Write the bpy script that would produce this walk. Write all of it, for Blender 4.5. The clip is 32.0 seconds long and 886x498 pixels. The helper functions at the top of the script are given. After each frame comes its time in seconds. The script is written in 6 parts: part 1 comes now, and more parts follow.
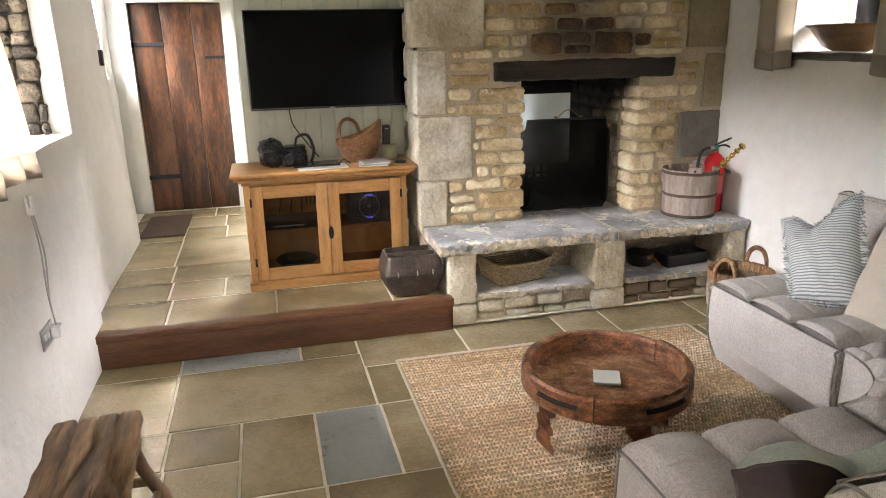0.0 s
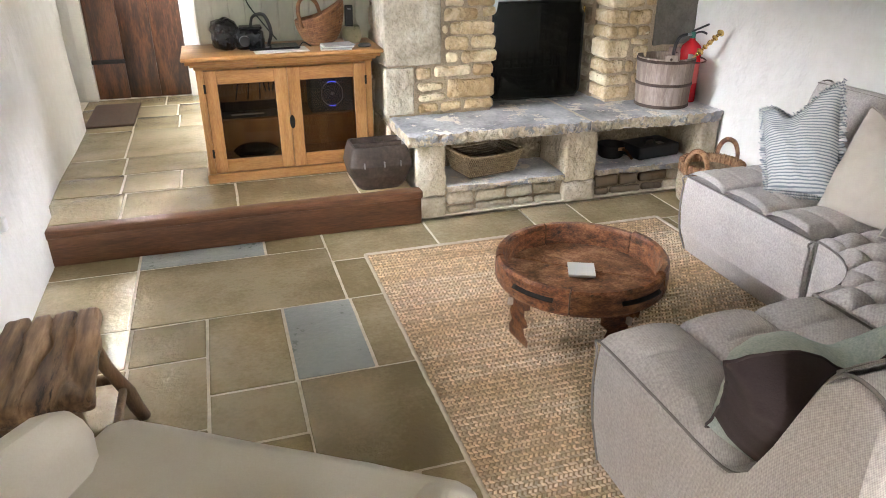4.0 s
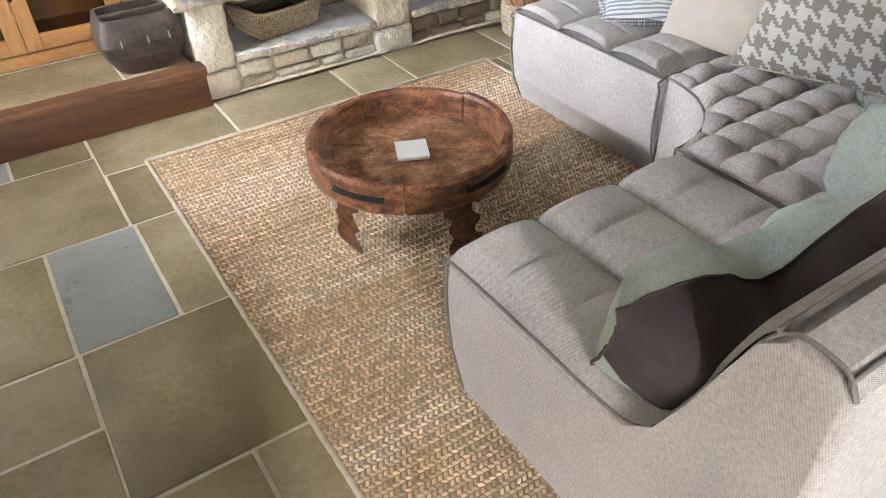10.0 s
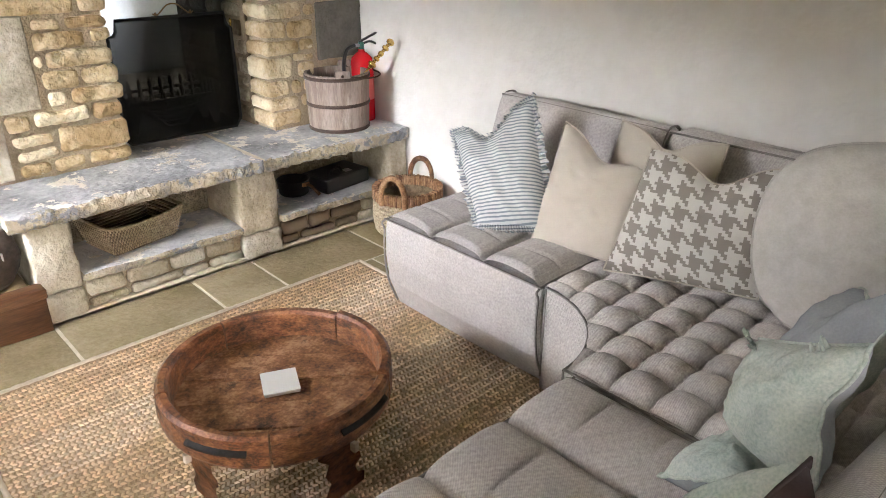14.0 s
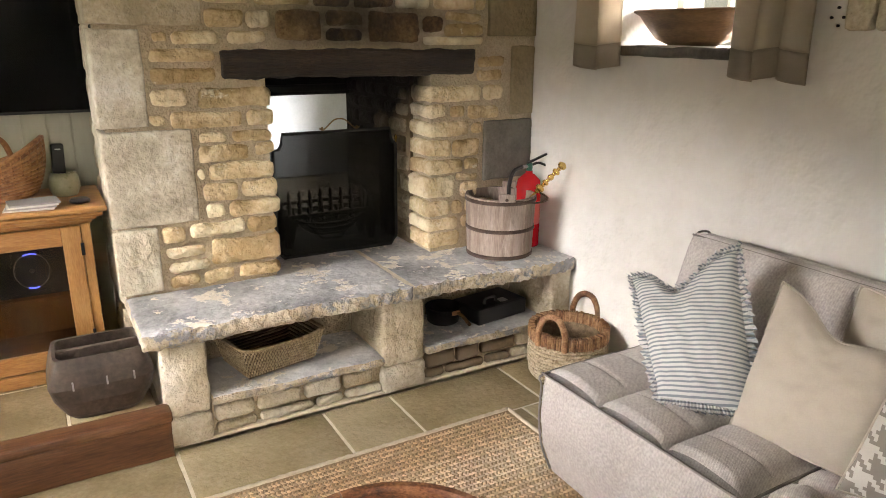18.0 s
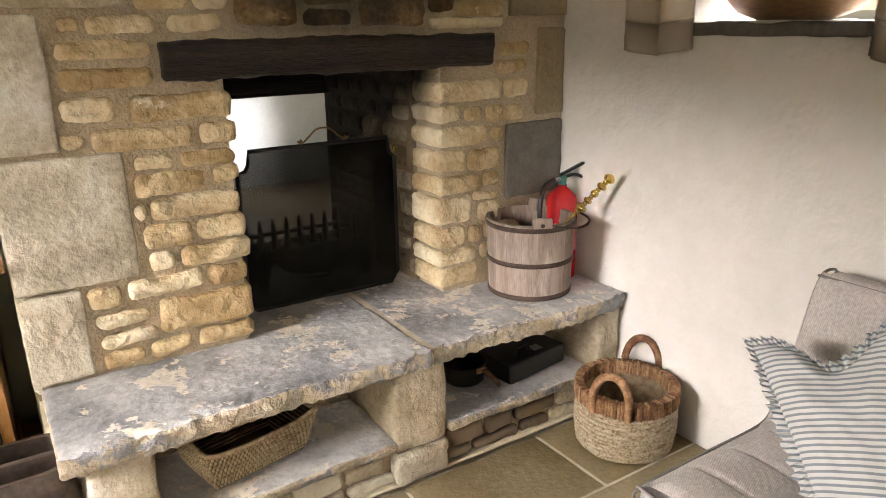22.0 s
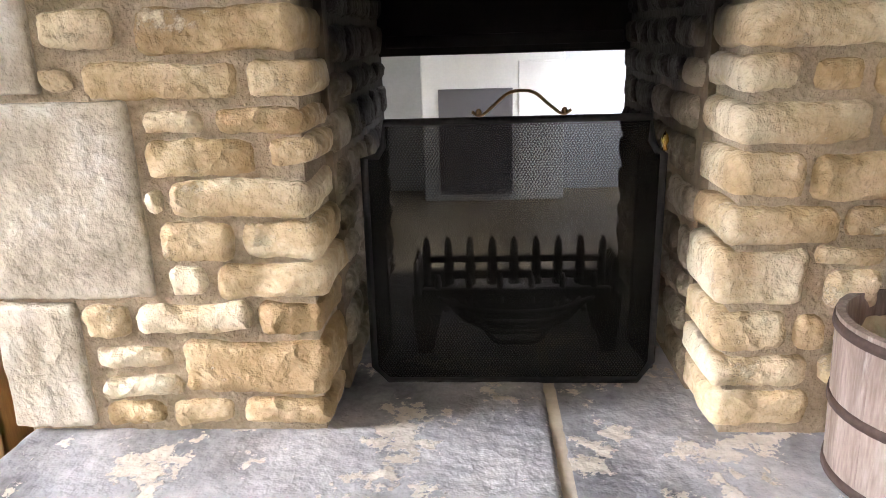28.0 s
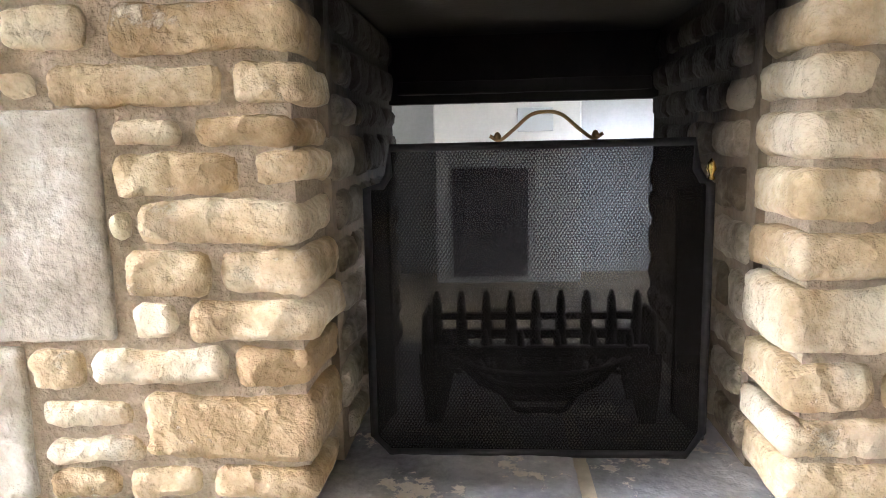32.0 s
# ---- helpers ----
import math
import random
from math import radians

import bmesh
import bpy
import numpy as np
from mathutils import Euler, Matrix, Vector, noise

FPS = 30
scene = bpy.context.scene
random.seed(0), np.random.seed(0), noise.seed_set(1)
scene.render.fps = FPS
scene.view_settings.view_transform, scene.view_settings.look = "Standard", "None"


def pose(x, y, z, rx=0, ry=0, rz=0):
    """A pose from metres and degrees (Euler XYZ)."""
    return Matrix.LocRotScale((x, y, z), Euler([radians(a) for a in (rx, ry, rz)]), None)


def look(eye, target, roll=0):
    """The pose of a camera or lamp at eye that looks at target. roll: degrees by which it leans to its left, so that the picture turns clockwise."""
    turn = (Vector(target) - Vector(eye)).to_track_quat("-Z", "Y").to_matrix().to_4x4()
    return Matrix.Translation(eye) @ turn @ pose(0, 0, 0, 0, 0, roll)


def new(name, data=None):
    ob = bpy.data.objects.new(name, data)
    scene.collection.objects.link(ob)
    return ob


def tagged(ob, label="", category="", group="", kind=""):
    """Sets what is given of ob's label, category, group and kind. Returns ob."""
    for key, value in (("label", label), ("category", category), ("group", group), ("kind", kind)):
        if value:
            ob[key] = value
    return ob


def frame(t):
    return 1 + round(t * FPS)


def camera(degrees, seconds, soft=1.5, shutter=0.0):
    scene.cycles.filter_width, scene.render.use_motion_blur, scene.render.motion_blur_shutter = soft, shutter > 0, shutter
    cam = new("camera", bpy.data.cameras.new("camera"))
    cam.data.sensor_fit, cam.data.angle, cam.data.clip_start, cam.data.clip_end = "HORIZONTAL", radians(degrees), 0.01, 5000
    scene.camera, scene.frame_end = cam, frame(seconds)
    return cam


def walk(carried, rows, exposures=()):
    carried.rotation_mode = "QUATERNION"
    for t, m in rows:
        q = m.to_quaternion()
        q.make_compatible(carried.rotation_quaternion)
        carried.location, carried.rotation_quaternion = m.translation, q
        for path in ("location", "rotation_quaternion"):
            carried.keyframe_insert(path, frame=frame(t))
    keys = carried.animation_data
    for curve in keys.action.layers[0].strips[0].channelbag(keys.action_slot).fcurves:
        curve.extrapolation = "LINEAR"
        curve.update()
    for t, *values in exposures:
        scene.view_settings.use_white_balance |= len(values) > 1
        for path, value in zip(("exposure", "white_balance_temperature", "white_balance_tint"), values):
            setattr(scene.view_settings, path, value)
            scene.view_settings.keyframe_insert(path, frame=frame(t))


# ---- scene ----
cam = camera(64.2, 32.0, 0.95)
PATH = [
    (0, (0.668, 0.742, 1.593), (1.131, 2.604, 1.031), -1.2),
    (0.5, (0.643, 0.757, 1.587), (1.129, 2.607, 1.004), -1.3),
    (1, (0.622, 0.779, 1.574), (1.136, 2.612, 0.96), -1.3),
    (1.5, (0.631, 0.791, 1.562), (1.17, 2.604, 0.911), -1.3),
    (2, (0.633, 0.798, 1.556), (1.194, 2.589, 0.863), -1.0),
    (2.5, (0.636, 0.806, 1.552), (1.205, 2.577, 0.819), -0.6),
    (3, (0.637, 0.814, 1.544), (1.2, 2.571, 0.772), -0.3),
    (3.5, (0.64, 0.836, 1.541), (1.192, 2.58, 0.734), -0.2),
    (5.5, (0.644, 0.929, 1.527), (1.158, 2.625, 0.599), 0.7),
    (6, (0.657, 0.972, 1.523), (1.142, 2.659, 0.564), 0.7),
    (6.5, (0.676, 1.018, 1.514), (1.117, 2.696, 0.518), 0.3),
    (7, (0.71, 1.065, 1.517), (1.112, 2.728, 0.481), -0.4),
    (7.5, (0.746, 1.115, 1.507), (1.133, 2.753, 0.426), -1.4),
    (8, (0.775, 1.155, 1.49), (1.2, 2.745, 0.355), -2.3),
    (8.5, (0.81, 1.188, 1.474), (1.33, 2.713, 0.288), -2.7),
    (9, (0.853, 1.23, 1.468), (1.485, 2.681, 0.245), -2.6),
    (9.5, (0.888, 1.277, 1.465), (1.627, 2.662, 0.225), -2.2),
    (10, (0.914, 1.322, 1.469), (1.751, 2.651, 0.231), -1.8),
    (10.5, (0.947, 1.357, 1.469), (1.883, 2.642, 0.256), -1.4),
    (11, (0.962, 1.374, 1.469), (1.998, 2.631, 0.309), -0.9),
    (11.5, (0.967, 1.389, 1.475), (2.082, 2.628, 0.37), -0.5),
    (12, (0.969, 1.403, 1.481), (2.141, 2.642, 0.436), 0.0),
    (12.5, (0.968, 1.42, 1.497), (2.171, 2.674, 0.507), 0.1),
    (13, (1.001, 1.452, 1.508), (2.221, 2.728, 0.568), -0.1),
    (13.5, (1.045, 1.484, 1.528), (2.28, 2.78, 0.637), -0.1),
    (14, (1.093, 1.509, 1.526), (2.333, 2.831, 0.682), 0.2),
    (14.5, (1.122, 1.523, 1.537), (2.348, 2.882, 0.731), 0.6),
    (16.5, (1.232, 1.689, 1.529), (2.322, 3.234, 0.879), 1.3),
    (17, (1.281, 1.769, 1.529), (2.324, 3.36, 0.912), 0.9),
    (17.5, (1.3, 1.845, 1.531), (2.307, 3.469, 0.94), 0.7),
    (18, (1.326, 1.878, 1.536), (2.29, 3.532, 0.957), 0.5),
    (18.5, (1.328, 1.933, 1.525), (2.266, 3.602, 0.948), 0.5),
    (19, (1.373, 2.05, 1.531), (2.304, 3.717, 0.934), 0.6),
    (19.5, (1.412, 2.185, 1.528), (2.373, 3.835, 0.935), 0.5),
    (20, (1.464, 2.256, 1.548), (2.435, 3.899, 0.948), 0.4),
    (20.5, (1.475, 2.327, 1.532), (2.456, 3.97, 0.948), -0.2),
    (21, (1.475, 2.432, 1.538), (2.469, 4.063, 0.944), -0.4),
    (21.5, (1.488, 2.52, 1.514), (2.509, 4.132, 0.914), -0.7),
    (22, (1.551, 2.638, 1.506), (2.588, 4.237, 0.901), -0.9),
    (22.5, (1.641, 2.74, 1.487), (2.668, 4.344, 0.876), -1.4),
    (23, (1.758, 2.803, 1.455), (2.733, 4.434, 0.831), -1.6),
    (23.5, (1.865, 2.911, 1.443), (2.789, 4.564, 0.8), -1.4),
    (24, (1.956, 2.956, 1.432), (2.798, 4.644, 0.766), -1.3),
    (24.5, (2.109, 2.97, 1.422), (2.815, 4.709, 0.732), -1.2),
    (25, (2.251, 2.987, 1.423), (2.802, 4.77, 0.705), -1.1),
    (25.5, (2.317, 3.032, 1.413), (2.741, 4.847, 0.69), -0.7),
    (26, (2.369, 3.147, 1.388), (2.654, 4.993, 0.671), -0.5),
    (26.5, (2.406, 3.288, 1.362), (2.565, 5.151, 0.652), -0.6),
    (28.5, (2.551, 3.637, 1.199), (2.378, 5.567, 0.705), -2.2),
    (29, (2.564, 3.674, 1.134), (2.36, 5.62, 0.72), -2.4),
    (29.5, (2.556, 3.696, 1.13), (2.356, 5.645, 0.727), -2.3),
    (30, (2.534, 3.716, 1.091), (2.357, 5.678, 0.743), -2.1),
    (30.5, (2.519, 3.735, 1.075), (2.365, 5.702, 0.749), -1.8),
    (31, (2.517, 3.746, 1.087), (2.363, 5.712, 0.754), -1.5),
    (31.5, (2.511, 3.755, 1.104), (2.364, 5.723, 0.779), -1.4),
    (32, (2.509, 3.754, 1.11), (2.362, 5.725, 0.8), -1.4),
]
walk(cam, [(t, look(eye, target, roll)) for t, eye, target, roll in PATH],
     [(0, 0.36, 6700, 16), (3.5, 0.5, 6350, 15), (6, 0.60, 6250, 14), (11, 0.8, 6100, 14), (14.5, 0.62, 6600, 15), (17, 0.5, 7100, 16), (22, 0.40, 7450, 18), (24, 0.40, 7400, 18), (26, 0.6, 7350, 19), (28.5, 0.97, 6300, 21), (32, 1.05, 6150, 20)])

# ---- world, sun, window light ----
SKY_STRENGTH, SUN_STRENGTH = 0.08, 0.8
world = bpy.data.worlds.new("world")
scene.world = world
world.use_nodes = True
wn = world.node_tree.nodes
sky = wn.new("ShaderNodeTexSky")
sky.sky_type, sky.sun_disc = "NISHITA", False
sky.sun_elevation, sky.sun_rotation = radians(42), radians(-70)
wn["Background"].inputs[1].default_value = SKY_STRENGTH
world.node_tree.links.new(sky.outputs[0], wn["Background"].inputs[0])
sun = new("sun", bpy.data.lights.new("sun", "SUN"))
sun.data.energy, sun.data.angle, sun.data.color = SUN_STRENGTH, radians(12), (1.0, 0.95, 0.88)
sun.matrix_world = look((-20, 7, 19), (0, 0, 0))


def window_light(name, eye, target, w, h, power, color=(0.86, 0.93, 1.0), spread=180.0):
    """Daylight of the sky that enters by one opening."""
    la = bpy.data.lights.new(name, "AREA")
    la.shape, la.size, la.size_y, la.energy, la.color, la.spread = "RECTANGLE", w, h, power, color, radians(spread)
    ob = new(name, la)
    ob.matrix_world = look(eye, target)
    return ob


WARM, COOL = (1.0, 0.97, 0.93), (0.90, 0.94, 1.0)
window_light("light_window_west", (-6.6, 6.1, 5.8), (-0.3, 3.9, 1.5), 11.6, 6.2, 29000, COOL)
window_light("light_window_passage", (-1.7, 10.4, 3.9), (-0.42, 6.8, 1.7), 2.6, 2.0, 25, COOL)
window_light("light_window_east", (7.0, 3.95, 4.0), (3.6, 3.95, 1.6), 2.2, 2.2, 2400, COOL, 130.0)
# added fill lamp outside an unseen, invented rear window
window_light("light_added_east_rear", (9.0, -4.4, 3.4), (3.0, 0.0, 1.3), 3.0, 2.6, 450, WARM)
# added fill lamp that shines in by an invented south door
window_light("light_added_south", (-1.4, -7.5, 4.4), (0.6, 0.0, 0.6), 6.0, 5.0, 7000, WARM)
window_light("light_kitchen", (5.0, 7.3, 2.3), (2.6, 7.4, 0.9), 2.0, 1.1, 185, COOL)
window_light("light_rooflight", (0.80, 6.62, 2.31), (0.20, 3.8, 0.0), 0.24, 0.26, 7.5, COOL, 42.0)

# ---- materials ----
def surf(name, colors, scale=8.0, rough=0.7, bump=0.2, fine=60.0, metal=0.0, spread=0.0, stretch=(1, 1, 1), spec=0.5, fine_mix=0.35, rough_var=0.12,
         depth=0.004, sheen=0.0, spots=None, detail=6.0, chip=None, flake=0.0, scallop=None):
    """A material of two or three colours that mix at a large and a small scale, with relief. spread: how far single pieces differ."""
    m = bpy.data.materials.new(name)
    m.use_nodes = True
    nt, n, lk = m.node_tree, m.node_tree.nodes, m.node_tree.links
    b = n["Principled BSDF"]
    tc, mp = n.new("ShaderNodeTexCoord"), n.new("ShaderNodeMapping")
    mp.inputs["Scale"].default_value = stretch
    oi = n.new("ShaderNodeObjectInfo")
    sh = n.new("ShaderNodeVectorMath")
    sh.operation = "MULTIPLY_ADD"
    comb = n.new("ShaderNodeCombineXYZ")
    for k in range(3):
        lk.new(oi.outputs["Random"], comb.inputs[k])
    lk.new(comb.outputs[0], sh.inputs[0])
    sh.inputs[1].default_value = (37, 53, 71)
    lk.new(tc.outputs["Object"], sh.inputs[2])
    lk.new(sh.outputs[0], mp.inputs[0])
    big, small = n.new("ShaderNodeTexNoise"), n.new("ShaderNodeTexNoise")
    big.inputs["Scale"].default_value, big.inputs["Detail"].default_value, big.inputs["Roughness"].default_value = scale, detail, 0.6
    small.inputs["Scale"].default_value, small.inputs["Detail"].default_value = fine, 4.0
    for t in (big, small):
        lk.new(mp.outputs[0], t.inputs["Vector"])
    mix = n.new("ShaderNodeMix")
    mix.data_type = "FLOAT"
    mix.inputs[0].default_value = fine_mix
    lk.new(big.outputs[0], mix.inputs[2])
    lk.new(small.outputs[0], mix.inputs[3])
    src = mix.outputs[0]
    if spread:
        ad = n.new("ShaderNodeMath")
        ad.operation = "MULTIPLY_ADD"
        ad.inputs[1].default_value, ad.inputs[2].default_value = spread, -spread / 2
        lk.new(oi.outputs["Random"], ad.inputs[0])
        a2 = n.new("ShaderNodeMath")
        lk.new(ad.outputs[0], a2.inputs[0])
        lk.new(src, a2.inputs[1])
        src = a2.outputs[0]
    ramp = n.new("ShaderNodeValToRGB")
    el = ramp.color_ramp.elements
    while len(el) < len(colors):
        el.new(0.5)
    for k, c in enumerate(colors):
        el[k].position = 0.37 + 0.26 * k / max(1, len(colors) - 1)
        el[k].color = (*c, 1)
    lk.new(src, ramp.inputs[0])
    col = ramp.outputs[0]
    if spots:
        sc, sz, lo, hi = spots
        t = n.new("ShaderNodeTexNoise")
        t.inputs["Scale"].default_value, t.inputs["Detail"].default_value, t.inputs["Roughness"].default_value = sz, 9.0, 0.72
        lk.new(mp.outputs[0], t.inputs["Vector"])
        r2 = n.new("ShaderNodeMapRange")
        r2.inputs[1].default_value, r2.inputs[2].default_value = lo, hi
        lk.new(t.outputs[0], r2.inputs[0])
        mx = n.new("ShaderNodeMix")
        mx.data_type = "RGBA"
        mx.inputs[7].default_value = (*sc, 1)
        lk.new(r2.outputs[0], mx.inputs[0])
        lk.new(col, mx.inputs[6])
        col = mx.outputs[2]
    lk.new(col, b.inputs["Base Color"])
    rr = n.new("ShaderNodeMapRange")
    rr.inputs[3].default_value, rr.inputs[4].default_value = max(0.02, rough - rough_var), min(1, rough + rough_var)
    lk.new(mix.outputs[0], rr.inputs[0])
    lk.new(rr.outputs[0], b.inputs["Roughness"])
    b.inputs["Metallic"].default_value = metal
    b.inputs["Specular IOR Level"].default_value = spec
    if sheen:
        b.inputs["Sheen Weight"].default_value = sheen
    if bump:
        bp = n.new("ShaderNodeBump")
        bp.inputs["Strength"].default_value, bp.inputs["Distance"].default_value = bump, depth
        lk.new(mix.outputs[0], bp.inputs["Height"])
        lk.new(bp.outputs[0], b.inputs["Normal"])
    if chip:
        t, b2 = n.new("ShaderNodeTexNoise"), n.new("ShaderNodeBump")
        t.inputs["Scale"].default_value, t.inputs["Detail"].default_value, t.inputs["Roughness"].default_value = chip[0], 5.0, 0.62
        b2.inputs["Strength"].default_value, b2.inputs["Distance"].default_value = 1.0, chip[1]
        lk.new(mp.outputs[0], t.inputs["Vector"])
        lk.new(t.outputs[0], b2.inputs["Height"])
        lk.new(bp.outputs[0], b2.inputs["Normal"])
        lk.new(b2.outputs[0], b.inputs["Normal"])
    if flake:
        b3 = n.new("ShaderNodeBump")
        b3.inputs["Strength"].default_value, b3.inputs["Distance"].default_value = 1.0, flake
        lk.new(r2.outputs[0], b3.inputs["Height"])
        lk.new(b.inputs["Normal"].links[0].from_socket, b3.inputs["Normal"])
        lk.new(b3.outputs[0], b.inputs["Normal"])
    if scallop:
        warp, mad, cell, b4 = n.new("ShaderNodeTexNoise"), n.new("ShaderNodeVectorMath"), n.new("ShaderNodeTexVoronoi"), n.new("ShaderNodeBump")
        warp.inputs["Scale"].default_value, warp.inputs["Detail"].default_value = scallop[0] * 1.3, 5.0
        lk.new(mp.outputs[0], warp.inputs["Vector"])
        mad.operation = "MULTIPLY_ADD"
        mad.inputs[1].default_value = (1.1 / scallop[0],) * 3
        lk.new(warp.outputs["Color"], mad.inputs[0])
        lk.new(mp.outputs[0], mad.inputs[2])
        lk.new(mad.outputs[0], cell.inputs["Vector"])
        cell.inputs["Scale"].default_value = scallop[0]
        b4.inputs["Strength"].default_value, b4.inputs["Distance"].default_value = 1.0, scallop[1]
        lk.new(cell.outputs["Distance"], b4.inputs["Height"])
        lk.new(b.inputs["Normal"].links[0].from_socket, b4.inputs["Normal"])
        lk.new(b4.outputs[0], b.inputs["Normal"])
    return m


def plain(name, color, rough=0.5, metal=0.0, emit=0.0, spec=0.5):
    m = bpy.data.materials.new(name)
    m.use_nodes = True
    b = m.node_tree.nodes["Principled BSDF"]
    b.inputs["Base Color"].default_value = (*color, 1)
    b.inputs["Roughness"].default_value, b.inputs["Metallic"].default_value = rough, metal
    b.inputs["Specular IOR Level"].default_value = spec
    if emit:
        b.inputs["Emission Color"].default_value, b.inputs["Emission Strength"].default_value = (*color, 1), emit
    return m


def weave_cloth(name, dark, light, pitch, depth=0.0016, contrast=0.55):
    """A coarse basket weave: threads of two directions that cross, with slubs and faded areas."""
    m = surf(name, [dark, tuple(0.5 * (a + b) for a, b in zip(dark, light)), light], 5.0, 0.92, 0.0, 120, fine_mix=0.6, sheen=0.12)
    n, lk = m.node_tree.nodes, m.node_tree.links
    b = n["Principled BSDF"]
    tc, sp = n.new("ShaderNodeTexCoord"), n.new("ShaderNodeSeparateXYZ")
    lk.new(tc.outputs["Object"], sp.inputs[0])

    def op(kind, a, c=None, v=None):
        q = n.new("ShaderNodeMath")
        q.operation = kind
        lk.new(a, q.inputs[0])
        if c is not None:
            lk.new(c, q.inputs[1])
        if v is not None:
            q.inputs[1].default_value = v
        return q.outputs[0]

    k = 2 * math.pi / pitch
    u = op("MULTIPLY", op("ADD", sp.outputs[0], sp.outputs[2]), v=k)
    w = op("MULTIPLY", op("ADD", sp.outputs[1], op("MULTIPLY", sp.outputs[2], v=0.6)), v=k)
    h = op("MULTIPLY", op("SINE", u), op("SINE", w))
    f = n.new("ShaderNodeMapRange")
    f.inputs[1].default_value, f.inputs[2].default_value, f.inputs[3].default_value, f.inputs[4].default_value = -0.8, 0.8, contrast, 1.18
    lk.new(h, f.inputs[0])
    mx = n.new("ShaderNodeMix")
    mx.data_type, mx.blend_type = "RGBA", "MULTIPLY"
    mx.inputs[0].default_value = 1.0
    lk.new(b.inputs["Base Color"].links[0].from_socket, mx.inputs[6])
    lk.new(f.outputs[0], mx.inputs[7])
    lk.new(mx.outputs[2], b.inputs["Base Color"])
    bp = n.new("ShaderNodeBump")
    bp.inputs["Strength"].default_value, bp.inputs["Distance"].default_value = 0.8, depth
    lk.new(h, bp.inputs["Height"])
    lk.new(bp.outputs[0], b.inputs["Normal"])
    return m


SOFA = weave_cloth("grey_sofa_linen", (0.41, 0.373, 0.348), (0.60, 0.558, 0.527), 0.0054, 0.0004, 0.84)
PLASTER = surf("lime_plaster", [(0.69, 0.665, 0.615), (0.76, 0.74, 0.70)], 1.6, 0.85, 0.25, 14, depth=0.010, chip=(2.6, 0.035))
FLAG = surf("sandstone_flag", [(0.232, 0.184, 0.100), (0.305, 0.247, 0.143), (0.375, 0.312, 0.198)], 3.0, 0.22, 0.35, 60, spread=0.3, depth=0.005, rough_var=0.03, fine_mix=0.25, chip=(38.0, 0.0045))
FLAG_BLUE = surf("blue_grey_flag", [(0.255, 0.275, 0.255), (0.31, 0.33, 0.305)], 5.0, 0.28, 0.3, 42, depth=0.005, rough_var=0.03, chip=(38.0, 0.004))
GROUT = surf("lime_grout", [(0.56, 0.50, 0.38), (0.70, 0.63, 0.50)], 20, 0.9, 0.4)
STONE = surf("cotswold_stone", [(0.46, 0.325, 0.165), (0.68, 0.535, 0.32), (0.84, 0.735, 0.53)], 6.5, 0.88, 0.8, 60, spread=0.26, depth=0.014, fine_mix=0.2, detail=11, spots=((0.86, 0.78, 0.60), 10.0, 0.60, 0.68), chip=(17.0, 0.018), flake=0.004, scallop=(15.0, 0.016))
PALE = surf("pale_dressed_stone", [(0.44, 0.37, 0.25), (0.60, 0.53, 0.40), (0.74, 0.69, 0.58)], 5.0, 0.85, 0.8, 60, spread=0.12, depth=0.012, fine_mix=0.25, detail=9, chip=(13.0, 0.022), scallop=(11.0, 0.016))
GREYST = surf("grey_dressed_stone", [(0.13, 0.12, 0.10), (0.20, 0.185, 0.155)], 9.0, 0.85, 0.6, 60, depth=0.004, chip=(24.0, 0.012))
MORTAR = surf("sandy_mortar", [(0.42, 0.335, 0.225), (0.58, 0.475, 0.335)], 10.0, 0.95, 1.0, 110, depth=0.014, fine_mix=0.5, chip=(85.0, 0.007))
SLAB = surf("hearth_slab_stone", [(0.17, 0.172, 0.178), (0.42, 0.424, 0.432), (0.70, 0.69, 0.675)], 2.6, 0.48, 0.6, 48, depth=0.005, fine_mix=0.16, spots=((0.82, 0.76, 0.66), 6.0, 0.56, 0.572), detail=15, chip=(7.0, 0.02), flake=0.007, scallop=(6.0, 0.012))
SLAB_EDGE = surf("broken_slab_edge", [(0.26, 0.25, 0.235), (0.50, 0.42, 0.29), (0.70, 0.64, 0.54)], 7.0, 0.8, 0.9, 50, depth=0.010, fine_mix=0.2, detail=12, spots=((0.30, 0.30, 0.31), 8.0, 0.54, 0.58), chip=(20.0, 0.02), scallop=(17.0, 0.018))
SOOT = surf("sooty_stone", [(0.006, 0.005, 0.0045), (0.016, 0.014, 0.012)], 10, 0.95, 0.6, 60)
OAK_DARK = surf("dark_oak", [(0.010, 0.006, 0.004), (0.028, 0.017, 0.010), (0.06, 0.036, 0.021)], 7.0, 0.62, 1.0, 60, stretch=(0.35, 4, 4), depth=0.02)
DOORWOOD = surf("stained_elm", [(0.010, 0.004, 0.002), (0.048, 0.018, 0.007), (0.12, 0.046, 0.017)], 6.0, 0.36, 0.7, 50, stretch=(2.6, 2.6, 0.45), spread=0.12, detail=10, spots=((0.012, 0.006, 0.004), 2.2, 0.52, 0.66))
STEPWOOD = surf("step_oak", [(0.070, 0.028, 0.011), (0.125, 0.053, 0.021), (0.18, 0.082, 0.034)], 4.0, 0.5, 0.5, 50, stretch=(0.35, 3, 3), detail=8, spots=((0.03, 0.012, 0.006), 3.0, 0.64, 0.74))
PINE = surf("waxed_pine", [(0.30, 0.135, 0.042), (0.42, 0.21, 0.070), (0.52, 0.29, 0.11)], 5.0, 0.42, 0.25, 70, stretch=(4, 4, 0.5), spread=0.1, spots=((0.16, 0.07, 0.025), 5.0, 0.66, 0.74))
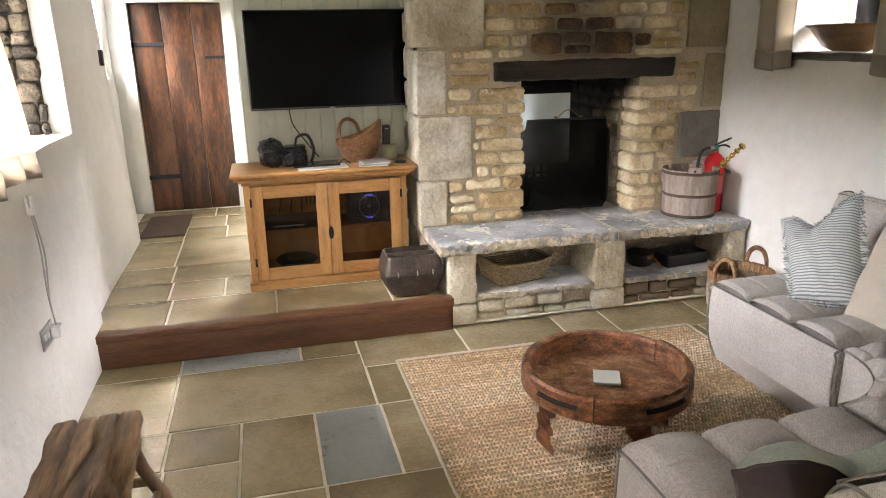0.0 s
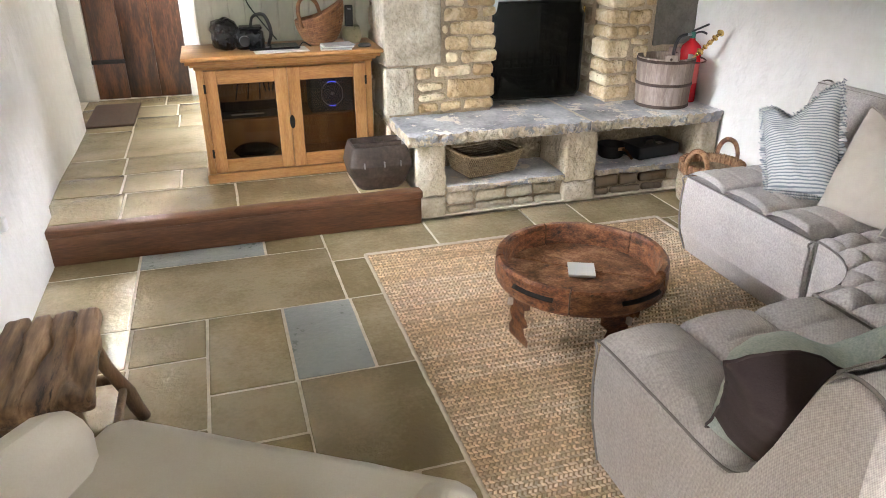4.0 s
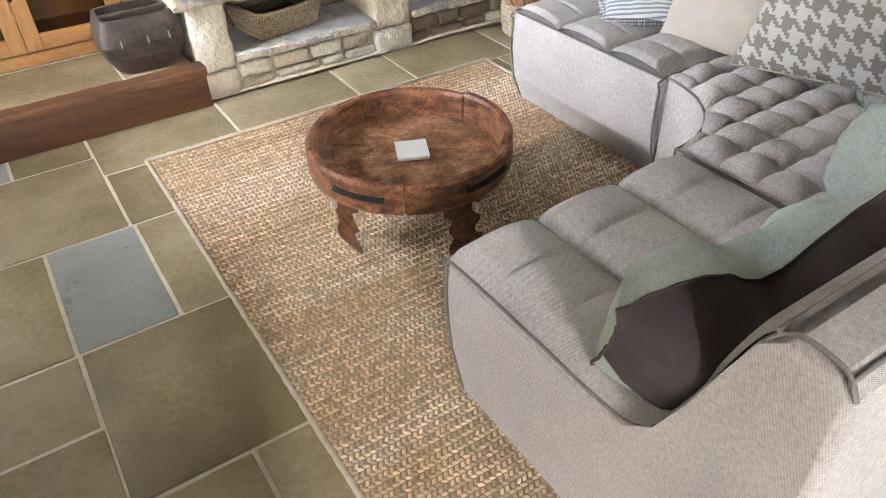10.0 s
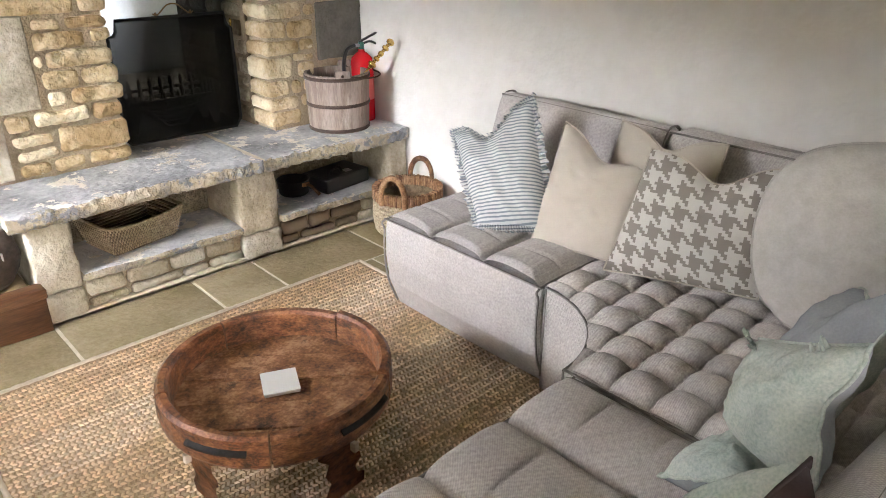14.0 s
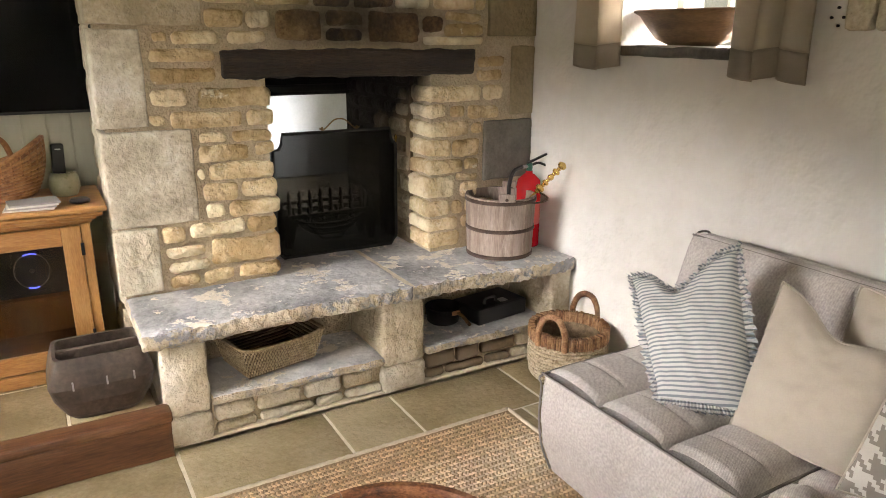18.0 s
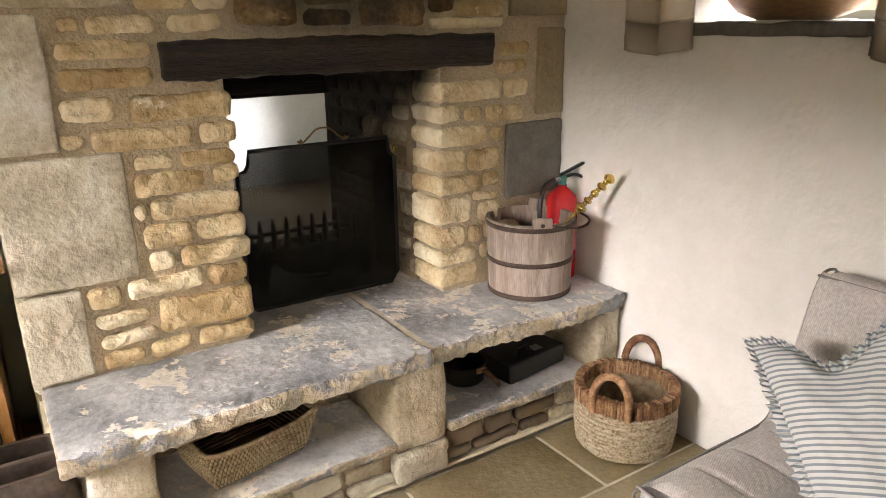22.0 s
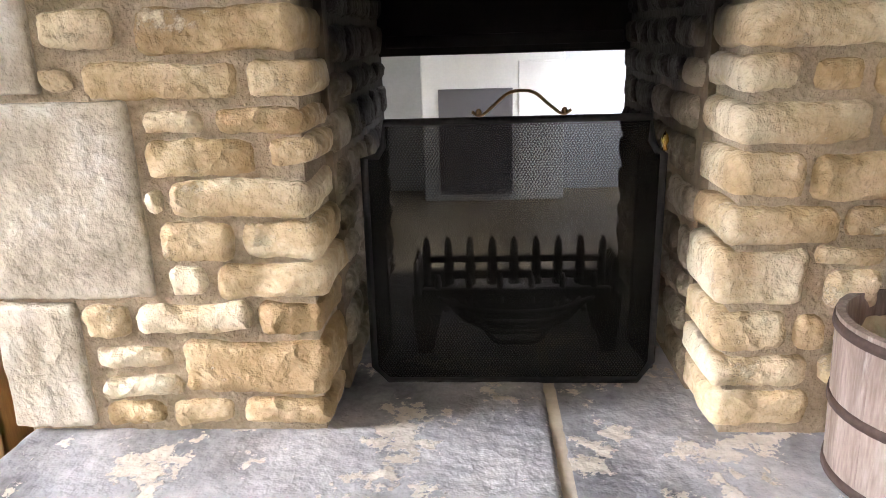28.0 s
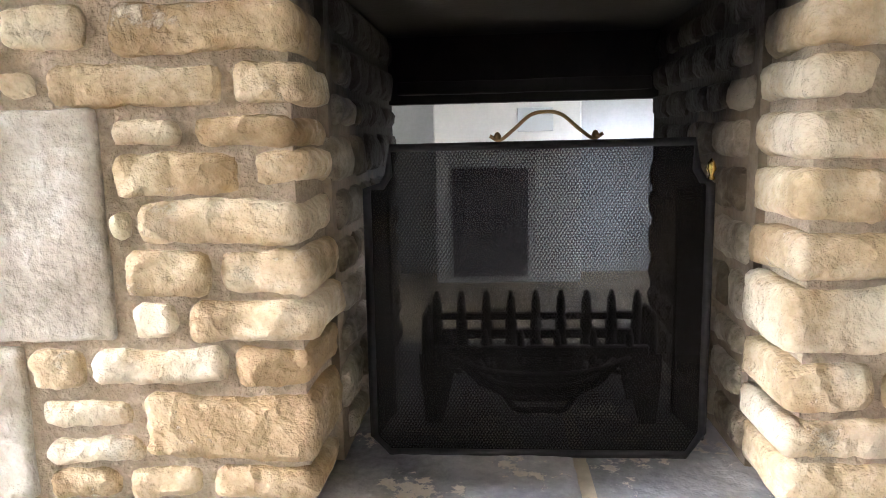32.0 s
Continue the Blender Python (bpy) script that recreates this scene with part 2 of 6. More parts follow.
PINE_H = surf("waxed_pine_rail", [(0.30, 0.135, 0.042), (0.42, 0.21, 0.070), (0.52, 0.29, 0.11)], 5.0, 0.42, 0.25, 70, stretch=(0.5, 4, 4), spread=0.1, spots=((0.16, 0.07, 0.025), 5.0, 0.66, 0.74))
PANEL = surf("sage_painted_board", [(0.43, 0.43, 0.34), (0.49, 0.49, 0.39)], 4.0, 0.5, 0.12, 50, stretch=(1, 1, 0.3))
TRIM = surf("white_gloss_paint", [(0.72, 0.70, 0.64), (0.80, 0.78, 0.73)], 5.0, 0.4, 0.1)
IRON = surf("wrought_iron", [(0.006, 0.006, 0.006), (0.018, 0.017, 0.016)], 30, 0.6, 0.3, 120, spec=0.3)
BLACK = plain("black_plastic", (0.012, 0.012, 0.013), 0.35)
SCREEN = plain("tv_screen_glass", (0.003, 0.003, 0.004), 0.08, spec=0.14)
JUTE = surf("jute_backing", [(0.30, 0.21, 0.125), (0.40, 0.29, 0.18)], 9.0, 0.95, 0.5, 120)
CREAM = surf("cream_cotton", [(0.78, 0.72, 0.61), (0.84, 0.79, 0.69)], 5.0, 0.9, 0.2, 200, sheen=0.2)
TABLE = surf("worn_table_wood", [(0.045, 0.017, 0.008), (0.18, 0.07, 0.028), (0.36, 0.165, 0.074)], 8.0, 0.46, 0.8, 50, stretch=(2, 2, 4), depth=0.006, detail=10, spots=((0.028, 0.013, 0.008), 7.0, 0.56, 0.66))
STOOLW = surf("weathered_stool_wood", [(0.05, 0.026, 0.012), (0.20, 0.115, 0.055), (0.36, 0.23, 0.125)], 5.0, 0.6, 0.8, 16, stretch=(4, 0.5, 3), depth=0.010, fine_mix=0.3, detail=9, spots=((0.02, 0.011, 0.006), 4.0, 0.55, 0.64))
LEGW = surf("turned_leg_wood", [(0.10, 0.06, 0.03), (0.25, 0.155, 0.085)], 7.0, 0.6, 0.5, 60, stretch=(4, 4, 0.6))
CLAY = surf("dark_lacquered_wood", [(0.026, 0.018, 0.013), (0.060, 0.043, 0.032), (0.10, 0.075, 0.058)], 7.0, 0.5, 0.5, 60, detail=10)

STONE_SOOT = surf("smoke_stained_stone", [(0.08, 0.042, 0.016), (0.21, 0.12, 0.05), (0.36, 0.235, 0.11)], 9.0, 0.85, 1.0, 55, spread=0.3, depth=0.02, detail=10, chip=(24.0, 0.03))
PALE_MARK = surf("limewashed_stone", [(0.42, 0.365, 0.265), (0.63, 0.57, 0.45), (0.80, 0.765, 0.68)], 5.0, 0.85, 0.9, 45, depth=0.010, spots=((0.26, 0.235, 0.19), 9.0, 0.62, 0.70), fine_mix=0.3, detail=10, chip=(20.0, 0.012), scallop=(9.0, 0.008))
PALE_DARK = surf("darker_dressed_stone", [(0.24, 0.19, 0.11), (0.36, 0.29, 0.18)], 8.0, 0.85, 0.7, 60, depth=0.004, chip=(24.0, 0.012))
CHEEK = surf("smoked_cheek_stone", [(0.20, 0.155, 0.10), (0.36, 0.29, 0.195), (0.54, 0.46, 0.33)], 9.0, 0.9, 1.0, 50, spread=0.3, depth=0.03, detail=11, chip=(24.0, 0.03))
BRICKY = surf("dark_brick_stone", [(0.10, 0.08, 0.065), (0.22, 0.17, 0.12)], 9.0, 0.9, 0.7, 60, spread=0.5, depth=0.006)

MATBROWN = surf("coir_brown", [(0.04, 0.022, 0.012), (0.08, 0.045, 0.025)], 40, 0.95, 0.6, 200)
RUBBLE = surf("brown_rubble_stone", [(0.03, 0.022, 0.013), (0.075, 0.055, 0.034), (0.13, 0.10, 0.065)], 14, 0.95, 1.0, 70, spread=0.3, depth=0.014, chip=(30.0, 0.02))
SILLST = surf("slate_sill", [(0.07, 0.065, 0.06), (0.14, 0.13, 0.115)], 12, 0.7, 0.6, 60)
CURT = surf("cream_curtain_cotton", [(0.68, 0.60, 0.48), (0.75, 0.67, 0.55)], 6, 0.9, 0.2, 300)
CURT_HEM = surf("taupe_curtain_cotton", [(0.42, 0.36, 0.29), (0.48, 0.42, 0.34)], 6, 0.9, 0.2, 300)
BOWLW = surf("turned_bowl_wood", [(0.10, 0.055, 0.028), (0.18, 0.10, 0.05), (0.24, 0.14, 0.075)], 6, 0.5, 0.3, 60, stretch=(2, 0.6, 4))
STEEL = plain("brushed_steel", (0.45, 0.45, 0.46), 0.35, 0.9)
WHITEP = plain("white_plastic", (0.75, 0.75, 0.73), 0.35)
GREYP = plain("grey_flex", (0.42, 0.41, 0.38), 0.5)
DARKGREY = plain("charcoal_plastic", (0.06, 0.065, 0.08), 0.5)
RINGG = plain("ring_grey", (0.45, 0.47, 0.52), 0.3, 0.6)
BLUEGLOW = plain("blue_indicator", (0.08, 0.12, 1.0), 0.4, 0.0, 6.0)
GLOSSB = surf("glossy_black_vinyl", [(0.008, 0.008, 0.009), (0.02, 0.02, 0.022)], 10, 0.25, 0.4, 60)
WICKER = surf("brown_wicker", [(0.13, 0.05, 0.018), (0.26, 0.115, 0.045), (0.36, 0.18, 0.075)], 18, 0.55, 0.4, 120)
GREENPOT = surf("pale_green_glaze", [(0.26, 0.27, 0.17), (0.36, 0.36, 0.25)], 10, 0.3, 0.1)
PAPER = plain("white_paper", (0.72, 0.72, 0.70), 0.6)
MAGGREY = plain("magazine_grey", (0.38, 0.38, 0.38), 0.4)
BRASS = plain("polished_brass", (0.72, 0.50, 0.16), 0.22, 1.0)
RED = plain("red_enamel", (0.55, 0.012, 0.018), 0.25)
BUCKET = surf("silvered_barrel_wood", [(0.17, 0.125, 0.098), (0.27, 0.21, 0.17), (0.37, 0.30, 0.255)], 5, 0.75, 0.6, 50, stretch=(4, 4, 0.5), spread=0.16, spots=((0.50, 0.44, 0.38), 3.0, 0.60, 0.70))
HOOP = surf("rusty_hoop_iron", [(0.05, 0.03, 0.022), (0.10, 0.065, 0.048)], 20, 0.7, 0.4, 90, metal=0.3)
SEAGRASS = surf("seagrass_rope", [(0.22, 0.165, 0.095), (0.40, 0.32, 0.21), (0.54, 0.46, 0.33)], 30, 0.8, 1.0, 120, depth=0.01, stretch=(1, 1, 1), fine_mix=0.5)
HYACINTH = surf("brown_hyacinth", [(0.12, 0.052, 0.024), (0.25, 0.125, 0.058), (0.42, 0.25, 0.135)], 25, 0.75, 0.6, 140, spread=0.14)


def glass(name, tint=(1, 1, 1), rough=0.02):
    m = bpy.data.materials.new(name)
    m.use_nodes = True
    n, lk = m.node_tree.nodes, m.node_tree.links
    n.remove(n["Principled BSDF"])
    tr, gl, mx, fr = n.new("ShaderNodeBsdfTransparent"), n.new("ShaderNodeBsdfGlossy"), n.new("ShaderNodeMixShader"), n.new("ShaderNodeFresnel")
    tr.inputs[0].default_value = (*tint, 1)
    gl.inputs["Roughness"].default_value = rough
    fr.inputs[0].default_value = 1.45
    lk.new(fr.outputs[0], mx.inputs[0])
    lk.new(tr.outputs[0], mx.inputs[1])
    lk.new(gl.outputs[0], mx.inputs[2])
    lk.new(mx.outputs[0], n["Material Output"].inputs[0])
    return m


GLASS = glass("window_glass", (0.94, 0.95, 0.94))
# tint stands in for the shade and reflection that darken the cabinet's inside
CABGLASS = glass("shade_tinted_cabinet_glass", (0.62, 0.57, 0.50))
GLASSW = glass("dish_glass", (0.75, 0.78, 0.78), 0.05)

BRONZE = plain("aged_bronze", (0.22, 0.14, 0.07), 0.35, 1.0)
PAPERRED = plain("label_red", (0.62, 0.10, 0.09), 0.4)
GREENV = plain("green_valve", (0.02, 0.12, 0.09), 0.4)
COPPER = plain("copper", (0.55, 0.28, 0.16), 0.3, 1.0)
TRAYG = surf("dark_seagrass", [(0.10, 0.066, 0.036), (0.17, 0.12, 0.07), (0.24, 0.175, 0.105)], 30, 0.85, 0.5, 160)
TRAYL = surf("pale_seagrass", [(0.22, 0.155, 0.085), (0.40, 0.30, 0.18), (0.56, 0.45, 0.29)], 40, 0.85, 0.5, 160)
PIPING = surf("sofa_piping", [(0.20, 0.18, 0.165), (0.28, 0.255, 0.235)], 20, 0.9, 0.3, 300)
IVORY = surf("ivory_cotton", [(0.50, 0.445, 0.365), (0.56, 0.505, 0.42)], 6, 0.9, 0.2, 220, sheen=0.1)
FELT = surf("pale_grey_felt", [(0.52, 0.495, 0.45), (0.62, 0.59, 0.55)], 26, 0.95, 0.5, 160, sheen=0.2)
DUCK = surf("duck_egg_cotton", [(0.38, 0.46, 0.42), (0.51, 0.57, 0.52), (0.62, 0.66, 0.60)], 5, 0.9, 0.5, 180, fine_mix=0.5)
DUCKGREY = surf("grey_blue_cotton", [(0.28, 0.30, 0.32), (0.36, 0.385, 0.40)], 6, 0.9, 0.3, 200)
AUBERG = surf("aubergine_linen", [(0.040, 0.026, 0.026), (0.062, 0.042, 0.042)], 6, 0.9, 0.35, 200, sheen=0.05)
BRAID = surf("jute_braid", [(0.46, 0.305, 0.165), (0.66, 0.49, 0.31), (0.82, 0.69, 0.53)], 1.6, 0.75, 0.3, 30, fine_mix=0.25, stretch=(0.25, 2.6, 1))
EDGE = surf("jute_edge", [(0.50, 0.43, 0.32), (0.60, 0.53, 0.41)], 20, 0.9, 0.4)
TABLETOP = surf("worn_tray_wood", [(0.07, 0.03, 0.014), (0.25, 0.115, 0.054), (0.46, 0.28, 0.165)], 7.0, 0.46, 0.7, 50, stretch=(2, 2, 2), depth=0.004, detail=10, spots=((0.03, 0.014, 0.009), 6.0, 0.56, 0.66))
PALEPEG = surf("pale_peg_wood", [(0.45, 0.36, 0.28), (0.55, 0.46, 0.37)], 20, 0.7, 0.3)
BOOKC = plain("pale_booklet", (0.66, 0.67, 0.64), 0.5)
KITGREY = surf("grey_blue_paint", [(0.52, 0.54, 0.53), (0.58, 0.60, 0.58)], 4, 0.5, 0.1)
KITDARK = plain("dark_panel", (0.09, 0.09, 0.095), 0.3)


def weave_mesh(name, pitch, wire):
    """Black wire mesh: holes between two sets of slanting wires."""
    m = bpy.data.materials.new(name)
    m.use_nodes = True
    n, lk = m.node_tree.nodes, m.node_tree.links
    b = n["Principled BSDF"]
    b.inputs["Base Color"].default_value, b.inputs["Roughness"].default_value = (0.010, 0.009, 0.008, 1), 0.7
    b.inputs["Specular IOR Level"].default_value = 0.08
    tc, sp = n.new("ShaderNodeTexCoord"), n.new("ShaderNodeSeparateXYZ")
    lk.new(tc.outputs["Object"], sp.inputs[0])

    def op(kind, a, c=None, v=None):
        q = n.new("ShaderNodeMath")
        q.operation = kind
        for k, s in enumerate((a, c)):
            if s is not None:
                lk.new(s, q.inputs[k])
        if v is not None:
            q.inputs[1].default_value = v
        return q.outputs[0]

    # wires along both slants of x and z, with y folded in for the side wings
    xs = op("ADD", sp.outputs[0], sp.outputs[1])
    zz = op("MULTIPLY", sp.outputs[2], v=0.62)
    best = None
    for kind in ("ADD", "SUBTRACT"):
        q = op("SINE", op("MULTIPLY", op(kind, xs, zz), v=2 * math.pi / pitch))
        best = q if best is None else op("MAXIMUM", best, q)
    best = op("ADD", op("MULTIPLY", best, v=0.15), v=wire)
    lk.new(best, b.inputs["Alpha"])
    return m


MESHM = weave_mesh("wire_mesh", 0.0066, 0.68)


def cloth_pattern(name, c0, c1, kind, size):
    """A woven two-colour cloth: stripes across the height, or dogtooth."""
    m = surf(name, [c0, tuple(min(1, 1.1 * v) for v in c0)], 6, 0.9, 0.3, 240)
    n, lk = m.node_tree.nodes, m.node_tree.links
    b = n["Principled BSDF"]
    tc, sp = n.new("ShaderNodeTexCoord"), n.new("ShaderNodeSeparateXYZ")
    lk.new(tc.outputs["Object"], sp.inputs[0])

    def op(k, a, c=None, v=None):
        q = n.new("ShaderNodeMath")
        q.operation = k
        lk.new(a, q.inputs[0])
        if c is not None:
            lk.new(c, q.inputs[1])
        if v is not None:
            q.inputs[1].default_value = v
        return q.outputs[0]

    def half(s):
        return op("LESS_THAN", op("FRACT", s), v=0.5)

    x, z = op("MULTIPLY", sp.outputs[0], v=1 / size), op("MULTIPLY", sp.outputs[2], v=1 / size)
    if kind == "stripe":
        f = op("LESS_THAN", op("FRACT", z), v=0.42)
    else:
        qx, qz = op("DIVIDE", op("FLOOR", op("MULTIPLY", x, v=8)), v=8), op("DIVIDE", op("FLOOR", op("MULTIPLY", z, v=8)), v=8)
        sel, a, c = half(op("MULTIPLY", op("ADD", qx, qz), v=2.0)), half(qx), half(qz)
        f = op("ADD", op("MULTIPLY", sel, a), op("MULTIPLY", op("SUBTRACT", op("ADD", sel, v=0.0), v=1.0), op("MULTIPLY", c, v=-1.0)))
    old = b.inputs["Base Color"].links[0].from_socket
    mx = n.new("ShaderNodeMix")
    mx.data_type = "RGBA"
    mx.inputs[7].default_value = (*c1, 1)
    lk.new(f, mx.inputs[0])
    lk.new(old, mx.inputs[6])
    lk.new(mx.outputs[2], b.inputs["Base Color"])
    return m


STRIPES = cloth_pattern("ticking_stripe", (0.56, 0.56, 0.54), (0.22, 0.25, 0.28), "stripe", 0.0135)
HOUND = cloth_pattern("dogtooth_weave", (0.58, 0.555, 0.51), (0.27, 0.24, 0.205), "dogtooth", 0.070)


def islands(m, amount):
    """Single joined pieces differ in lightness."""
    n, lk = m.node_tree.nodes, m.node_tree.links
    b = n["Principled BSDF"]
    g, mr, mx = n.new("ShaderNodeNewGeometry"), n.new("ShaderNodeMapRange"), n.new("ShaderNodeMix")
    mr.inputs[3].default_value, mr.inputs[4].default_value = 1 - amount, 1 + amount * 0.6
    lk.new(g.outputs["Random Per Island"], mr.inputs[0])
    mx.data_type, mx.blend_type = "RGBA", "MULTIPLY"
    mx.inputs[0].default_value = 1.0
    lk.new(b.inputs["Base Color"].links[0].from_socket, mx.inputs[6])
    lk.new(mr.outputs[0], mx.inputs[7])
    lk.new(mx.outputs[2], b.inputs["Base Color"])


islands(BRAID, 0.4)

CHEEKM = surf("smoked_mortar", [(0.24, 0.185, 0.12), (0.36, 0.28, 0.185)], 8.0, 0.95, 1.0, 70, depth=0.012)
KITBLUE = plain("pale_blue_panel", (0.42, 0.47, 0.50), 0.4)


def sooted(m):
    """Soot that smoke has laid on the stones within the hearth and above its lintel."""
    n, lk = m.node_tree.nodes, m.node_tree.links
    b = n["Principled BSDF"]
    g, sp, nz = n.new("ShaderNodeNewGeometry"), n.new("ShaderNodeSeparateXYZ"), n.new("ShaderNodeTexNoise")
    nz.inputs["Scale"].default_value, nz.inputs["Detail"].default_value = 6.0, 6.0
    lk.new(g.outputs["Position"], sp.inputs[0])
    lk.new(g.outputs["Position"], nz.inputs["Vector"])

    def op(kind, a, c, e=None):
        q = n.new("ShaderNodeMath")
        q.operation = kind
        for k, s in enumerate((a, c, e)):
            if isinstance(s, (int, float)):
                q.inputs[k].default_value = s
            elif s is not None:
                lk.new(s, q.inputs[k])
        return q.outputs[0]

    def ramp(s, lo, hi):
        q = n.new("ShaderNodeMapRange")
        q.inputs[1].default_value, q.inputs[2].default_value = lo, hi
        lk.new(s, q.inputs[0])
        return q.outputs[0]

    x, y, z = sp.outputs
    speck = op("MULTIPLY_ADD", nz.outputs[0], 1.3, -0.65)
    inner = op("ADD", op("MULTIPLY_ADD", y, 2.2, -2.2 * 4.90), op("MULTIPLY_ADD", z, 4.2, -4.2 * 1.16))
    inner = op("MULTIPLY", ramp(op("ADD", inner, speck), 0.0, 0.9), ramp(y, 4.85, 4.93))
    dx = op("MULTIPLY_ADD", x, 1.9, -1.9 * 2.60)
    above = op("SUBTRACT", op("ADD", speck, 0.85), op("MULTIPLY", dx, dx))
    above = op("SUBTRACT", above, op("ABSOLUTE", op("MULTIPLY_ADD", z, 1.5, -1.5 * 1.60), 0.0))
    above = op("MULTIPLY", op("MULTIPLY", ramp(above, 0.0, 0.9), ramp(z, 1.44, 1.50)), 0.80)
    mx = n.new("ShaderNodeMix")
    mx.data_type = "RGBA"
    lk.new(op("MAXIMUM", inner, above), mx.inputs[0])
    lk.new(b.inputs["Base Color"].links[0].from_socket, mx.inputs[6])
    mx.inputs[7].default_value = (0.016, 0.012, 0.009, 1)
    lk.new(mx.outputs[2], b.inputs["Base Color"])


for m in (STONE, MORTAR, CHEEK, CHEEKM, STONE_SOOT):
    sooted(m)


def see_through(m, amount):
    """Thin cloth that lets some light pass."""
    n, lk = m.node_tree.nodes, m.node_tree.links
    b, tr, mx = n["Principled BSDF"], n.new("ShaderNodeBsdfTranslucent"), n.new("ShaderNodeMixShader")
    mx.inputs[0].default_value = amount
    lk.new(b.inputs["Base Color"].links[0].from_socket, tr.inputs[0])
    lk.new(b.outputs[0], mx.inputs[1])
    lk.new(tr.outputs[0], mx.inputs[2])
    lk.new(mx.outputs[0], n["Material Output"].inputs[0])


see_through(CURT, 0.05)
see_through(CURT_HEM, 0.05)

# ---- building helpers ----
def part(name, bm, material, parent=None, label="", smooth=False):
    """Links a bmesh, made in world places, as one mesh object under a thing or a part."""
    me = bpy.data.meshes.new(name)
    bmesh.ops.recalc_face_normals(bm, faces=bm.faces)
    if smooth:
        for f in bm.faces:
            f.smooth = True
    bm.to_mesh(me)
    bm.free()
    if material:
        me.materials.append(material)
    ob = new(name, me)
    if parent is not None:
        adopt(ob, parent)
    if label:
        ob["label"] = label
    return ob


def world_of(ob):
    m = ob.matrix_basis.copy()
    if ob.parent is not None:
        m = world_of(ob.parent) @ ob.matrix_parent_inverse @ m
    return m


def adopt(ob, parent):
    ob.parent = parent
    ob.matrix_parent_inverse = world_of(parent).inverted()


def thing(name, at, label, category, group="", rz=0.0):
    ob = new(name)
    ob.empty_display_size = 0.1
    ob.matrix_basis = pose(*at, 0, 0, rz)
    return tagged(ob, label, category, group)


def setting(name, bm, material, label="", category="", smooth=False):
    return tagged(part(name, bm, material, smooth=smooth), label, category or name.split("_")[0], kind="structure")


def block(x0, x1, y0, y1, z0, z1, bevel=0.0, seg=1, bm=None, m=None):
    b = bmesh.new()
    v = [b.verts.new((x, y, z)) for z in (z0, z1) for y in (y0, y1) for x in (x0, x1)]
    for q in ((0, 2, 3, 1), (4, 5, 7, 6), (0, 1, 5, 4), (2, 6, 7, 3), (0, 4, 6, 2), (1, 3, 7, 5)):
        b.faces.new([v[i] for i in q])
    if bevel:
        bmesh.ops.bevel(b, geom=b.edges[:], offset=bevel, segments=seg, affect="EDGES", profile=0.5)
    if m is not None:
        bmesh.ops.transform(b, matrix=m, verts=b.verts)
    return merge(bm, b) if bm is not None else b


def merge(bm, other):
    """Adds other's faces to bm."""
    put = {v: bm.verts.new(v.co) for v in other.verts}
    for f in other.faces:
        try:
            nf = bm.faces.new([put[v] for v in f.verts])
            nf.smooth = f.smooth
        except ValueError:
            pass
    other.free()
    return bm


def lathe(profile, at=(0, 0, 0), n=24, bm=None, m=None):
    """A turned body: profile of (radius, z), closed where a radius is nought."""
    b = bmesh.new()
    rings = []
    for r, z in profile:
        rings.append([b.verts.new((at[0] + r * math.cos(2 * math.pi * k / n), at[1] + r * math.sin(2 * math.pi * k / n), at[2] + z)) for k in range(n)] if r > 1e-5
                     else [b.verts.new((at[0], at[1], at[2] + z))])
    for a, c in zip(rings, rings[1:]):
        for k in range(n):
            j = (k + 1) % n
            if len(a) == 1 and len(c) == 1:
                continue
            if len(a) == 1:
                b.faces.new((a[0], c[j], c[k]))
            elif len(c) == 1:
                b.faces.new((a[k], a[j], c[0]))
            else:
                b.faces.new((a[k], a[j], c[j], c[k]))
    for f in b.faces:
        f.smooth = True
    if m is not None:
        bmesh.ops.transform(b, matrix=m, verts=b.verts)
    return merge(bm, b) if bm is not None else b


def tube(points, r, n=8, bm=None, closed=False, flat=1.0):
    """A round bar along points; r may be a list of radii."""
    b = bmesh.new()
    pts = [Vector(p) for p in points]
    rs = r if isinstance(r, (list, tuple)) else [r] * len(pts)
    rings, side = [], None
    for k, p in enumerate(pts):
        a, c = pts[k - 1] if (k or closed) else p, pts[(k + 1) % len(pts)] if (k + 1 < len(pts) or closed) else p
        d = (c - a).normalized()
        if side is None:
            side = d.orthogonal().normalized()
        side = (side - d * side.dot(d)).normalized()
        up = d.cross(side)
        rings.append([b.verts.new(p + rs[k] * (side * math.cos(2 * math.pi * j / n) + flat * up * math.sin(2 * math.pi * j / n))) for j in range(n)])
    for a, c in list(zip(rings, rings[1:])) + ([(rings[-1], rings[0])] if closed else []):
        for j in range(n):
            b.faces.new((a[j], a[(j + 1) % n], c[(j + 1) % n], c[j]))
    if not closed:
        b.faces.new(rings[0][::-1])
        b.faces.new(rings[-1])
    for f in b.faces:
        f.smooth = len(f.verts) == 4
    return merge(bm, b) if bm is not None else b


def curve_pts(ctrl, n=16):
    """Points on a smooth curve through the control points."""
    c = [Vector(p) for p in ctrl]
    c = [2 * c[0] - c[1]] + c + [2 * c[-1] - c[-2]]
    out = []
    for i in range(1, len(c) - 2):
        for k in range(n):
            t = k / n
            p0, p1, p2, p3 = c[i - 1 : i + 3]
            out.append(0.5 * ((2 * p1) + (p2 - p0) * t + (2 * p0 - 5 * p1 + 4 * p2 - p3) * t * t + (3 * p1 - p0 - 3 * p2 + p3) * t ** 3))
    return out + [c[-2]]


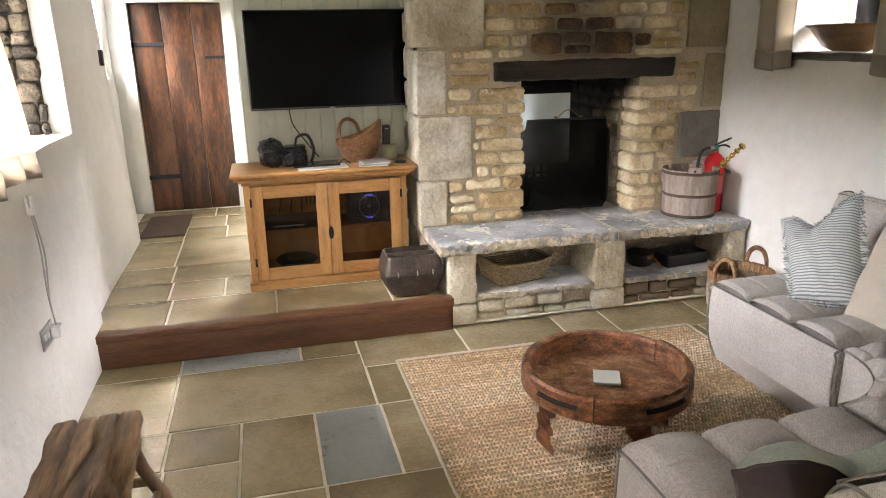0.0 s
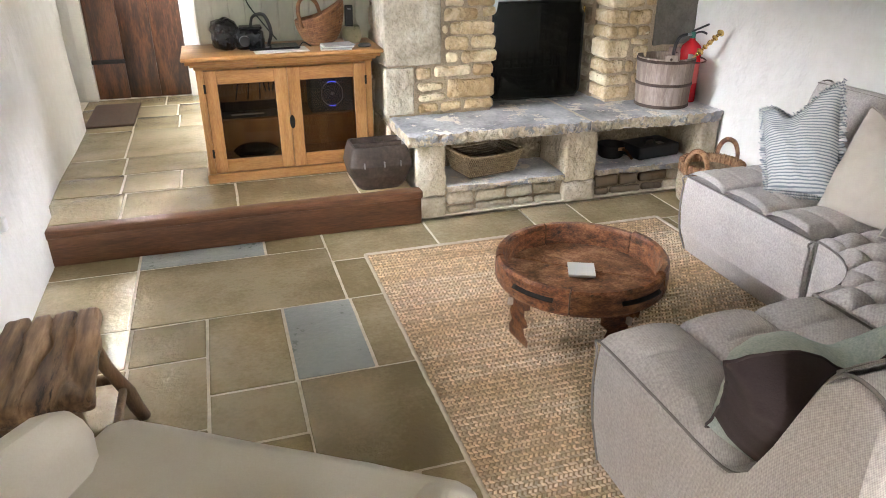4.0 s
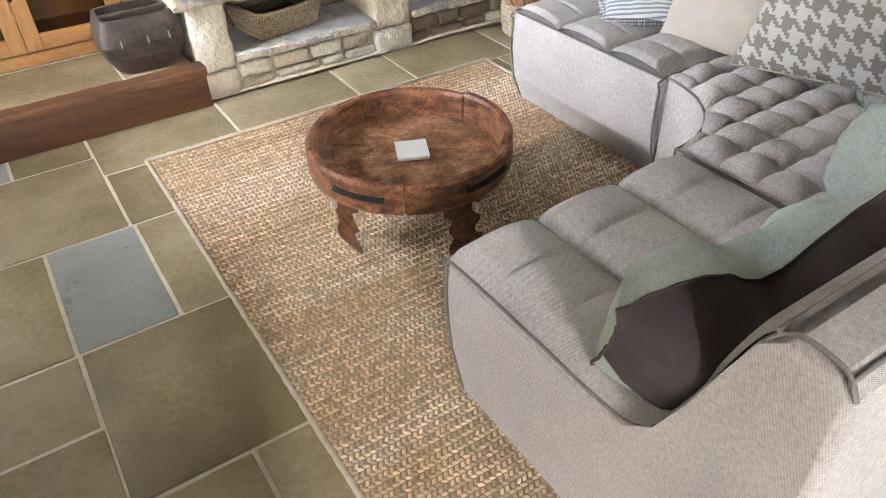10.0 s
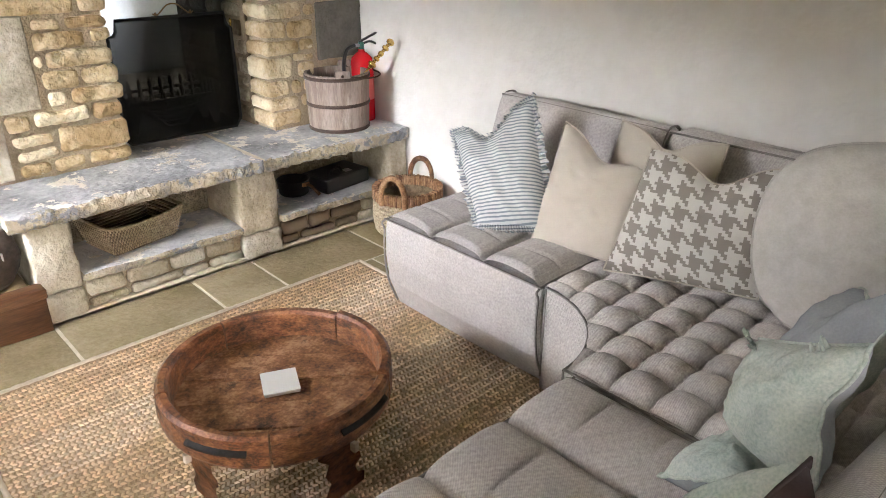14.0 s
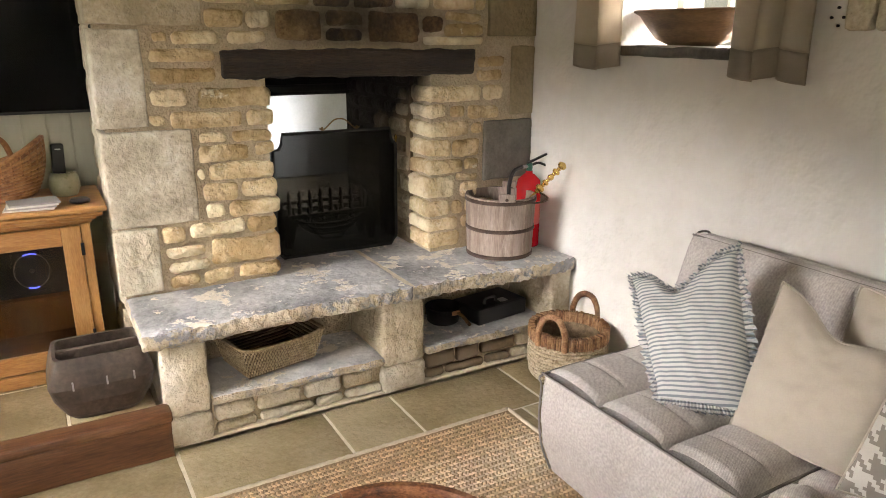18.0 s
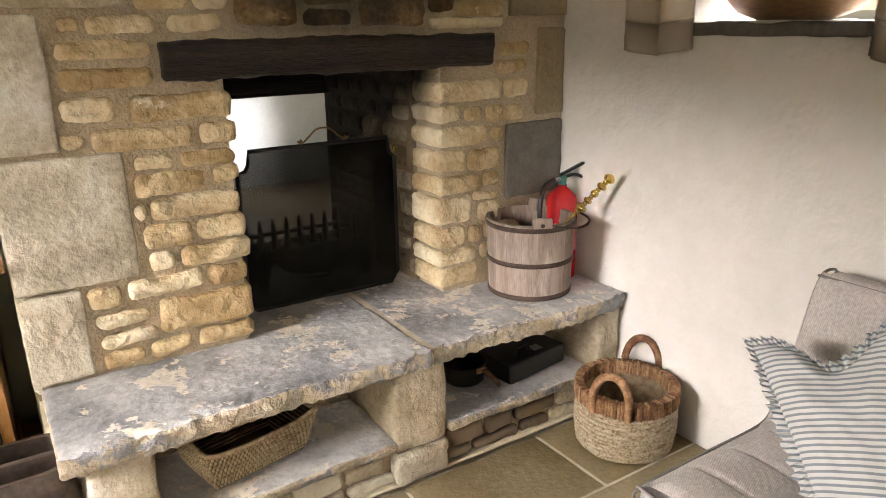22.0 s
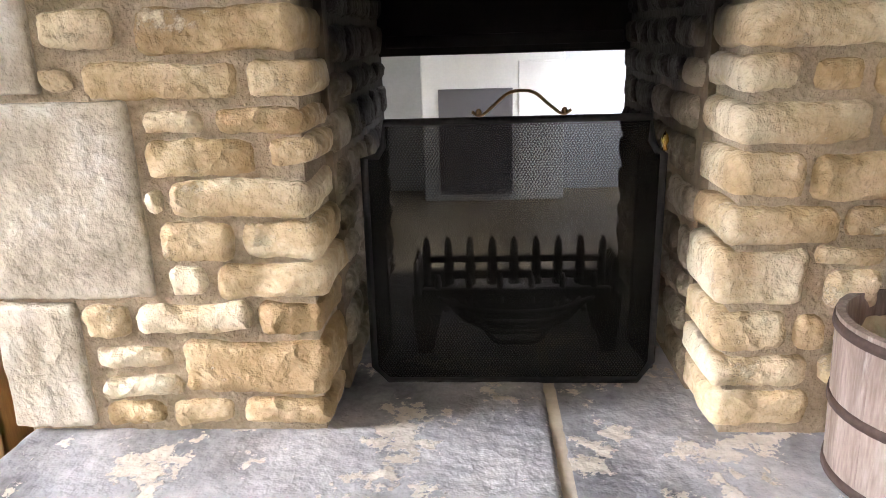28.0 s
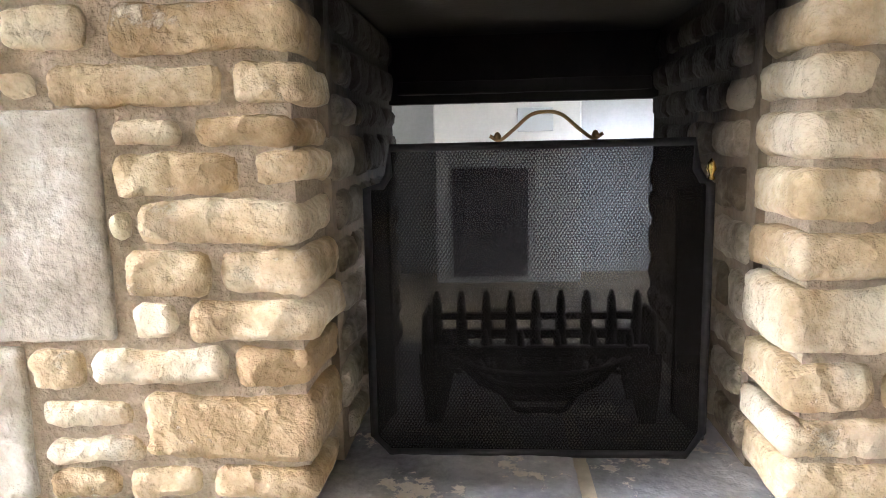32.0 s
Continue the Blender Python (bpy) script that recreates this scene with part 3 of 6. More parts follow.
def wobble(bm, amount, scale, seed=0.0):
    for v in bm.verts:
        v.co += amount * noise.noise_vector(v.co * scale + Vector((seed, seed * 1.7, -seed)))
    return bm


def grid_sheet(x0, x1, z0, z1, step, at):
    """A grid of quads, each corner placed by at(u, v)."""
    b = bmesh.new()
    nu, nv = max(1, round((x1 - x0) / step)), max(1, round((z1 - z0) / step))
    vs = [[b.verts.new(at(x0 + (x1 - x0) * i / nu, z0 + (z1 - z0) * j / nv)) for i in range(nu + 1)] for j in range(nv + 1)]
    for j in range(nv):
        for i in range(nu):
            b.faces.new((vs[j][i], vs[j][i + 1], vs[j + 1][i + 1], vs[j + 1][i]))
    for f in b.faces:
        f.smooth = True
    return b


def rock(sx, sy, sz, n=(4, 3, 3), r=0.015, amp=0.004, scale=14.0, seed=0.0, m=None, chips=0.25):
    """A stone block of that size round its own middle, with rounded, uneven edges."""
    b = bmesh.new()
    h, pts = Vector((sx / 2, sy / 2, sz / 2)), {}
    r = min(r, 0.45 * min(sx, sy, sz))
    lines = [[-h[a]] + [-(h[a] - r) + 2 * (h[a] - r) * k / n[a] for k in range(n[a] + 1)] + [h[a]] for a in range(3)]
    n = [k + 2 for k in n]

    def vert(i, j, k):
        if (i, j, k) not in pts:
            p = Vector((lines[0][i], lines[1][j], lines[2][k]))
            q = Vector([max(-(h[a] - r), min(h[a] - r, p[a])) for a in range(3)])
            d = p - q
            if d.length > r:
                p = q + d.normalized() * r * (1.0 + chips * noise.noise(p * 40))
            p += amp * noise.noise_vector(p * scale + Vector((seed * 3.1, seed * 7.7, seed * 1.3)))
            p += 0.5 * amp * noise.noise_vector(p * scale * 3 + Vector((seed, 5, seed))) + 0.28 * amp * noise.noise_vector(p * scale * 7 + Vector((2, seed, 8)))
            pts[i, j, k] = b.verts.new(p)
        return pts[i, j, k]

    for a, c, e in ((0, 1, 2), (1, 2, 0), (2, 0, 1)):
        for s in (0, n[a]):
            for u in range(n[c]):
                for w in range(n[e]):
                    q = []
                    for du, dw in ((0, 0), (1, 0), (1, 1), (0, 1)):
                        ix = [0, 0, 0]
                        ix[a], ix[c], ix[e] = s, u + du, w + dw
                        q.append(vert(*ix))
                    b.faces.new(q)
    for f in b.faces:
        f.smooth = True
    if m is not None:
        bmesh.ops.transform(b, matrix=m, verts=b.verts)
    return b


def piece(name, bm, material, at, parent, label="", rz=0.0):
    """A piece made round its own middle and set at a place of the world, so that its grain is its own."""
    ob = part(name, bm, material, None, label)
    ob.matrix_basis = pose(*at, 0, 0, rz)
    adopt(ob, parent)
    return ob


def stone(parent, x0, x1, z0, z1, material, front=4.831, deep=0.16, seed=0.0, n=(20, 3, 9), name="stone", r=0.018, amp=0.008):
    b = rock(x1 - x0, deep, z1 - z0, n, min(r, 0.4 * (z1 - z0)), amp, 10, seed)
    return piece(name, b, material, ((x0 + x1) / 2, front + deep / 2 + 0.004 * math.sin(seed * 5), (z0 + z1) / 2), parent)

# ---- structure ----
CEIL = 2.3


def wall_with_holes(axis, a0, a1, z0, z1, d0, d1, holes):
    """A wall along x (axis 'x') or y, of thickness d0 to d1, with openings (a0, a1, z0, z1) right through it."""
    b = bmesh.new()
    us = sorted({a0, a1, *[h[0] for h in holes], *[h[1] for h in holes]})
    ws = sorted({z0, z1, *[h[2] for h in holes], *[h[3] for h in holes]})
    solid = {}
    for i in range(len(us) - 1):
        for j in range(len(ws) - 1):
            cu, cw = (us[i] + us[i + 1]) / 2, (ws[j] + ws[j + 1]) / 2
            solid[i, j] = not any(h[0] < cu < h[1] and h[2] < cw < h[3] for h in holes)
    pts = {}

    def v(u, w, d):
        key = (u, w, d)
        if key not in pts:
            pts[key] = b.verts.new((u, d, w) if axis == "x" else (d, u, w))
        return pts[key]

    for (i, j), s in solid.items():
        if not s:
            continue
        u0, u1, w0, w1 = us[i], us[i + 1], ws[j], ws[j + 1]
        for d in (d0, d1):
            b.faces.new((v(u0, w0, d), v(u1, w0, d), v(u1, w1, d), v(u0, w1, d)))
        for (di, dj), e in (((-1, 0), ((u0, w0), (u0, w1))), ((1, 0), ((u1, w0), (u1, w1))), ((0, -1), ((u0, w0), (u1, w0))), ((0, 1), ((u0, w1), (u1, w1)))):
            if not solid.get((i + di, j + dj), False):
                (p, q), (r, s2) = e
                b.faces.new((v(p, q, d0), v(r, s2, d0), v(r, s2, d1), v(p, q, d1)))
    return b


setting("ground", block(-60, 60, -60, 60, -0.3, -0.2), surf("lawn_ground", [(0.05, 0.08, 0.02), (0.09, 0.12, 0.04)], 3.0, 0.9, 0.2), "green lawn outside the cottage", "ground")
setting("ceiling", block(-1.05, 4.2, -1.9, 6.32, CEIL, CEIL + 0.15), PLASTER, "white plastered ceiling", "ceiling")
CEIL_P = wall_with_holes("x", -0.58, 1.44, 6.324, 7.45, CEIL, CEIL + 0.15, [(0.66, 0.94, 6.40, 6.84)])
for v in CEIL_P.verts:
    v.co.y, v.co.z = v.co.z, v.co.y
setting("ceiling_passage", CEIL_P, PLASTER, "white plastered ceiling of the passage with a small rooflight", "ceiling")
# west wall: a deep window reveal, splayed on its far side, and a plain wall beyond it
WEST = wall_with_holes("y", -1.9, 4.60, -0.1, CEIL, -1.02, -0.25, [(3.30, 4.58, 1.20, 2.05)])
bmesh.ops.subdivide_edges(WEST, edges=[e for e in WEST.edges if e.calc_length() > 0.3], cuts=5, use_grid_fill=True)
wall_west = setting("wall_west", wobble(WEST, 0.012, 2.1), PLASTER, "thick uneven white lime-plastered wall", "wall", smooth=False)
PASS = wall_with_holes("y", 4.60, 6.32, -0.1, CEIL, -0.85, -0.295, [])
bmesh.ops.subdivide_edges(PASS, edges=[e for e in PASS.edges if e.calc_length() > 0.3], cuts=8, use_grid_fill=True)
for v in PASS.verts:
    if v.co.x > -0.5:
        v.co.x -= 0.010 * (v.co.y - 4.6) + 0.055 * max(0.0, v.co.z - 0.35) * (v.co.y - 4.6) / 1.7
setting("wall_passage_west", wobble(PASS, 0.010, 2.4), PLASTER, "thick uneven white plastered passage wall", "wall", smooth=True)
RECESS = wall_with_holes("y", 6.32, 7.31, -0.1, CEIL, -0.60, -0.50, [(6.42, 7.26, 1.36, 2.12)])
bmesh.ops.subdivide_edges(RECESS, edges=[e for e in RECESS.edges if e.calc_length() > 0.2], cuts=8, use_grid_fill=True)
setting("wall_recess", wobble(wobble(RECESS, 0.012, 3.0), 0.010, 11.0), PLASTER, "lumpy whitewashed wall of the recess by the door", "wall", smooth=True)
# the southern hole belongs to the added rear window, out of view
EAST = wall_with_holes("y", -1.9, 5.86, -0.1, CEIL, 3.58, 4.08, [(3.66, 4.24, 1.50, 2.06), (-1.1, 0.4, 1.0, 2.05)])
bmesh.ops.subdivide_edges(EAST, edges=[e for e in EAST.edges if e.calc_length() > 0.4], cuts=5, use_grid_fill=True)
wall_east = setting("wall_east", wobble(EAST, 0.010, 2.0), PLASTER, "uneven white lime-plastered wall", "wall")
# rear wall out of view; its opening is added for the south fill lamp
setting("wall_south", wall_with_holes("x", -1.02, 3.58, -0.1, CEIL, -1.9, -1.4, [(-0.22, 0.60, 0.0, 2.05)]), PLASTER, "unseen plastered rear wall with an added door opening for fill light", "wall")
setting("wall_passage_north", wall_with_holes("x", -0.60, 1.44, -0.1, CEIL, 7.312, 7.45, [(-0.335, 0.405, 0.19, 1.955)]), PLASTER, "plastered wall round the plank door", "wall")
setting("wall_passage_east", block(1.30, 1.44, 5.36, 7.312, 0.0, CEIL), PLASTER, "plain plastered passage wall", "wall")
fire_wall = setting("wall_fireplace", wall_with_holes("x", 1.57, 3.58, 0.0, CEIL, 4.85, 5.86, [(2.196, 2.984, 0.43, 1.40)]), MORTAR, "chimney breast of golden rubble stone in sandy mortar", "wall")

# tongue-and-groove boards behind the television
panelled = setting("wall_panelled", block(0.56, 1.57, 5.298, 5.36, 0.0, CEIL), PANEL, "sage green tongue-and-groove panelled wall", "wall")
for i in range(11):
    x = 0.56 + i * 0.0918
    piece("board", block(-0.0446, 0.0446, -0.008, 0.008, -1.05, 1.05, 0.004), PANEL, (x + 0.0459, 5.29, 1.24), panelled)

# ---- flagstones ----
floor = setting("floor", block(-0.9, 4.2, -1.9, 4.42, -0.15, -0.0035), GROUT, "stone-flagged living room floor with pale lime joints", "floor")
floor_up = setting("floor_passage", block(-0.85, 1.57, 4.47, 7.5, -0.1, 0.1865), GROUT, "raised stone-flagged passage floor", "floor")
setting("floor_sub", block(-0.9, 4.2, 4.42, 8.6, -0.2, -0.02), GROUT, "rough ground under the hearth", "floor")


def flag(x0, x1, y0, y1, top, material, parent, g=0.006):
    b = rock(x1 - x0 - 2 * g, y1 - y0 - 2 * g, 0.05, (4, 4, 1), 0.004, 0.0016, 7, x0 * 3 + y0)
    piece("flagstone", b, material, ((x0 + x1) / 2, (y0 + y1) / 2, top - 0.025 + 0.0015 * math.sin(9 * x0 + 5 * y0)), parent)


# rows of flags, from the step towards the south: (y0, y1, joints along x)
FLAGS = [
    (4.235, 4.44, (-0.30, 0.148, 0.757, 1.062)),
    (4.06, 4.44, (1.062, 1.64, 2.233, 2.543, 3.125, 3.62)),
    (3.655, 4.235, (-0.30, 0.15, 1.068)),
    (3.655, 4.06, (1.068, 1.7, 2.4, 3.0, 3.62)),
    (3.352, 3.655, (-0.30, 0.165)), (3.352, 3.655, (0.165, 0.462)), (3.088, 3.655, (0.462, 0.777)),
    (3.088, 3.655, (0.777, 1.08)), (3.088, 3.655, (1.08, 1.55, 2.1, 2.8, 3.62)),
    (2.90, 3.352, (-0.30, 0.17, 0.462)), (2.782, 3.088, (0.462, 0.781)), (2.498, 3.088, (0.781, 1.6, 2.2, 2.9, 3.62)),
    (2.30, 2.90, (-0.30, 0.20)), (2.45, 2.90, (0.20, 0.462)), (2.30, 2.782, (0.462, 0.786)),
    (1.95, 2.498, (0.786, 1.078, 1.62, 2.2, 3.0, 3.62)),
]
for y0, y1, xs in FLAGS:
    for x0, x1 in zip(xs, xs[1:]):
        blue = (abs(x0 - 0.777) < 0.01 and y1 > 3.6) or (abs(x0 - 0.148) < 0.01 and y1 > 4.4)
        flag(x0, x1, y0, y1, 0.0, FLAG_BLUE if blue else FLAG, floor)
rnd = random.Random(5)
y = 1.95
for dy in (0.52, 0.6, 0.45, 0.62, 0.5, 0.6):
    x = -0.30
    while x < 3.6:
        w = rnd.uniform(0.4, 0.8)
        flag(x, min(3.62, x + w), y - dy, y, 0.0, FLAG, floor)
        x += w
    y -= dy
for y0, y1, xs in [(4.47, 4.86, (-0.36, 0.075, 0.655, 1.30, 1.60)), (4.86, 5.20, (-0.36, 0.045, 0.36, 0.62)), (5.20, 5.55, (-0.36, 0.03, 0.62)),
                   (4.86, 5.30, (0.62, 1.2, 1.6)), (5.55, 6.24, (-0.38, 0.01, 0.62)), (6.24, 6.62, (-0.40, 0.005, 0.32, 0.62)), (6.62, 7.0, (-0.42, 0.3, 0.62)),
                   (7.0, 7.4, (-0.42, 0.2, 0.62)), (5.37, 6.2, (0.62, 1.3)), (6.2, 6.8, (0.62, 1.3)), (6.8, 7.3, (0.62, 1.3))]:
    for x0, x1 in zip(xs, xs[1:]):
        flag(x0, x1, y0, y1, 0.19, FLAG, floor_up)

# ---- step ----
step = thing("oak_step", (0.68, 4.43, 0.0), "dark-stained oak step with worn nosing against the flags", "step")
part("riser", rock(1.90, 0.045, 0.150, (24, 1, 3), 0.004, 0.003, 5, 2, pose(0.68, 4.425, 0.075)), STEPWOOD, step)
part("nosing", rock(1.92, 0.088, 0.042, (24, 2, 2), 0.008, 0.003, 5, 4, pose(0.675, 4.43, 0.172)), STEPWOOD, step, "worn oak nosing board")

# ---- chimney breast stonework ----
# (x0, x1, z0, z1) of the stones one by one
LEFT_PIER = [
    (1.92, 2.21, 1.250, 1.326), (1.74, 1.88, 1.260, 1.325), (1.73, 1.79, 1.187, 1.230), (1.81, 2.09, 1.170, 1.237), (2.11, 2.22, 1.168, 1.231),
    (1.91, 2.02, 1.109, 1.149), (2.04, 2.21, 1.105, 1.150), (1.90, 2.11, 1.026, 1.096), (2.135, 2.22, 1.044, 1.096), (1.895, 1.93, 0.962, 1.007),
    (1.94, 2.21, 0.950, 1.019), (1.91, 2.05, 0.865, 0.941), (2.07, 2.22, 0.867, 0.941), (1.91, 1.99, 0.794, 0.851), (2.01, 2.23, 0.791, 0.859),
    (1.73, 1.82, 0.708, 0.775), (1.84, 2.07, 0.717, 0.778), (2.085, 2.21, 0.713, 0.780), (1.74, 1.90, 0.636, 0.683), (1.92, 2.215, 0.588, 0.697),
]
LEFT_TOP = [
    (1.745, 1.91, 0.577, 0.622), (1.74, 1.865, 0.515, 0.568), (1.88, 2.01, 0.515, 0.570), (2.03, 2.215, 0.515, 0.574), (1.77, 1.825, 1.500, 1.535), (1.84, 2.02, 1.492, 1.543), (2.05, 2.21, 1.498, 1.547),
    (1.75, 2.00, 1.428, 1.480), (1.75, 2.00, 1.348, 1.406), (1.97, 2.12, 1.562, 1.626), (2.13, 2.23, 1.560, 1.628),
    (2.255, 2.45, 1.512, 1.632), (2.47, 2.64, 1.510, 1.560), (2.47, 2.64, 1.572, 1.632), (2.67, 2.91, 1.504, 1.635), (2.94, 3.04, 1.550, 1.617),
    (3.055, 3.27, 1.535, 1.587), (2.94, 3.27, 1.492, 1.528), (3.06, 3.25, 1.600, 1.637),
]
RIGHT_PIER = [
    (2.965, 3.26, 1.231, 1.305), (3.28, 3.39, 1.233, 1.306), (2.96, 3.07, 1.156, 1.218), (3.09, 3.17, 1.157, 1.211), (3.19, 3.37, 1.143, 1.210),
    (2.96, 3.19, 1.065, 1.139), (3.21, 3.275, 1.07, 1.125), (2.96, 3.09, 0.970, 1.050), (3.105, 3.26, 0.963, 1.048), (2.955, 3.16, 0.882, 0.955), (3.175, 3.26, 0.894, 0.948), (3.13, 3.25, 0.842, 0.878),
    (2.95, 3.115, 0.765, 0.872), (2.95, 3.09, 0.674, 0.751), (3.105, 3.16, 0.677, 0.745), (2.95, 3.14, 0.595, 0.660), (2.96, 3.15, 0.512, 0.588),
    (3.24, 3.39, 1.39, 1.44), (3.24, 3.38, 1.325, 1.375), (3.15, 3.25, 0.76, 0.83), (3.18, 3.45, 0.68, 0.745), (3.16, 3.40, 0.60, 0.665), (3.42, 3.57, 0.60, 0.68),
]
for i, (x0, x1, z0, z1) in enumerate(LEFT_PIER):
    stone(fire_wall, x0, x1, z0, z1, STONE, seed=i + 1, deep=0.20)
for i, (x0, x1, z0, z1) in enumerate(LEFT_TOP):
    stone(fire_wall, x0, x1, z0, z1, STONE_SOOT if 2.24 < x0 < 2.95 and z0 > 1.5 else STONE, seed=i + 31)
for i, (x0, x1, z0, z1) in enumerate(RIGHT_PIER):
    stone(fire_wall, x0, x1, z0, z1, STONE, seed=i + 61, deep=0.20)
# dressed stones; those at the east edge get darker colours than the west ones
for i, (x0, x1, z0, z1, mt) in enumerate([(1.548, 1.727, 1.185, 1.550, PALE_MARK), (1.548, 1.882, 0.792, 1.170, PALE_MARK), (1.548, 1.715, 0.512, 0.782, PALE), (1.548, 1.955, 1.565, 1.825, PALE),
                                          (3.295, 3.576, 1.535, 1.815, PALE_DARK), (3.44, 3.576, 1.155, 1.490, PALE_DARK), (3.285, 3.576, 0.830, 1.130, GREYST), (1.548, 1.93, 1.84, 2.15, PALE)]):
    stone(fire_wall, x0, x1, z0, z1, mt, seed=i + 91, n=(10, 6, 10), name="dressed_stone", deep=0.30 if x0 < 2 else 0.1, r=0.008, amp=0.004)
rnd = random.Random(11)
z = 1.65
while z < 2.2:
    h, x = rnd.uniform(0.055, 0.085), 1.97
    while x < 3.24:
        w = rnd.uniform(0.10, 0.24)
        stone(fire_wall, x, min(x + w, 3.27), z, z + h, STONE_SOOT if 2.3 < x < 2.9 and rnd.random() < 0.6 else STONE, seed=z * 9 + x * 7, n=(4, 2, 3))
        x += w + 0.02
    z += h + 0.02
# the pier's flank beside the cabinet
z = 0.25
while z < 2.1:
    h, y = rnd.uniform(0.08, 0.2), 5.0 if z > 0.5 else 4.87
    while y < 5.24:
        w = rnd.uniform(0.1, 0.24)
        b = rock(0.10, min(w, 5.285 - y), h, (2, 3, 3), 0.02, 0.006, 14, y * 5 + z)
        piece("stone", b, PALE, (1.60, y + min(w, 5.285 - y) / 2, z + h / 2), fire_wall)
        y += w + 0.02
    z += h + 0.018
# the cheeks of the hearth
for sx in (2.205, 2.975):
    z = 0.515
    while z < 1.37:
        h, y = rnd.uniform(0.055, 0.09), 5.05 + rnd.uniform(-0.03, 0.03)
        while y < 5.80:
            w = min(rnd.uniform(0.10, 0.2), 5.83 - y)
            b = rock(0.07, w, h, (2, 4, 3), 0.02, 0.007, 16, y * 5 + z + sx)
            piece("stone", b, CHEEK, (sx + (0.012 if sx > 2.5 else -0.012), y + w / 2, z + h / 2), fire_wall)
            y += w + 0.015
        z += h + 0.016
for sx, name in ((2.200, "west"), (2.980, "east")):
    part("smoked_lining", block(sx - 0.012, sx + 0.012, 5.03, 5.82, 0.49, 1.395), CHEEKM, fire_wall)
setting("flue", wall_with_holes("x", 2.0, 3.2, 1.392, 1.43, 4.852, 5.855, []), SOOT, "soot-black throat of the chimney", "chimney")
part("back_frame", wall_with_holes("x", 2.19, 2.99, 0.48, 1.40, 5.80, 5.85, [(2.212, 2.968, 0.49, 1.207)]), SOOT, fire_wall, "soot-black wall round the see-through opening")
part("back_bar", rock(0.70, 0.05, 0.035, (12, 1, 1), 0.006, 0.002, 9, 2, pose(2.59, 5.77, 1.248)), SOOT, fire_wall, "sooty iron bar")

lintel = thing("lintel_beam", (2.61, 4.84, 1.36), "blackened oak lintel beam over the stone fireplace", "beam")
part("beam", rock(1.19, 0.20, 0.116, (60, 5, 5), 0.014, 0.010, 9, 5, pose(2.612, 4.915, 1.417)), OAK_DARK, lintel)

# ---- stone bench ----
def slab(name, x0, x1, y0, y1, z0, z1, seed, material=None, n=110, amp=0.012):
    b = rock(x1 - x0, y1 - y0, z1 - z0, (n, max(6, int(n * (y1 - y0) / (x1 - x0))), 3), 0.012, 0.0, 1, seed)
    for v in b.verts:
        edge = max(0.0, 1 - (v.co.y + (y1 - y0) / 2) / 0.06)
        v.co.z += 0.0025 * noise.noise(v.co * 9 + Vector((seed, 0, 0)))
        v.co += edge * amp * noise.noise_vector(v.co * 34 + Vector((0, seed, 0))) + edge * 0.009 * noise.noise_vector(Vector((v.co.x * 4, seed, 0)))
    ob = piece(name, b, material or SLAB, ((x0 + x1) / 2, (y0 + y1) / 2, (z0 + z1) / 2), bench)
    ob.data.materials.append(SLAB_EDGE)
    for p in ob.data.polygons:
        if p.normal.y < -0.55 or p.normal.x < -0.7:
            p.material_index = 1
    return ob


bench = thing("stone_bench", (2.6, 4.6, 0.0), "raised stone hearth bench with open niches, grey slabs on rough piers", "hearth")
slab("slab", 1.565, 2.656, 4.415, 5.86, 0.432, 0.497, 1)
slab("slab", 2.668, 3.574, 4.425, 5.86, 0.425, 0.490, 7)
part("joint", block(2.644, 2.680, 4.435, 5.85, 0.435, 0.4905), GROUT, bench, "sandy mortar joint between the slabs")
for x0, x1 in ((1.62, 1.79), (2.53, 2.735), (3.45, 3.575)):
    part("pier", rock(x1 - x0, 0.36, 0.31, (5, 6, 6), 0.016, 0.008, 12, x0, pose((x0 + x1) / 2, 4.632, 0.282)), PALE, bench)
    part("pier_base", rock(x1 - x0 + 0.01, 0.37, 0.125, (5, 6, 4), 0.018, 0.009, 12, x0 + 3, pose((x0 + x1) / 2, 4.630, 0.062)), PALE, bench)
for x0, x1 in ((1.795, 2.535), (2.74, 3.445)):
    slab("shelf_slab", x0, x1, 4.445, 4.84, 0.142, 0.182, x0, n=26, amp=0.006)
    part("niche_core", block(x0, x1, 4.49, 4.84, 0.0, 0.135), MORTAR, bench)
    part("niche_back", block(x0, x1, 4.80, 4.85, 0.182, 0.43), CHEEK, bench)
    for row, (z0, z1) in enumerate(((0.008, 0.052), (0.06, 0.132))):
        x = x0 + 0.008
        while x < x1 - 0.04:
            w = min(rnd.uniform(0.07, 0.21) if row else rnd.uniform(0.1, 0.25), x1 - x - 0.006)
            b = rock(w, 0.09, z1 - z0 + rnd.uniform(-0.006, 0.004), (5, 2, 3), 0.016, 0.006, 15, x * 7 + row)
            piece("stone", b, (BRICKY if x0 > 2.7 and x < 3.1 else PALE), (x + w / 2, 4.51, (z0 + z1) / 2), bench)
            x += w + 0.013
part("mortar_fillet", block(1.63, 3.57, 4.448, 4.50, 0.0, 0.014, 0.005), GROUT, bench, "pale lime fillet along the floor")

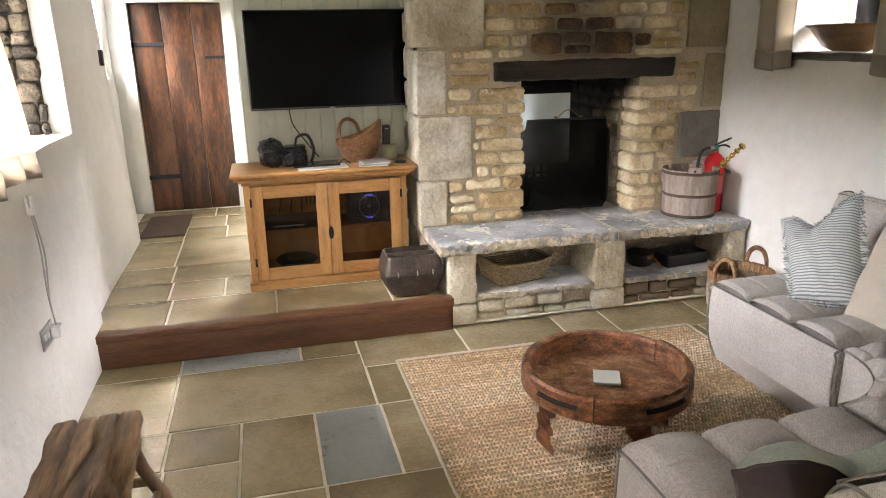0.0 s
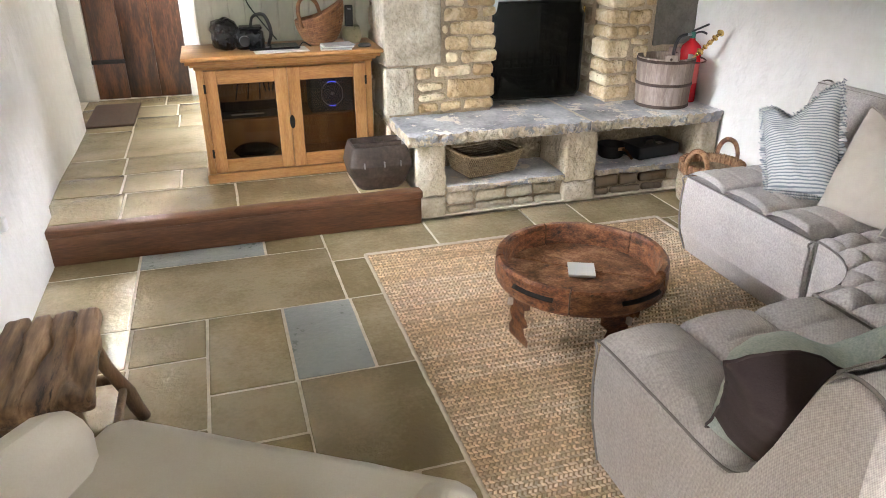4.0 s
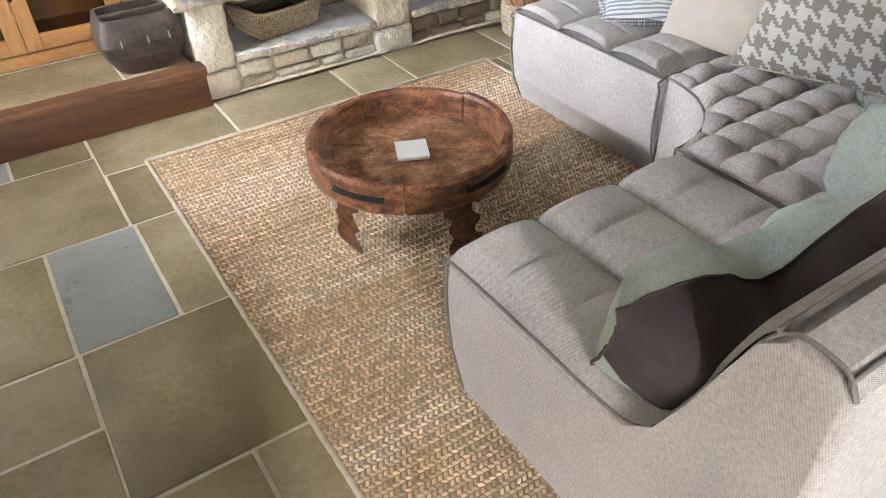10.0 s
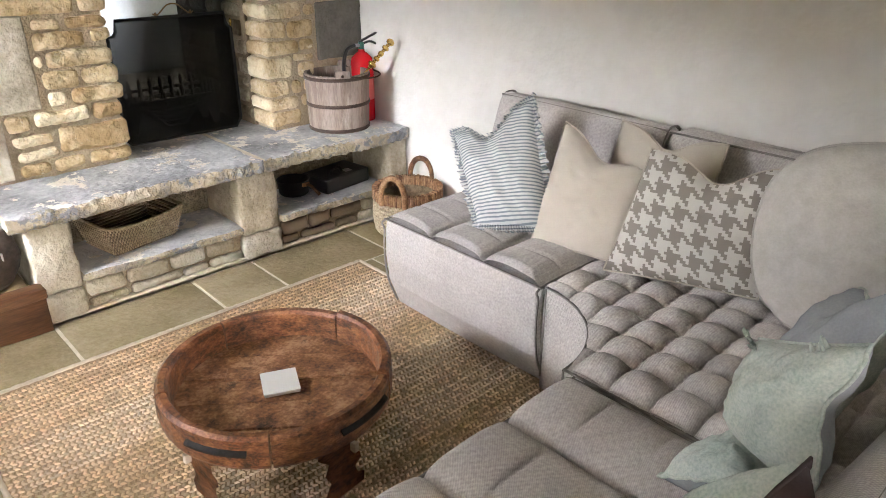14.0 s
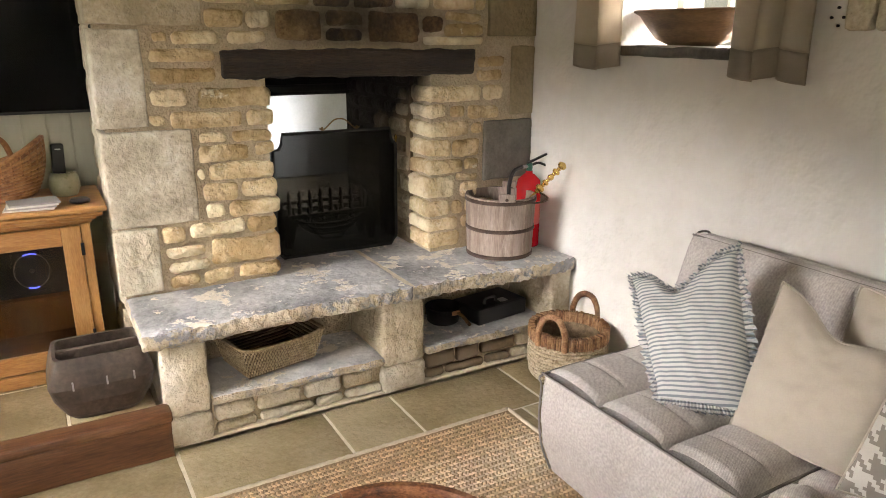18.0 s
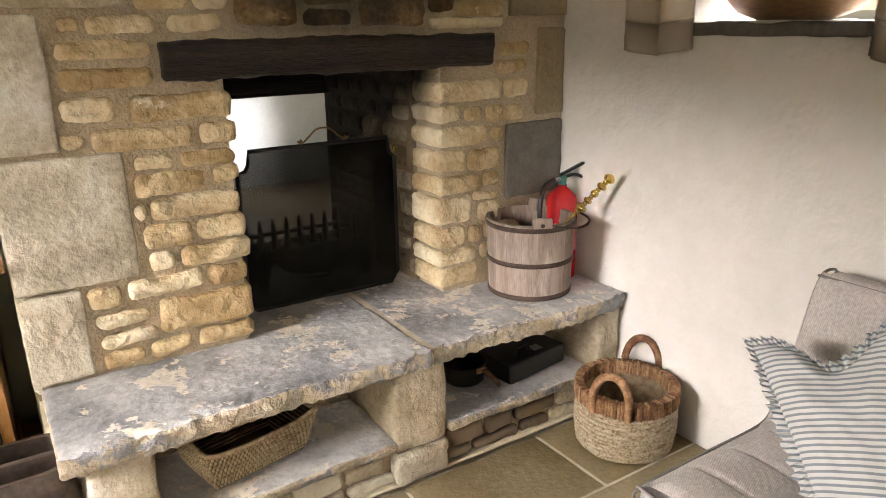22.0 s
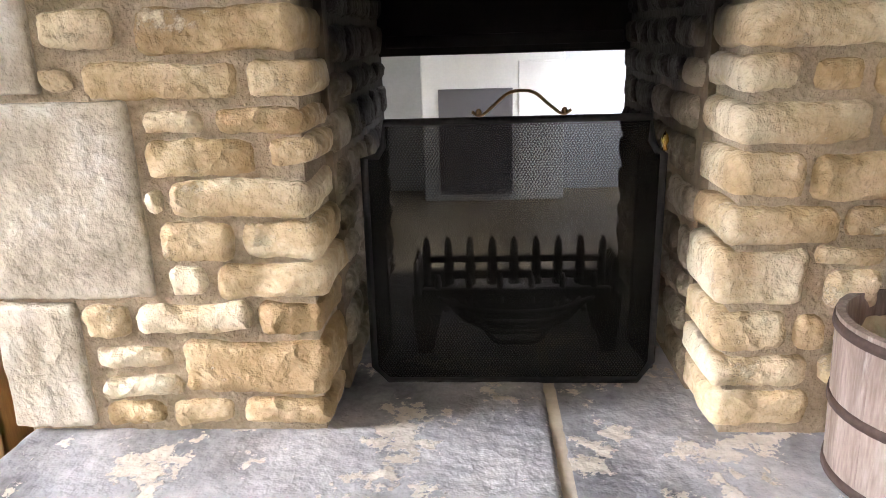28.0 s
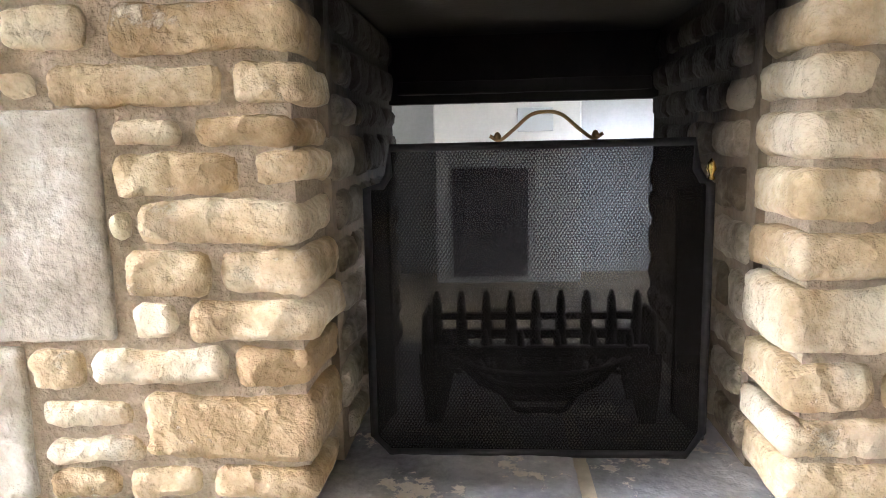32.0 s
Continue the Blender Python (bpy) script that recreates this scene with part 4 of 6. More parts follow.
# ---- doors, windows and curtains ----
door = thing("plank_door", (0.035, 7.35, 0.19), "dark-stained wooden plank door with iron strap hinges, closed", "door")
door["kind"] = "structure"
for i in range(3):
    x0 = -0.33 + i * 0.244
    b = rock(0.240, 0.035, 1.755, (2, 1, 12), 0.004, 0.002, 3, i)
    piece("plank", b, DOORWOOD, (x0 + 0.122, 7.345, 0.195 + 0.8775), door)
# added board, hidden by the planks, keeps outside light out of their gaps
part("door_back", block(-0.334, 0.404, 7.366, 7.44, 0.192, 1.954), DOORWOOD, door, "added unseen board behind the planks that blocks outside light")
for z in (0.50, 1.62):
    part("strap_hinge", rock(0.26, 0.008, 0.035, (6, 1, 1), 0.003, 0.001, 5, z, pose(-0.21, 7.322, z)), IRON, door, "black iron strap hinge")
    part("hinge_plate", block(-0.375, -0.335, 7.300, 7.330, z - 0.07, z + 0.07, 0.004), IRON, door, "black iron hinge plate")
part("latch", block(0.24, 0.395, 7.318, 7.327, 1.495, 1.520, 0.003), IRON, door, "black iron thumb latch")
part("latch_knob", lathe([(0, 0), (0.012, 0.004), (0.010, 0.02), (0, 0.026)], n=10, m=pose(0.38, 7.318, 1.508, 90)), IRON, door)
frame_b = wall_with_holes("x", -0.42, 0.50, 0.19, 2.03, 7.285, 7.312, [(-0.335, 0.405, 0.0, 1.955)])
setting("door_frame", frame_b, TRIM, "white painted door frame", "door frame")
mat = thing("doormat", (-0.17, 6.68, 0.19), "dark brown coir doormat on the passage flags", "mat")
part("mat_body", wobble(rock(0.335, 0.72, 0.014, (10, 20, 1), 0.004, 0.002, 30, 2, pose(-0.160, 6.72, 0.198)), 0.001, 60), MATBROWN, mat)


def rubble_reveal(parent, x0, x1, y, z0, z1, seed):
    rr = random.Random(seed)
    z = z0
    while z < z1:
        h, x = rr.uniform(0.05, 0.1), x0
        while x < x1 - 0.02:
            w = min(rr.uniform(0.05, 0.1), x1 - x)
            b = rock(w, 0.06, h, (3, 2, 3), 0.018, 0.010, 22, z * 7 + x * 11)
            piece("stone", b, RUBBLE, (x + w / 2, y + rr.uniform(-0.008, 0.006), z + h / 2), parent)
            x += w + 0.006
        z += h + 0.006


part("rubble_bed", block(-0.98, -0.345, 4.566, 4.59, 1.19, 2.06), RUBBLE, wall_west)
rubble_reveal(wall_west, -0.98, -0.335, 4.560, 1.195, 2.06, 3)


def window(name, x, y0, y1, z0, z1, cols, rows, label):
    """A painted casement in a west or east wall, with its panes."""
    win = tagged(new(name), label, "window", kind="structure")
    win.matrix_basis = pose(x, (y0 + y1) / 2, z0)
    part("window_frame", wall_with_holes("y", y0, y1, z0, z1, x - 0.02, x + 0.02, [(y0 + 0.04, y1 - 0.04, z0 + 0.04, z1 - 0.04)]), TRIM, win)
    for c in range(1, cols):
        y = y0 + (y1 - y0) * c / cols
        part("glazing_bar", block(x - 0.012, x + 0.012, y - 0.010, y + 0.010, z0 + 0.04, z1 - 0.04, 0.003), TRIM, win)
    for r in range(1, rows):
        z = z0 + (z1 - z0) * r / rows
        part("glazing_bar", block(x - 0.010, x + 0.010, y0 + 0.04, y1 - 0.04, z - 0.010, z + 0.010, 0.003), TRIM, win)
    g = part("pane", block(x - 0.002, x + 0.002, y0 + 0.04, y1 - 0.04, z0 + 0.04, z1 - 0.04), GLASS, win)
    g.visible_shadow = False
    return win


window("window_1", -0.985, 3.32, 4.54, 1.24, 2.04, 3, 2, "white painted casement window in a deep reveal")
window("window_2", -0.565, 6.43, 7.25, 1.37, 2.11, 2, 2, "white painted passage window in a deep reveal")
# added, never in view: opening for the east rear fill lamp
window("added_window_rear", 3.95, -1.08, 0.38, 1.03, 2.04, 3, 2, "white painted casement window in a deep reveal")
# invented glazed door, out of view, that admits the south fill lamp
gdoor = tagged(new("added_door_south"), "added white glazed door in the unseen rear wall, for fill light", "door", kind="structure")
gdoor.matrix_basis = pose(0.2, -1.85, 0)
part("door_leaf", wall_with_holes("x", -0.22, 0.60, 0.0, 2.05, -1.86, -1.82, [(-0.12, 0.50, 0.30, 1.95)]), TRIM, gdoor)
for z in (0.88, 1.42):
    part("glazing_bar", block(-0.12, 0.50, -1.85, -1.83, z - 0.01, z + 0.01), TRIM, gdoor)
pane = part("pane", block(-0.12, 0.50, -1.842, -1.838, 0.30, 1.95), GLASS, gdoor)
pane.visible_shadow = False
window("window_3", 3.90, 3.68, 4.22, 1.53, 2.05, 2, 1, "small white casement window")
sill = thing("window_sill", (3.68, 3.95, 1.48), "dark rough slate window sill in the plaster", "sill")
part("sill_stone", rock(0.36, 0.60, 0.040, (6, 14, 2), 0.010, 0.008, 11, 3, pose(3.735, 3.95, 1.480)), SILLST, sill)


def curtain(name, x, y0, y1, z0, z1, folds, label, flare=1.0, seed=0, hem=0.1):
    """A pleated curtain that hangs along y, with a darker hem band."""
    th = thing(name, (x, (y0 + y1) / 2, z0), label, "curtain")

    def at(u, v, off):
        k = u / (y1 - y0)
        spread = 1 + (flare - 1) * (1 - (v - z0) / (z1 - z0))
        y = (y0 + y1) / 2 + (u - (y1 - y0) / 2) * spread
        a = 2 * math.pi * folds * k + 0.6 * math.sin(3 * k + seed)
        return (x + 0.030 * math.sin(a) + off + 0.006 * noise.noise(Vector((u * 9, v * 5, seed))), y + 0.012 * math.cos(a), v + 0.012 * math.sin(a * 0.5 + seed) * (1 - (v - z0) / (z1 - z0)))

    for nm, za, zb, mt in (("hem_band", z0, z0 + hem, CURT_HEM), ("cloth", z0 + hem, z1, CURT)):
        b = grid_sheet(0, y1 - y0, za, zb, 0.012, lambda u, v: at(u, v, 0.0))
        bmesh.ops.solidify(b, geom=b.faces[:], thickness=0.003)
        part(nm, b, mt, th, "taupe hem band" if nm == "hem_band" else "", smooth=True)
    return th


curtain("curtain", 3.515, 4.19, 4.46, 1.405, 2.15, 2.2, "cream checked cotton curtain with a taupe hem beside a small window", 1.1, 1)
curtain("curtain", 3.505, 3.31, 3.62, 1.400, 2.15, 3.3, "cream checked cotton curtain with a taupe hem beside a small window", 1.12, 4)
curtain("curtain", -0.20, 3.00, 3.38, 1.13, 2.15, 5.2, "cream checked cotton curtain gathered beside the deep west window", 2.9, 7)
for x, y0, y1 in ((3.51, 3.2, 4.56), (-0.19, 3.0, 4.8)):
    pole = thing("curtain_pole", (x, (y0 + y1) / 2, 2.16), "black iron curtain pole on brackets under the ceiling", "curtain pole")
    part("rod", tube([(x, y0, 2.16), (x, y1, 2.16)], 0.010), IRON, pole)
    for y in (y0, y1):
        part("finial", lathe([(0, -0.02), (0.018, 0), (0, 0.02)], (x, y, 2.16), 10), IRON, pole)
        s = 0.09 if x > 0 else -0.08
        part("bracket", tube([(x, y + (0.05 if y == y0 else -0.05), 2.16), (x + s, y + (0.05 if y == y0 else -0.05), 2.16)], 0.006, 6), IRON, pole)
bowl = thing("wooden_bowl", (3.70, 3.955, 1.502), "large turned brown wooden bowl on the slate window sill", "bowl")
prof = [(0, 0.0), (0.10, 0.0), (0.17, 0.025), (0.22, 0.075), (0.255, 0.115), (0.29, 0.128), (0.285, 0.136), (0.25, 0.128), (0.20, 0.085), (0.14, 0.035), (0, 0.022)]
part("bowl_body", lathe(prof, n=40, m=pose(3.70, 3.955, 1.502) @ Matrix.Diagonal((0.42, 1.12, 1.05, 1))), BOWLW, bowl)
rr = random.Random(9)
for i in range(6):
    y = 3.24 - i * 0.095
    piece("stone", rock(0.05, 0.085, 0.16, (2, 3, 4), 0.012, 0.008, 14, i), PALE, (3.575, y - 0.04, 1.635 + rr.uniform(0, 0.015)), wall_east)
nails = thing("wall_hooks", (3.57, 3.29, 1.6), "small black iron hooks in the plaster by the curtain", "hook")
for i, (y, z) in enumerate(((3.295, 1.60), (3.27, 1.575), (3.255, 1.60), (3.275, 1.63))):
    part("hook", lathe([(0.004, 0), (0.005, 0.008), (0, 0.012)], n=8, m=pose(3.572, y, z, 0, -90)), IRON, nails)

# ---- socket and flex on the west wall ----
socket = thing("wall_socket", (-0.25, 3.66, 0.5), "brushed steel double wall socket with a white plug in it", "socket")
part("plate", block(-0.246, -0.238, 3.60, 3.745, 0.455, 0.543, 0.003), STEEL, socket)
for y in (3.63, 3.665):
    part("rocker_switch", block(-0.238, -0.232, y - 0.009, y + 0.009, 0.49, 0.52, 0.002), WHITEP, socket)
part("plug", block(-0.236, -0.200, 3.695, 3.742, 0.472, 0.525, 0.007, 2), WHITEP, socket)
flex = thing("lamp_flex", (-0.23, 3.75, 0.6), "thin grey electric flex hanging down the plastered wall", "cable")
part("flex", tube(curve_pts([(-0.215, 3.72, 0.50), (-0.228, 3.735, 0.62), (-0.226, 3.77, 0.80), (-0.222, 3.72, 0.95), (-0.215, 3.66, 1.06)]), 0.0035, 6), GREYP, flex)
part("flex", tube(curve_pts([(-0.215, 3.715, 0.50), (-0.228, 3.725, 0.66), (-0.226, 3.73, 0.84), (-0.222, 3.69, 0.96), (-0.215, 3.65, 1.07)]), 0.0035, 6), GREYP, flex)
part("inline_switch", block(-0.232, -0.208, 3.665, 3.70, 0.99, 1.06, 0.006, 2), WHITEP, flex)
hook = thing("iron_hook", (-0.31, 5.9, 1.54), "small black iron wall catch in the plaster", "hook")
part("catch", block(-0.325, -0.300, 5.88, 5.915, 1.49, 1.59, 0.004), IRON, hook)

# ---- television and pine cabinet ----
tv = thing("television", (1.10, 5.25, 1.50), "large black flat-screen television on the panelled wall, switched off", "television")
part("casing", block(0.605, 1.615, 5.215, 5.262, 1.215, 1.795, 0.006, 2), BLACK, tv)
part("screen", block(0.613, 1.607, 5.2115, 5.216, 1.228, 1.788), SCREEN, tv)
part("bracket", block(0.95, 1.25, 5.262, 5.285, 1.35, 1.65), IRON, tv)
part("badge", block(1.08, 1.11, 5.2105, 5.215, 1.218, 1.223), plain("badge_grey", (0.4, 0.4, 0.4), 0.4), tv)
part("cable", tube(curve_pts([(0.83, 5.24, 1.23), (0.85, 5.26, 1.12), (0.93, 5.25, 1.0), (0.99, 5.20, 0.92)]), 0.004, 6), BLACK, tv, "black television cable")

cab = thing("pine_cabinet", (0.99, 5.06, 0.19), "honey pine cabinet with two glazed doors on the raised floor", "cabinet")
CX0, CX1, CY0, CY1, CZ = 0.525, 1.475, 4.875, 5.265, 0.19
part("plinth", block(CX0 - 0.012, CX1 + 0.012, CY0 - 0.012, CY1, CZ, CZ + 0.055, 0.006), PINE_H, cab)
for x in (CX0, CX1 - 0.022):
    part("side_panel", block(x, x + 0.022, CY0, CY1, CZ + 0.055, 0.835, 0.002), PINE, cab)
part("back_panel", block(CX0 + 0.022, CX1 - 0.022, CY1 - 0.015, CY1, CZ + 0.055, 0.835), PINE, cab)
part("base_board", block(CX0 + 0.022, CX1 - 0.022, CY0 + 0.02, CY1 - 0.015, CZ + 0.055, CZ + 0.075), PINE_H, cab)
part("shelf", block(CX0 + 0.022, CX1 - 0.022, CY0 + 0.045, CY1 - 0.015, 0.515, 0.533, 0.002), PINE_H, cab)
part("front_stile", block(CX0, CX0 + 0.035, CY0 - 0.004, CY0 + 0.018, CZ + 0.055, 0.835, 0.002), PINE, cab)
part("front_stile", block(CX1 - 0.035, CX1, CY0 - 0.004, CY0 + 0.018, CZ + 0.055, 0.835, 0.002), PINE, cab)
for k, (p, z0, z1) in enumerate(((0.008, 0.825, 0.842), (0.026, 0.842, 0.858), (0.048, 0.858, 0.876))):
    part("cornice_moulding", block(CX0 - p, CX1 + p, CY0 - p, CY1, z0, z1, 0.005, 2), PINE_H, cab)
part("top_board", rock(1.08, 0.455, 0.022, (12, 6, 1), 0.006, 0.001, 4, 1, pose(1.0, 5.045, 0.888)), PINE_H, cab)
for s, (x0, x1) in enumerate(((CX0 + 0.037, 0.998), (1.002, CX1 - 0.037))):
    leaf = part("door", block(x0, x0 + 0.066, CY0 - 0.010, CY0 + 0.014, CZ + 0.062, 0.820, 0.003), PINE, cab, "glazed pine door leaf")
    part("stile", block(x1 - 0.066, x1, CY0 - 0.010, CY0 + 0.014, CZ + 0.062, 0.820, 0.003), PINE, leaf)
    part("rail", block(x0 + 0.066, x1 - 0.066, CY0 - 0.009, CY0 + 0.013, 0.745, 0.820, 0.003), PINE_H, leaf)
    part("rail", block(x0 + 0.066, x1 - 0.066, CY0 - 0.009, CY0 + 0.013, CZ + 0.062, CZ + 0.135, 0.003), PINE_H, leaf)
    g = part("pane", block(x0 + 0.066, x1 - 0.066, CY0, CY0 + 0.004, CZ + 0.135, 0.745), CABGLASS, leaf)
    g.visible_shadow = False
    for z in (0.34, 0.70):
        part("hinge", block((CX0 + 0.030) if s == 0 else (CX1 - 0.042), (CX0 + 0.042) if s == 0 else (CX1 - 0.030), CY0 - 0.013, CY0 - 0.008, z, z + 0.05, 0.002), IRON, leaf)
    if s == 1:
        part("escutcheon", lathe([(0, 0), (0.014, 0.0), (0.015, 0.004), (0, 0.006)], n=14, m=pose(x0 + 0.006, CY0 - 0.010, 0.515, 90) @ Matrix.Diagonal((1, 2.6, 1, 1))), IRON, leaf, "dark oval key plate")

speaker = thing("smart_speaker", (1.27, 5.06, 0.533), "grey cube speaker with a glowing blue ring, behind glass", "speaker")
part("case", block(1.13, 1.38, 4.95, 5.13, 0.533, 0.735, 0.012, 3), DARKGREY, speaker)
part("light_ring", tube([(1.255 + 0.062 * math.cos(a), 4.948, 0.640 + 0.070 * math.sin(a)) for a in [2 * math.pi * k / 40 for k in range(40)]], 0.0022, 6, closed=True), RINGG, speaker)
for a0, a1 in ((1.2, 1.95), (4.4, 5.0)):
    part("lit_arc", tube([(1.255 + 0.062 * math.cos(a), 4.946, 0.640 + 0.070 * math.sin(a)) for a in np.linspace(a0, a1, 8)], 0.003, 6), BLUEGLOW, speaker, "glowing blue arc")
part("button", lathe([(0, 0), (0.010, 0), (0, 0.003)], n=12, m=pose(1.255, 4.949, 0.640, 90)), RINGG, speaker)
player = thing("disc_player", (0.79, 5.07, 0.533), "slim black disc player on the cabinet shelf", "player")
part("case", block(0.60, 0.95, 4.95, 5.18, 0.533, 0.580, 0.006, 2), BLACK, player)
part("tray_slot", block(0.68, 0.86, 4.947, 4.951, 0.552, 0.560), STEEL, player)
wires = thing("cable_bundle", (0.8, 5.2, 0.7), "loose black cables behind the cabinet glass", "cable")
for i in range(3):
    part("cable", tube(curve_pts([(0.72 + 0.07 * i, 5.22, 0.58), (0.76 + 0.06 * i, 5.21, 0.72), (0.86 + 0.05 * i, 5.2, 0.78), (0.90 + 0.02 * i, 5.22, 0.62)]), 0.004, 6), BLACK, wires)
ware = thing("glass_dish", (0.8, 5.05, CZ + 0.075), "clear glass dishes stacked in the cabinet", "dish")
part("dish", lathe([(0, 0), (0.08, 0), (0.13, 0.05), (0.125, 0.052), (0.075, 0.008), (0, 0.006)], (0.80, 5.06, CZ + 0.075), 28), GLASSW, ware)
part("dish", lathe([(0, 0), (0.07, 0), (0.11, 0.045), (0.105, 0.047), (0.065, 0.008), (0, 0.006)], (0.80, 5.06, CZ + 0.095), 28), GLASSW, ware)

# things on the cabinet, top at 0.899
T = 0.899
bag = thing("camera_bag", (0.76, 5.03, T), "shiny black padded bag with a carry strap on the pine cabinet", "bag")
part("bag_body", wobble(rock(0.14, 0.17, 0.165, (6, 6, 6), 0.05, 0.008, 12, 1, pose(0.70, 5.05, T + 0.082, 0, 0, 15)), 0.006, 20), GLOSSB, bag, smooth=True)
part("bag_pocket", wobble(rock(0.15, 0.13, 0.115, (6, 6, 5), 0.03, 0.006, 12, 4, pose(0.83, 5.02, T + 0.060, 0, 0, -8)), 0.005, 22), GLOSSB, bag, smooth=True)
part("strap", tube(curve_pts([(0.84, 5.03, T + 0.11), (0.86, 5.04, T + 0.17), (0.92, 5.05, T + 0.175), (0.95, 5.04, T + 0.09), (0.93, 5.02, T + 0.02)]), 0.011, 8, flat=0.35), BLACK, bag)
part("lens_ring", lathe([(0.0, 0), (0.028, 0), (0.028, 0.03), (0.02, 0.032), (0, 0.02)], n=18, m=pose(0.80, 4.955, T + 0.055, 90)), BLACK, bag)
part("lid_flap", block(0.78, 0.90, 4.965, 5.08, T + 0.112, T + 0.124, 0.005, 2), GLOSSB, bag)
trug = thing("wicker_trug", (1.24, 5.05, T), "brown woven wicker trug basket tipped on the cabinet", "basket")
mt = pose(1.235, 5.06, T + 0.016, 0, -9, -12)


def boat(a, k):
    """The trug's shape: a round up its side, k from base to rim."""
    f = math.sin(0.5 * math.pi * (0.42 + 0.58 * k))
    return mt @ Vector((0.138 * f * math.cos(a) + 0.02 * k, 0.105 * f * math.sin(a), 0.010 + 0.135 * k + k * k * (0.035 * math.cos(a) + 0.028 * abs(math.cos(a)) ** 2)))


for k in range(13):
    part("wicker_band", tube([boat(2 * math.pi * j / 32, k / 12) for j in range(32)], 0.0078 if k < 12 else 0.0105, 6, closed=True), WICKER, trug)
for j in range(24):
    a = 2 * math.pi * j / 24
    part("stake", tube([boat(a, k / 8) + 0.005 * (boat(a, 1.0) - mt.translation).normalized() for k in range(9)], 0.0055, 5), WICKER, trug)
part("handle", tube([mt @ Vector(p) for p in curve_pts([(-0.085, -0.080, 0.10), (-0.09, -0.070, 0.18), (-0.075, -0.03, 0.235), (-0.035, 0.03, 0.25), (0.005, 0.075, 0.21), (0.015, 0.095, 0.13)])], 0.011, 8), WICKER, trug, "bent wicker hoop handle")
part("base", lathe([(0, -0.004), (0.075, -0.004), (0.075, 0.014), (0, 0.014)], n=24, m=mt), WICKER, trug)
jar = thing("glazed_pot", (1.415, 5.10, T), "pale green glazed pot holding a black phone on the cabinet", "pot")
part("pot", lathe([(0, 0), (0.045, 0), (0.058, 0.03), (0.056, 0.075), (0.046, 0.095), (0.040, 0.095), (0.046, 0.07), (0, 0.015)], (1.415, 5.10, T), 24), GREENPOT, jar)
phone = thing("cordless_phone", (1.405, 5.10, T + 0.02), "black cordless phone standing in the pot", "phone")
part("receiver", block(-0.024, 0.024, -0.012, 0.012, 0, 0.19, 0.008, 2, m=pose(1.40, 5.105, T + 0.018, -4, 3, 8)), BLACK, phone)
part("earpiece", block(-0.010, 0.010, -0.0135, -0.011, 0.165, 0.170, m=pose(1.40, 5.105, T + 0.018, -4, 3, 8)), STEEL, phone)
mags = thing("magazine_pile", (1.30, 4.90, T), "small pile of white magazines on the cabinet edge", "magazines")
for i in range(4):
    part("magazine", block(-0.085, 0.085, -0.06, 0.06, 0, 0.006, 0.001, m=pose(1.285 + 0.004 * i, 4.905, T + 0.0065 * i, 0, 0, 4 * i - 6)), (PAPER, MAGGREY)[i % 2], mags)
lap = thing("black_tablet", (0.98, 4.92, T), "thin black tablet lying on white papers on the cabinet", "tablet")
part("papers", block(0.84, 1.13, 4.842, 4.99, T, T + 0.008, 0.002, m=pose(0.985, 4.92, 0, 0, 0, 3) @ pose(-0.985, -4.92, 0)), PAPER, lap)
part("slab", block(0.82, 1.09, 4.90, 5.06, T + 0.009, T + 0.020, 0.003, m=pose(0.985, 4.92, 0, 0, 0, 2) @ pose(-0.985, -4.92, 0)), GLOSSB, lap)
rem = thing("remote_puck", (1.46, 4.93, T), "small round black device on the cabinet corner", "device")
part("puck", lathe([(0, 0), (0.036, 0), (0.038, 0.008), (0.030, 0.016), (0, 0.017)], (1.455, 4.93, T), 20), BLACK, rem)
cablet = thing("charging_lead", (1.15, 5.0, T), "thin charging lead with a small plug on the cabinet", "cable")
part("lead", tube(curve_pts([(1.05, 5.0, T + 0.006), (1.09, 4.97, T + 0.01), (1.12, 4.99, T + 0.03), (1.16, 4.98, T + 0.006)]), 0.003, 6), BLACK, cablet)

# ---- grain measure by the step ----
box = thing("grain_measure", (1.42, 4.60, 0.19), "dark lacquered wooden grain measure with a divided square mouth", "container")
b = bmesh.new()
levels = [(0.0, 0.115, 0.09), (0.02, 0.135, 0.105), (0.08, 0.168, 0.125), (0.14, 0.178, 0.130), (0.20, 0.165, 0.122), (0.245, 0.150, 0.110), (0.245, 0.138, 0.098), (0.12, 0.150, 0.105), (0.06, 0.13, 0.09)]
rings = []
for z, a, c in levels:
    ring = []
    for k in range(40):
        t = 2 * math.pi * k / 40
        e = 0.26 if z > 0.1 else 0.45
        ring.append(b.verts.new((1.428 + a * abs(math.cos(t)) ** e * math.copysign(1, math.cos(t)), 4.585 + c * abs(math.sin(t)) ** e * math.copysign(1, math.sin(t)), 0.193 + z)))
    rings.append(ring)
for p, q in zip(rings, rings[1:]):
    for k in range(40):
        b.faces.new((p[k], p[(k + 1) % 40], q[(k + 1) % 40], q[k]))
b.faces.new(rings[0][::-1])
b.faces.new(rings[-1])
part("body", b, CLAY, box, smooth=False)
part("divider", block(1.285, 1.570, 4.582, 4.600, 0.26, 0.434, 0.003), CLAY, box)
for i, x in enumerate((1.33, 1.44, 1.53)):
    part("staple", block(x - 0.003, x + 0.003, 4.447, 4.470, 0.33, 0.36, 0.001), STEEL, box, "iron repair staple")

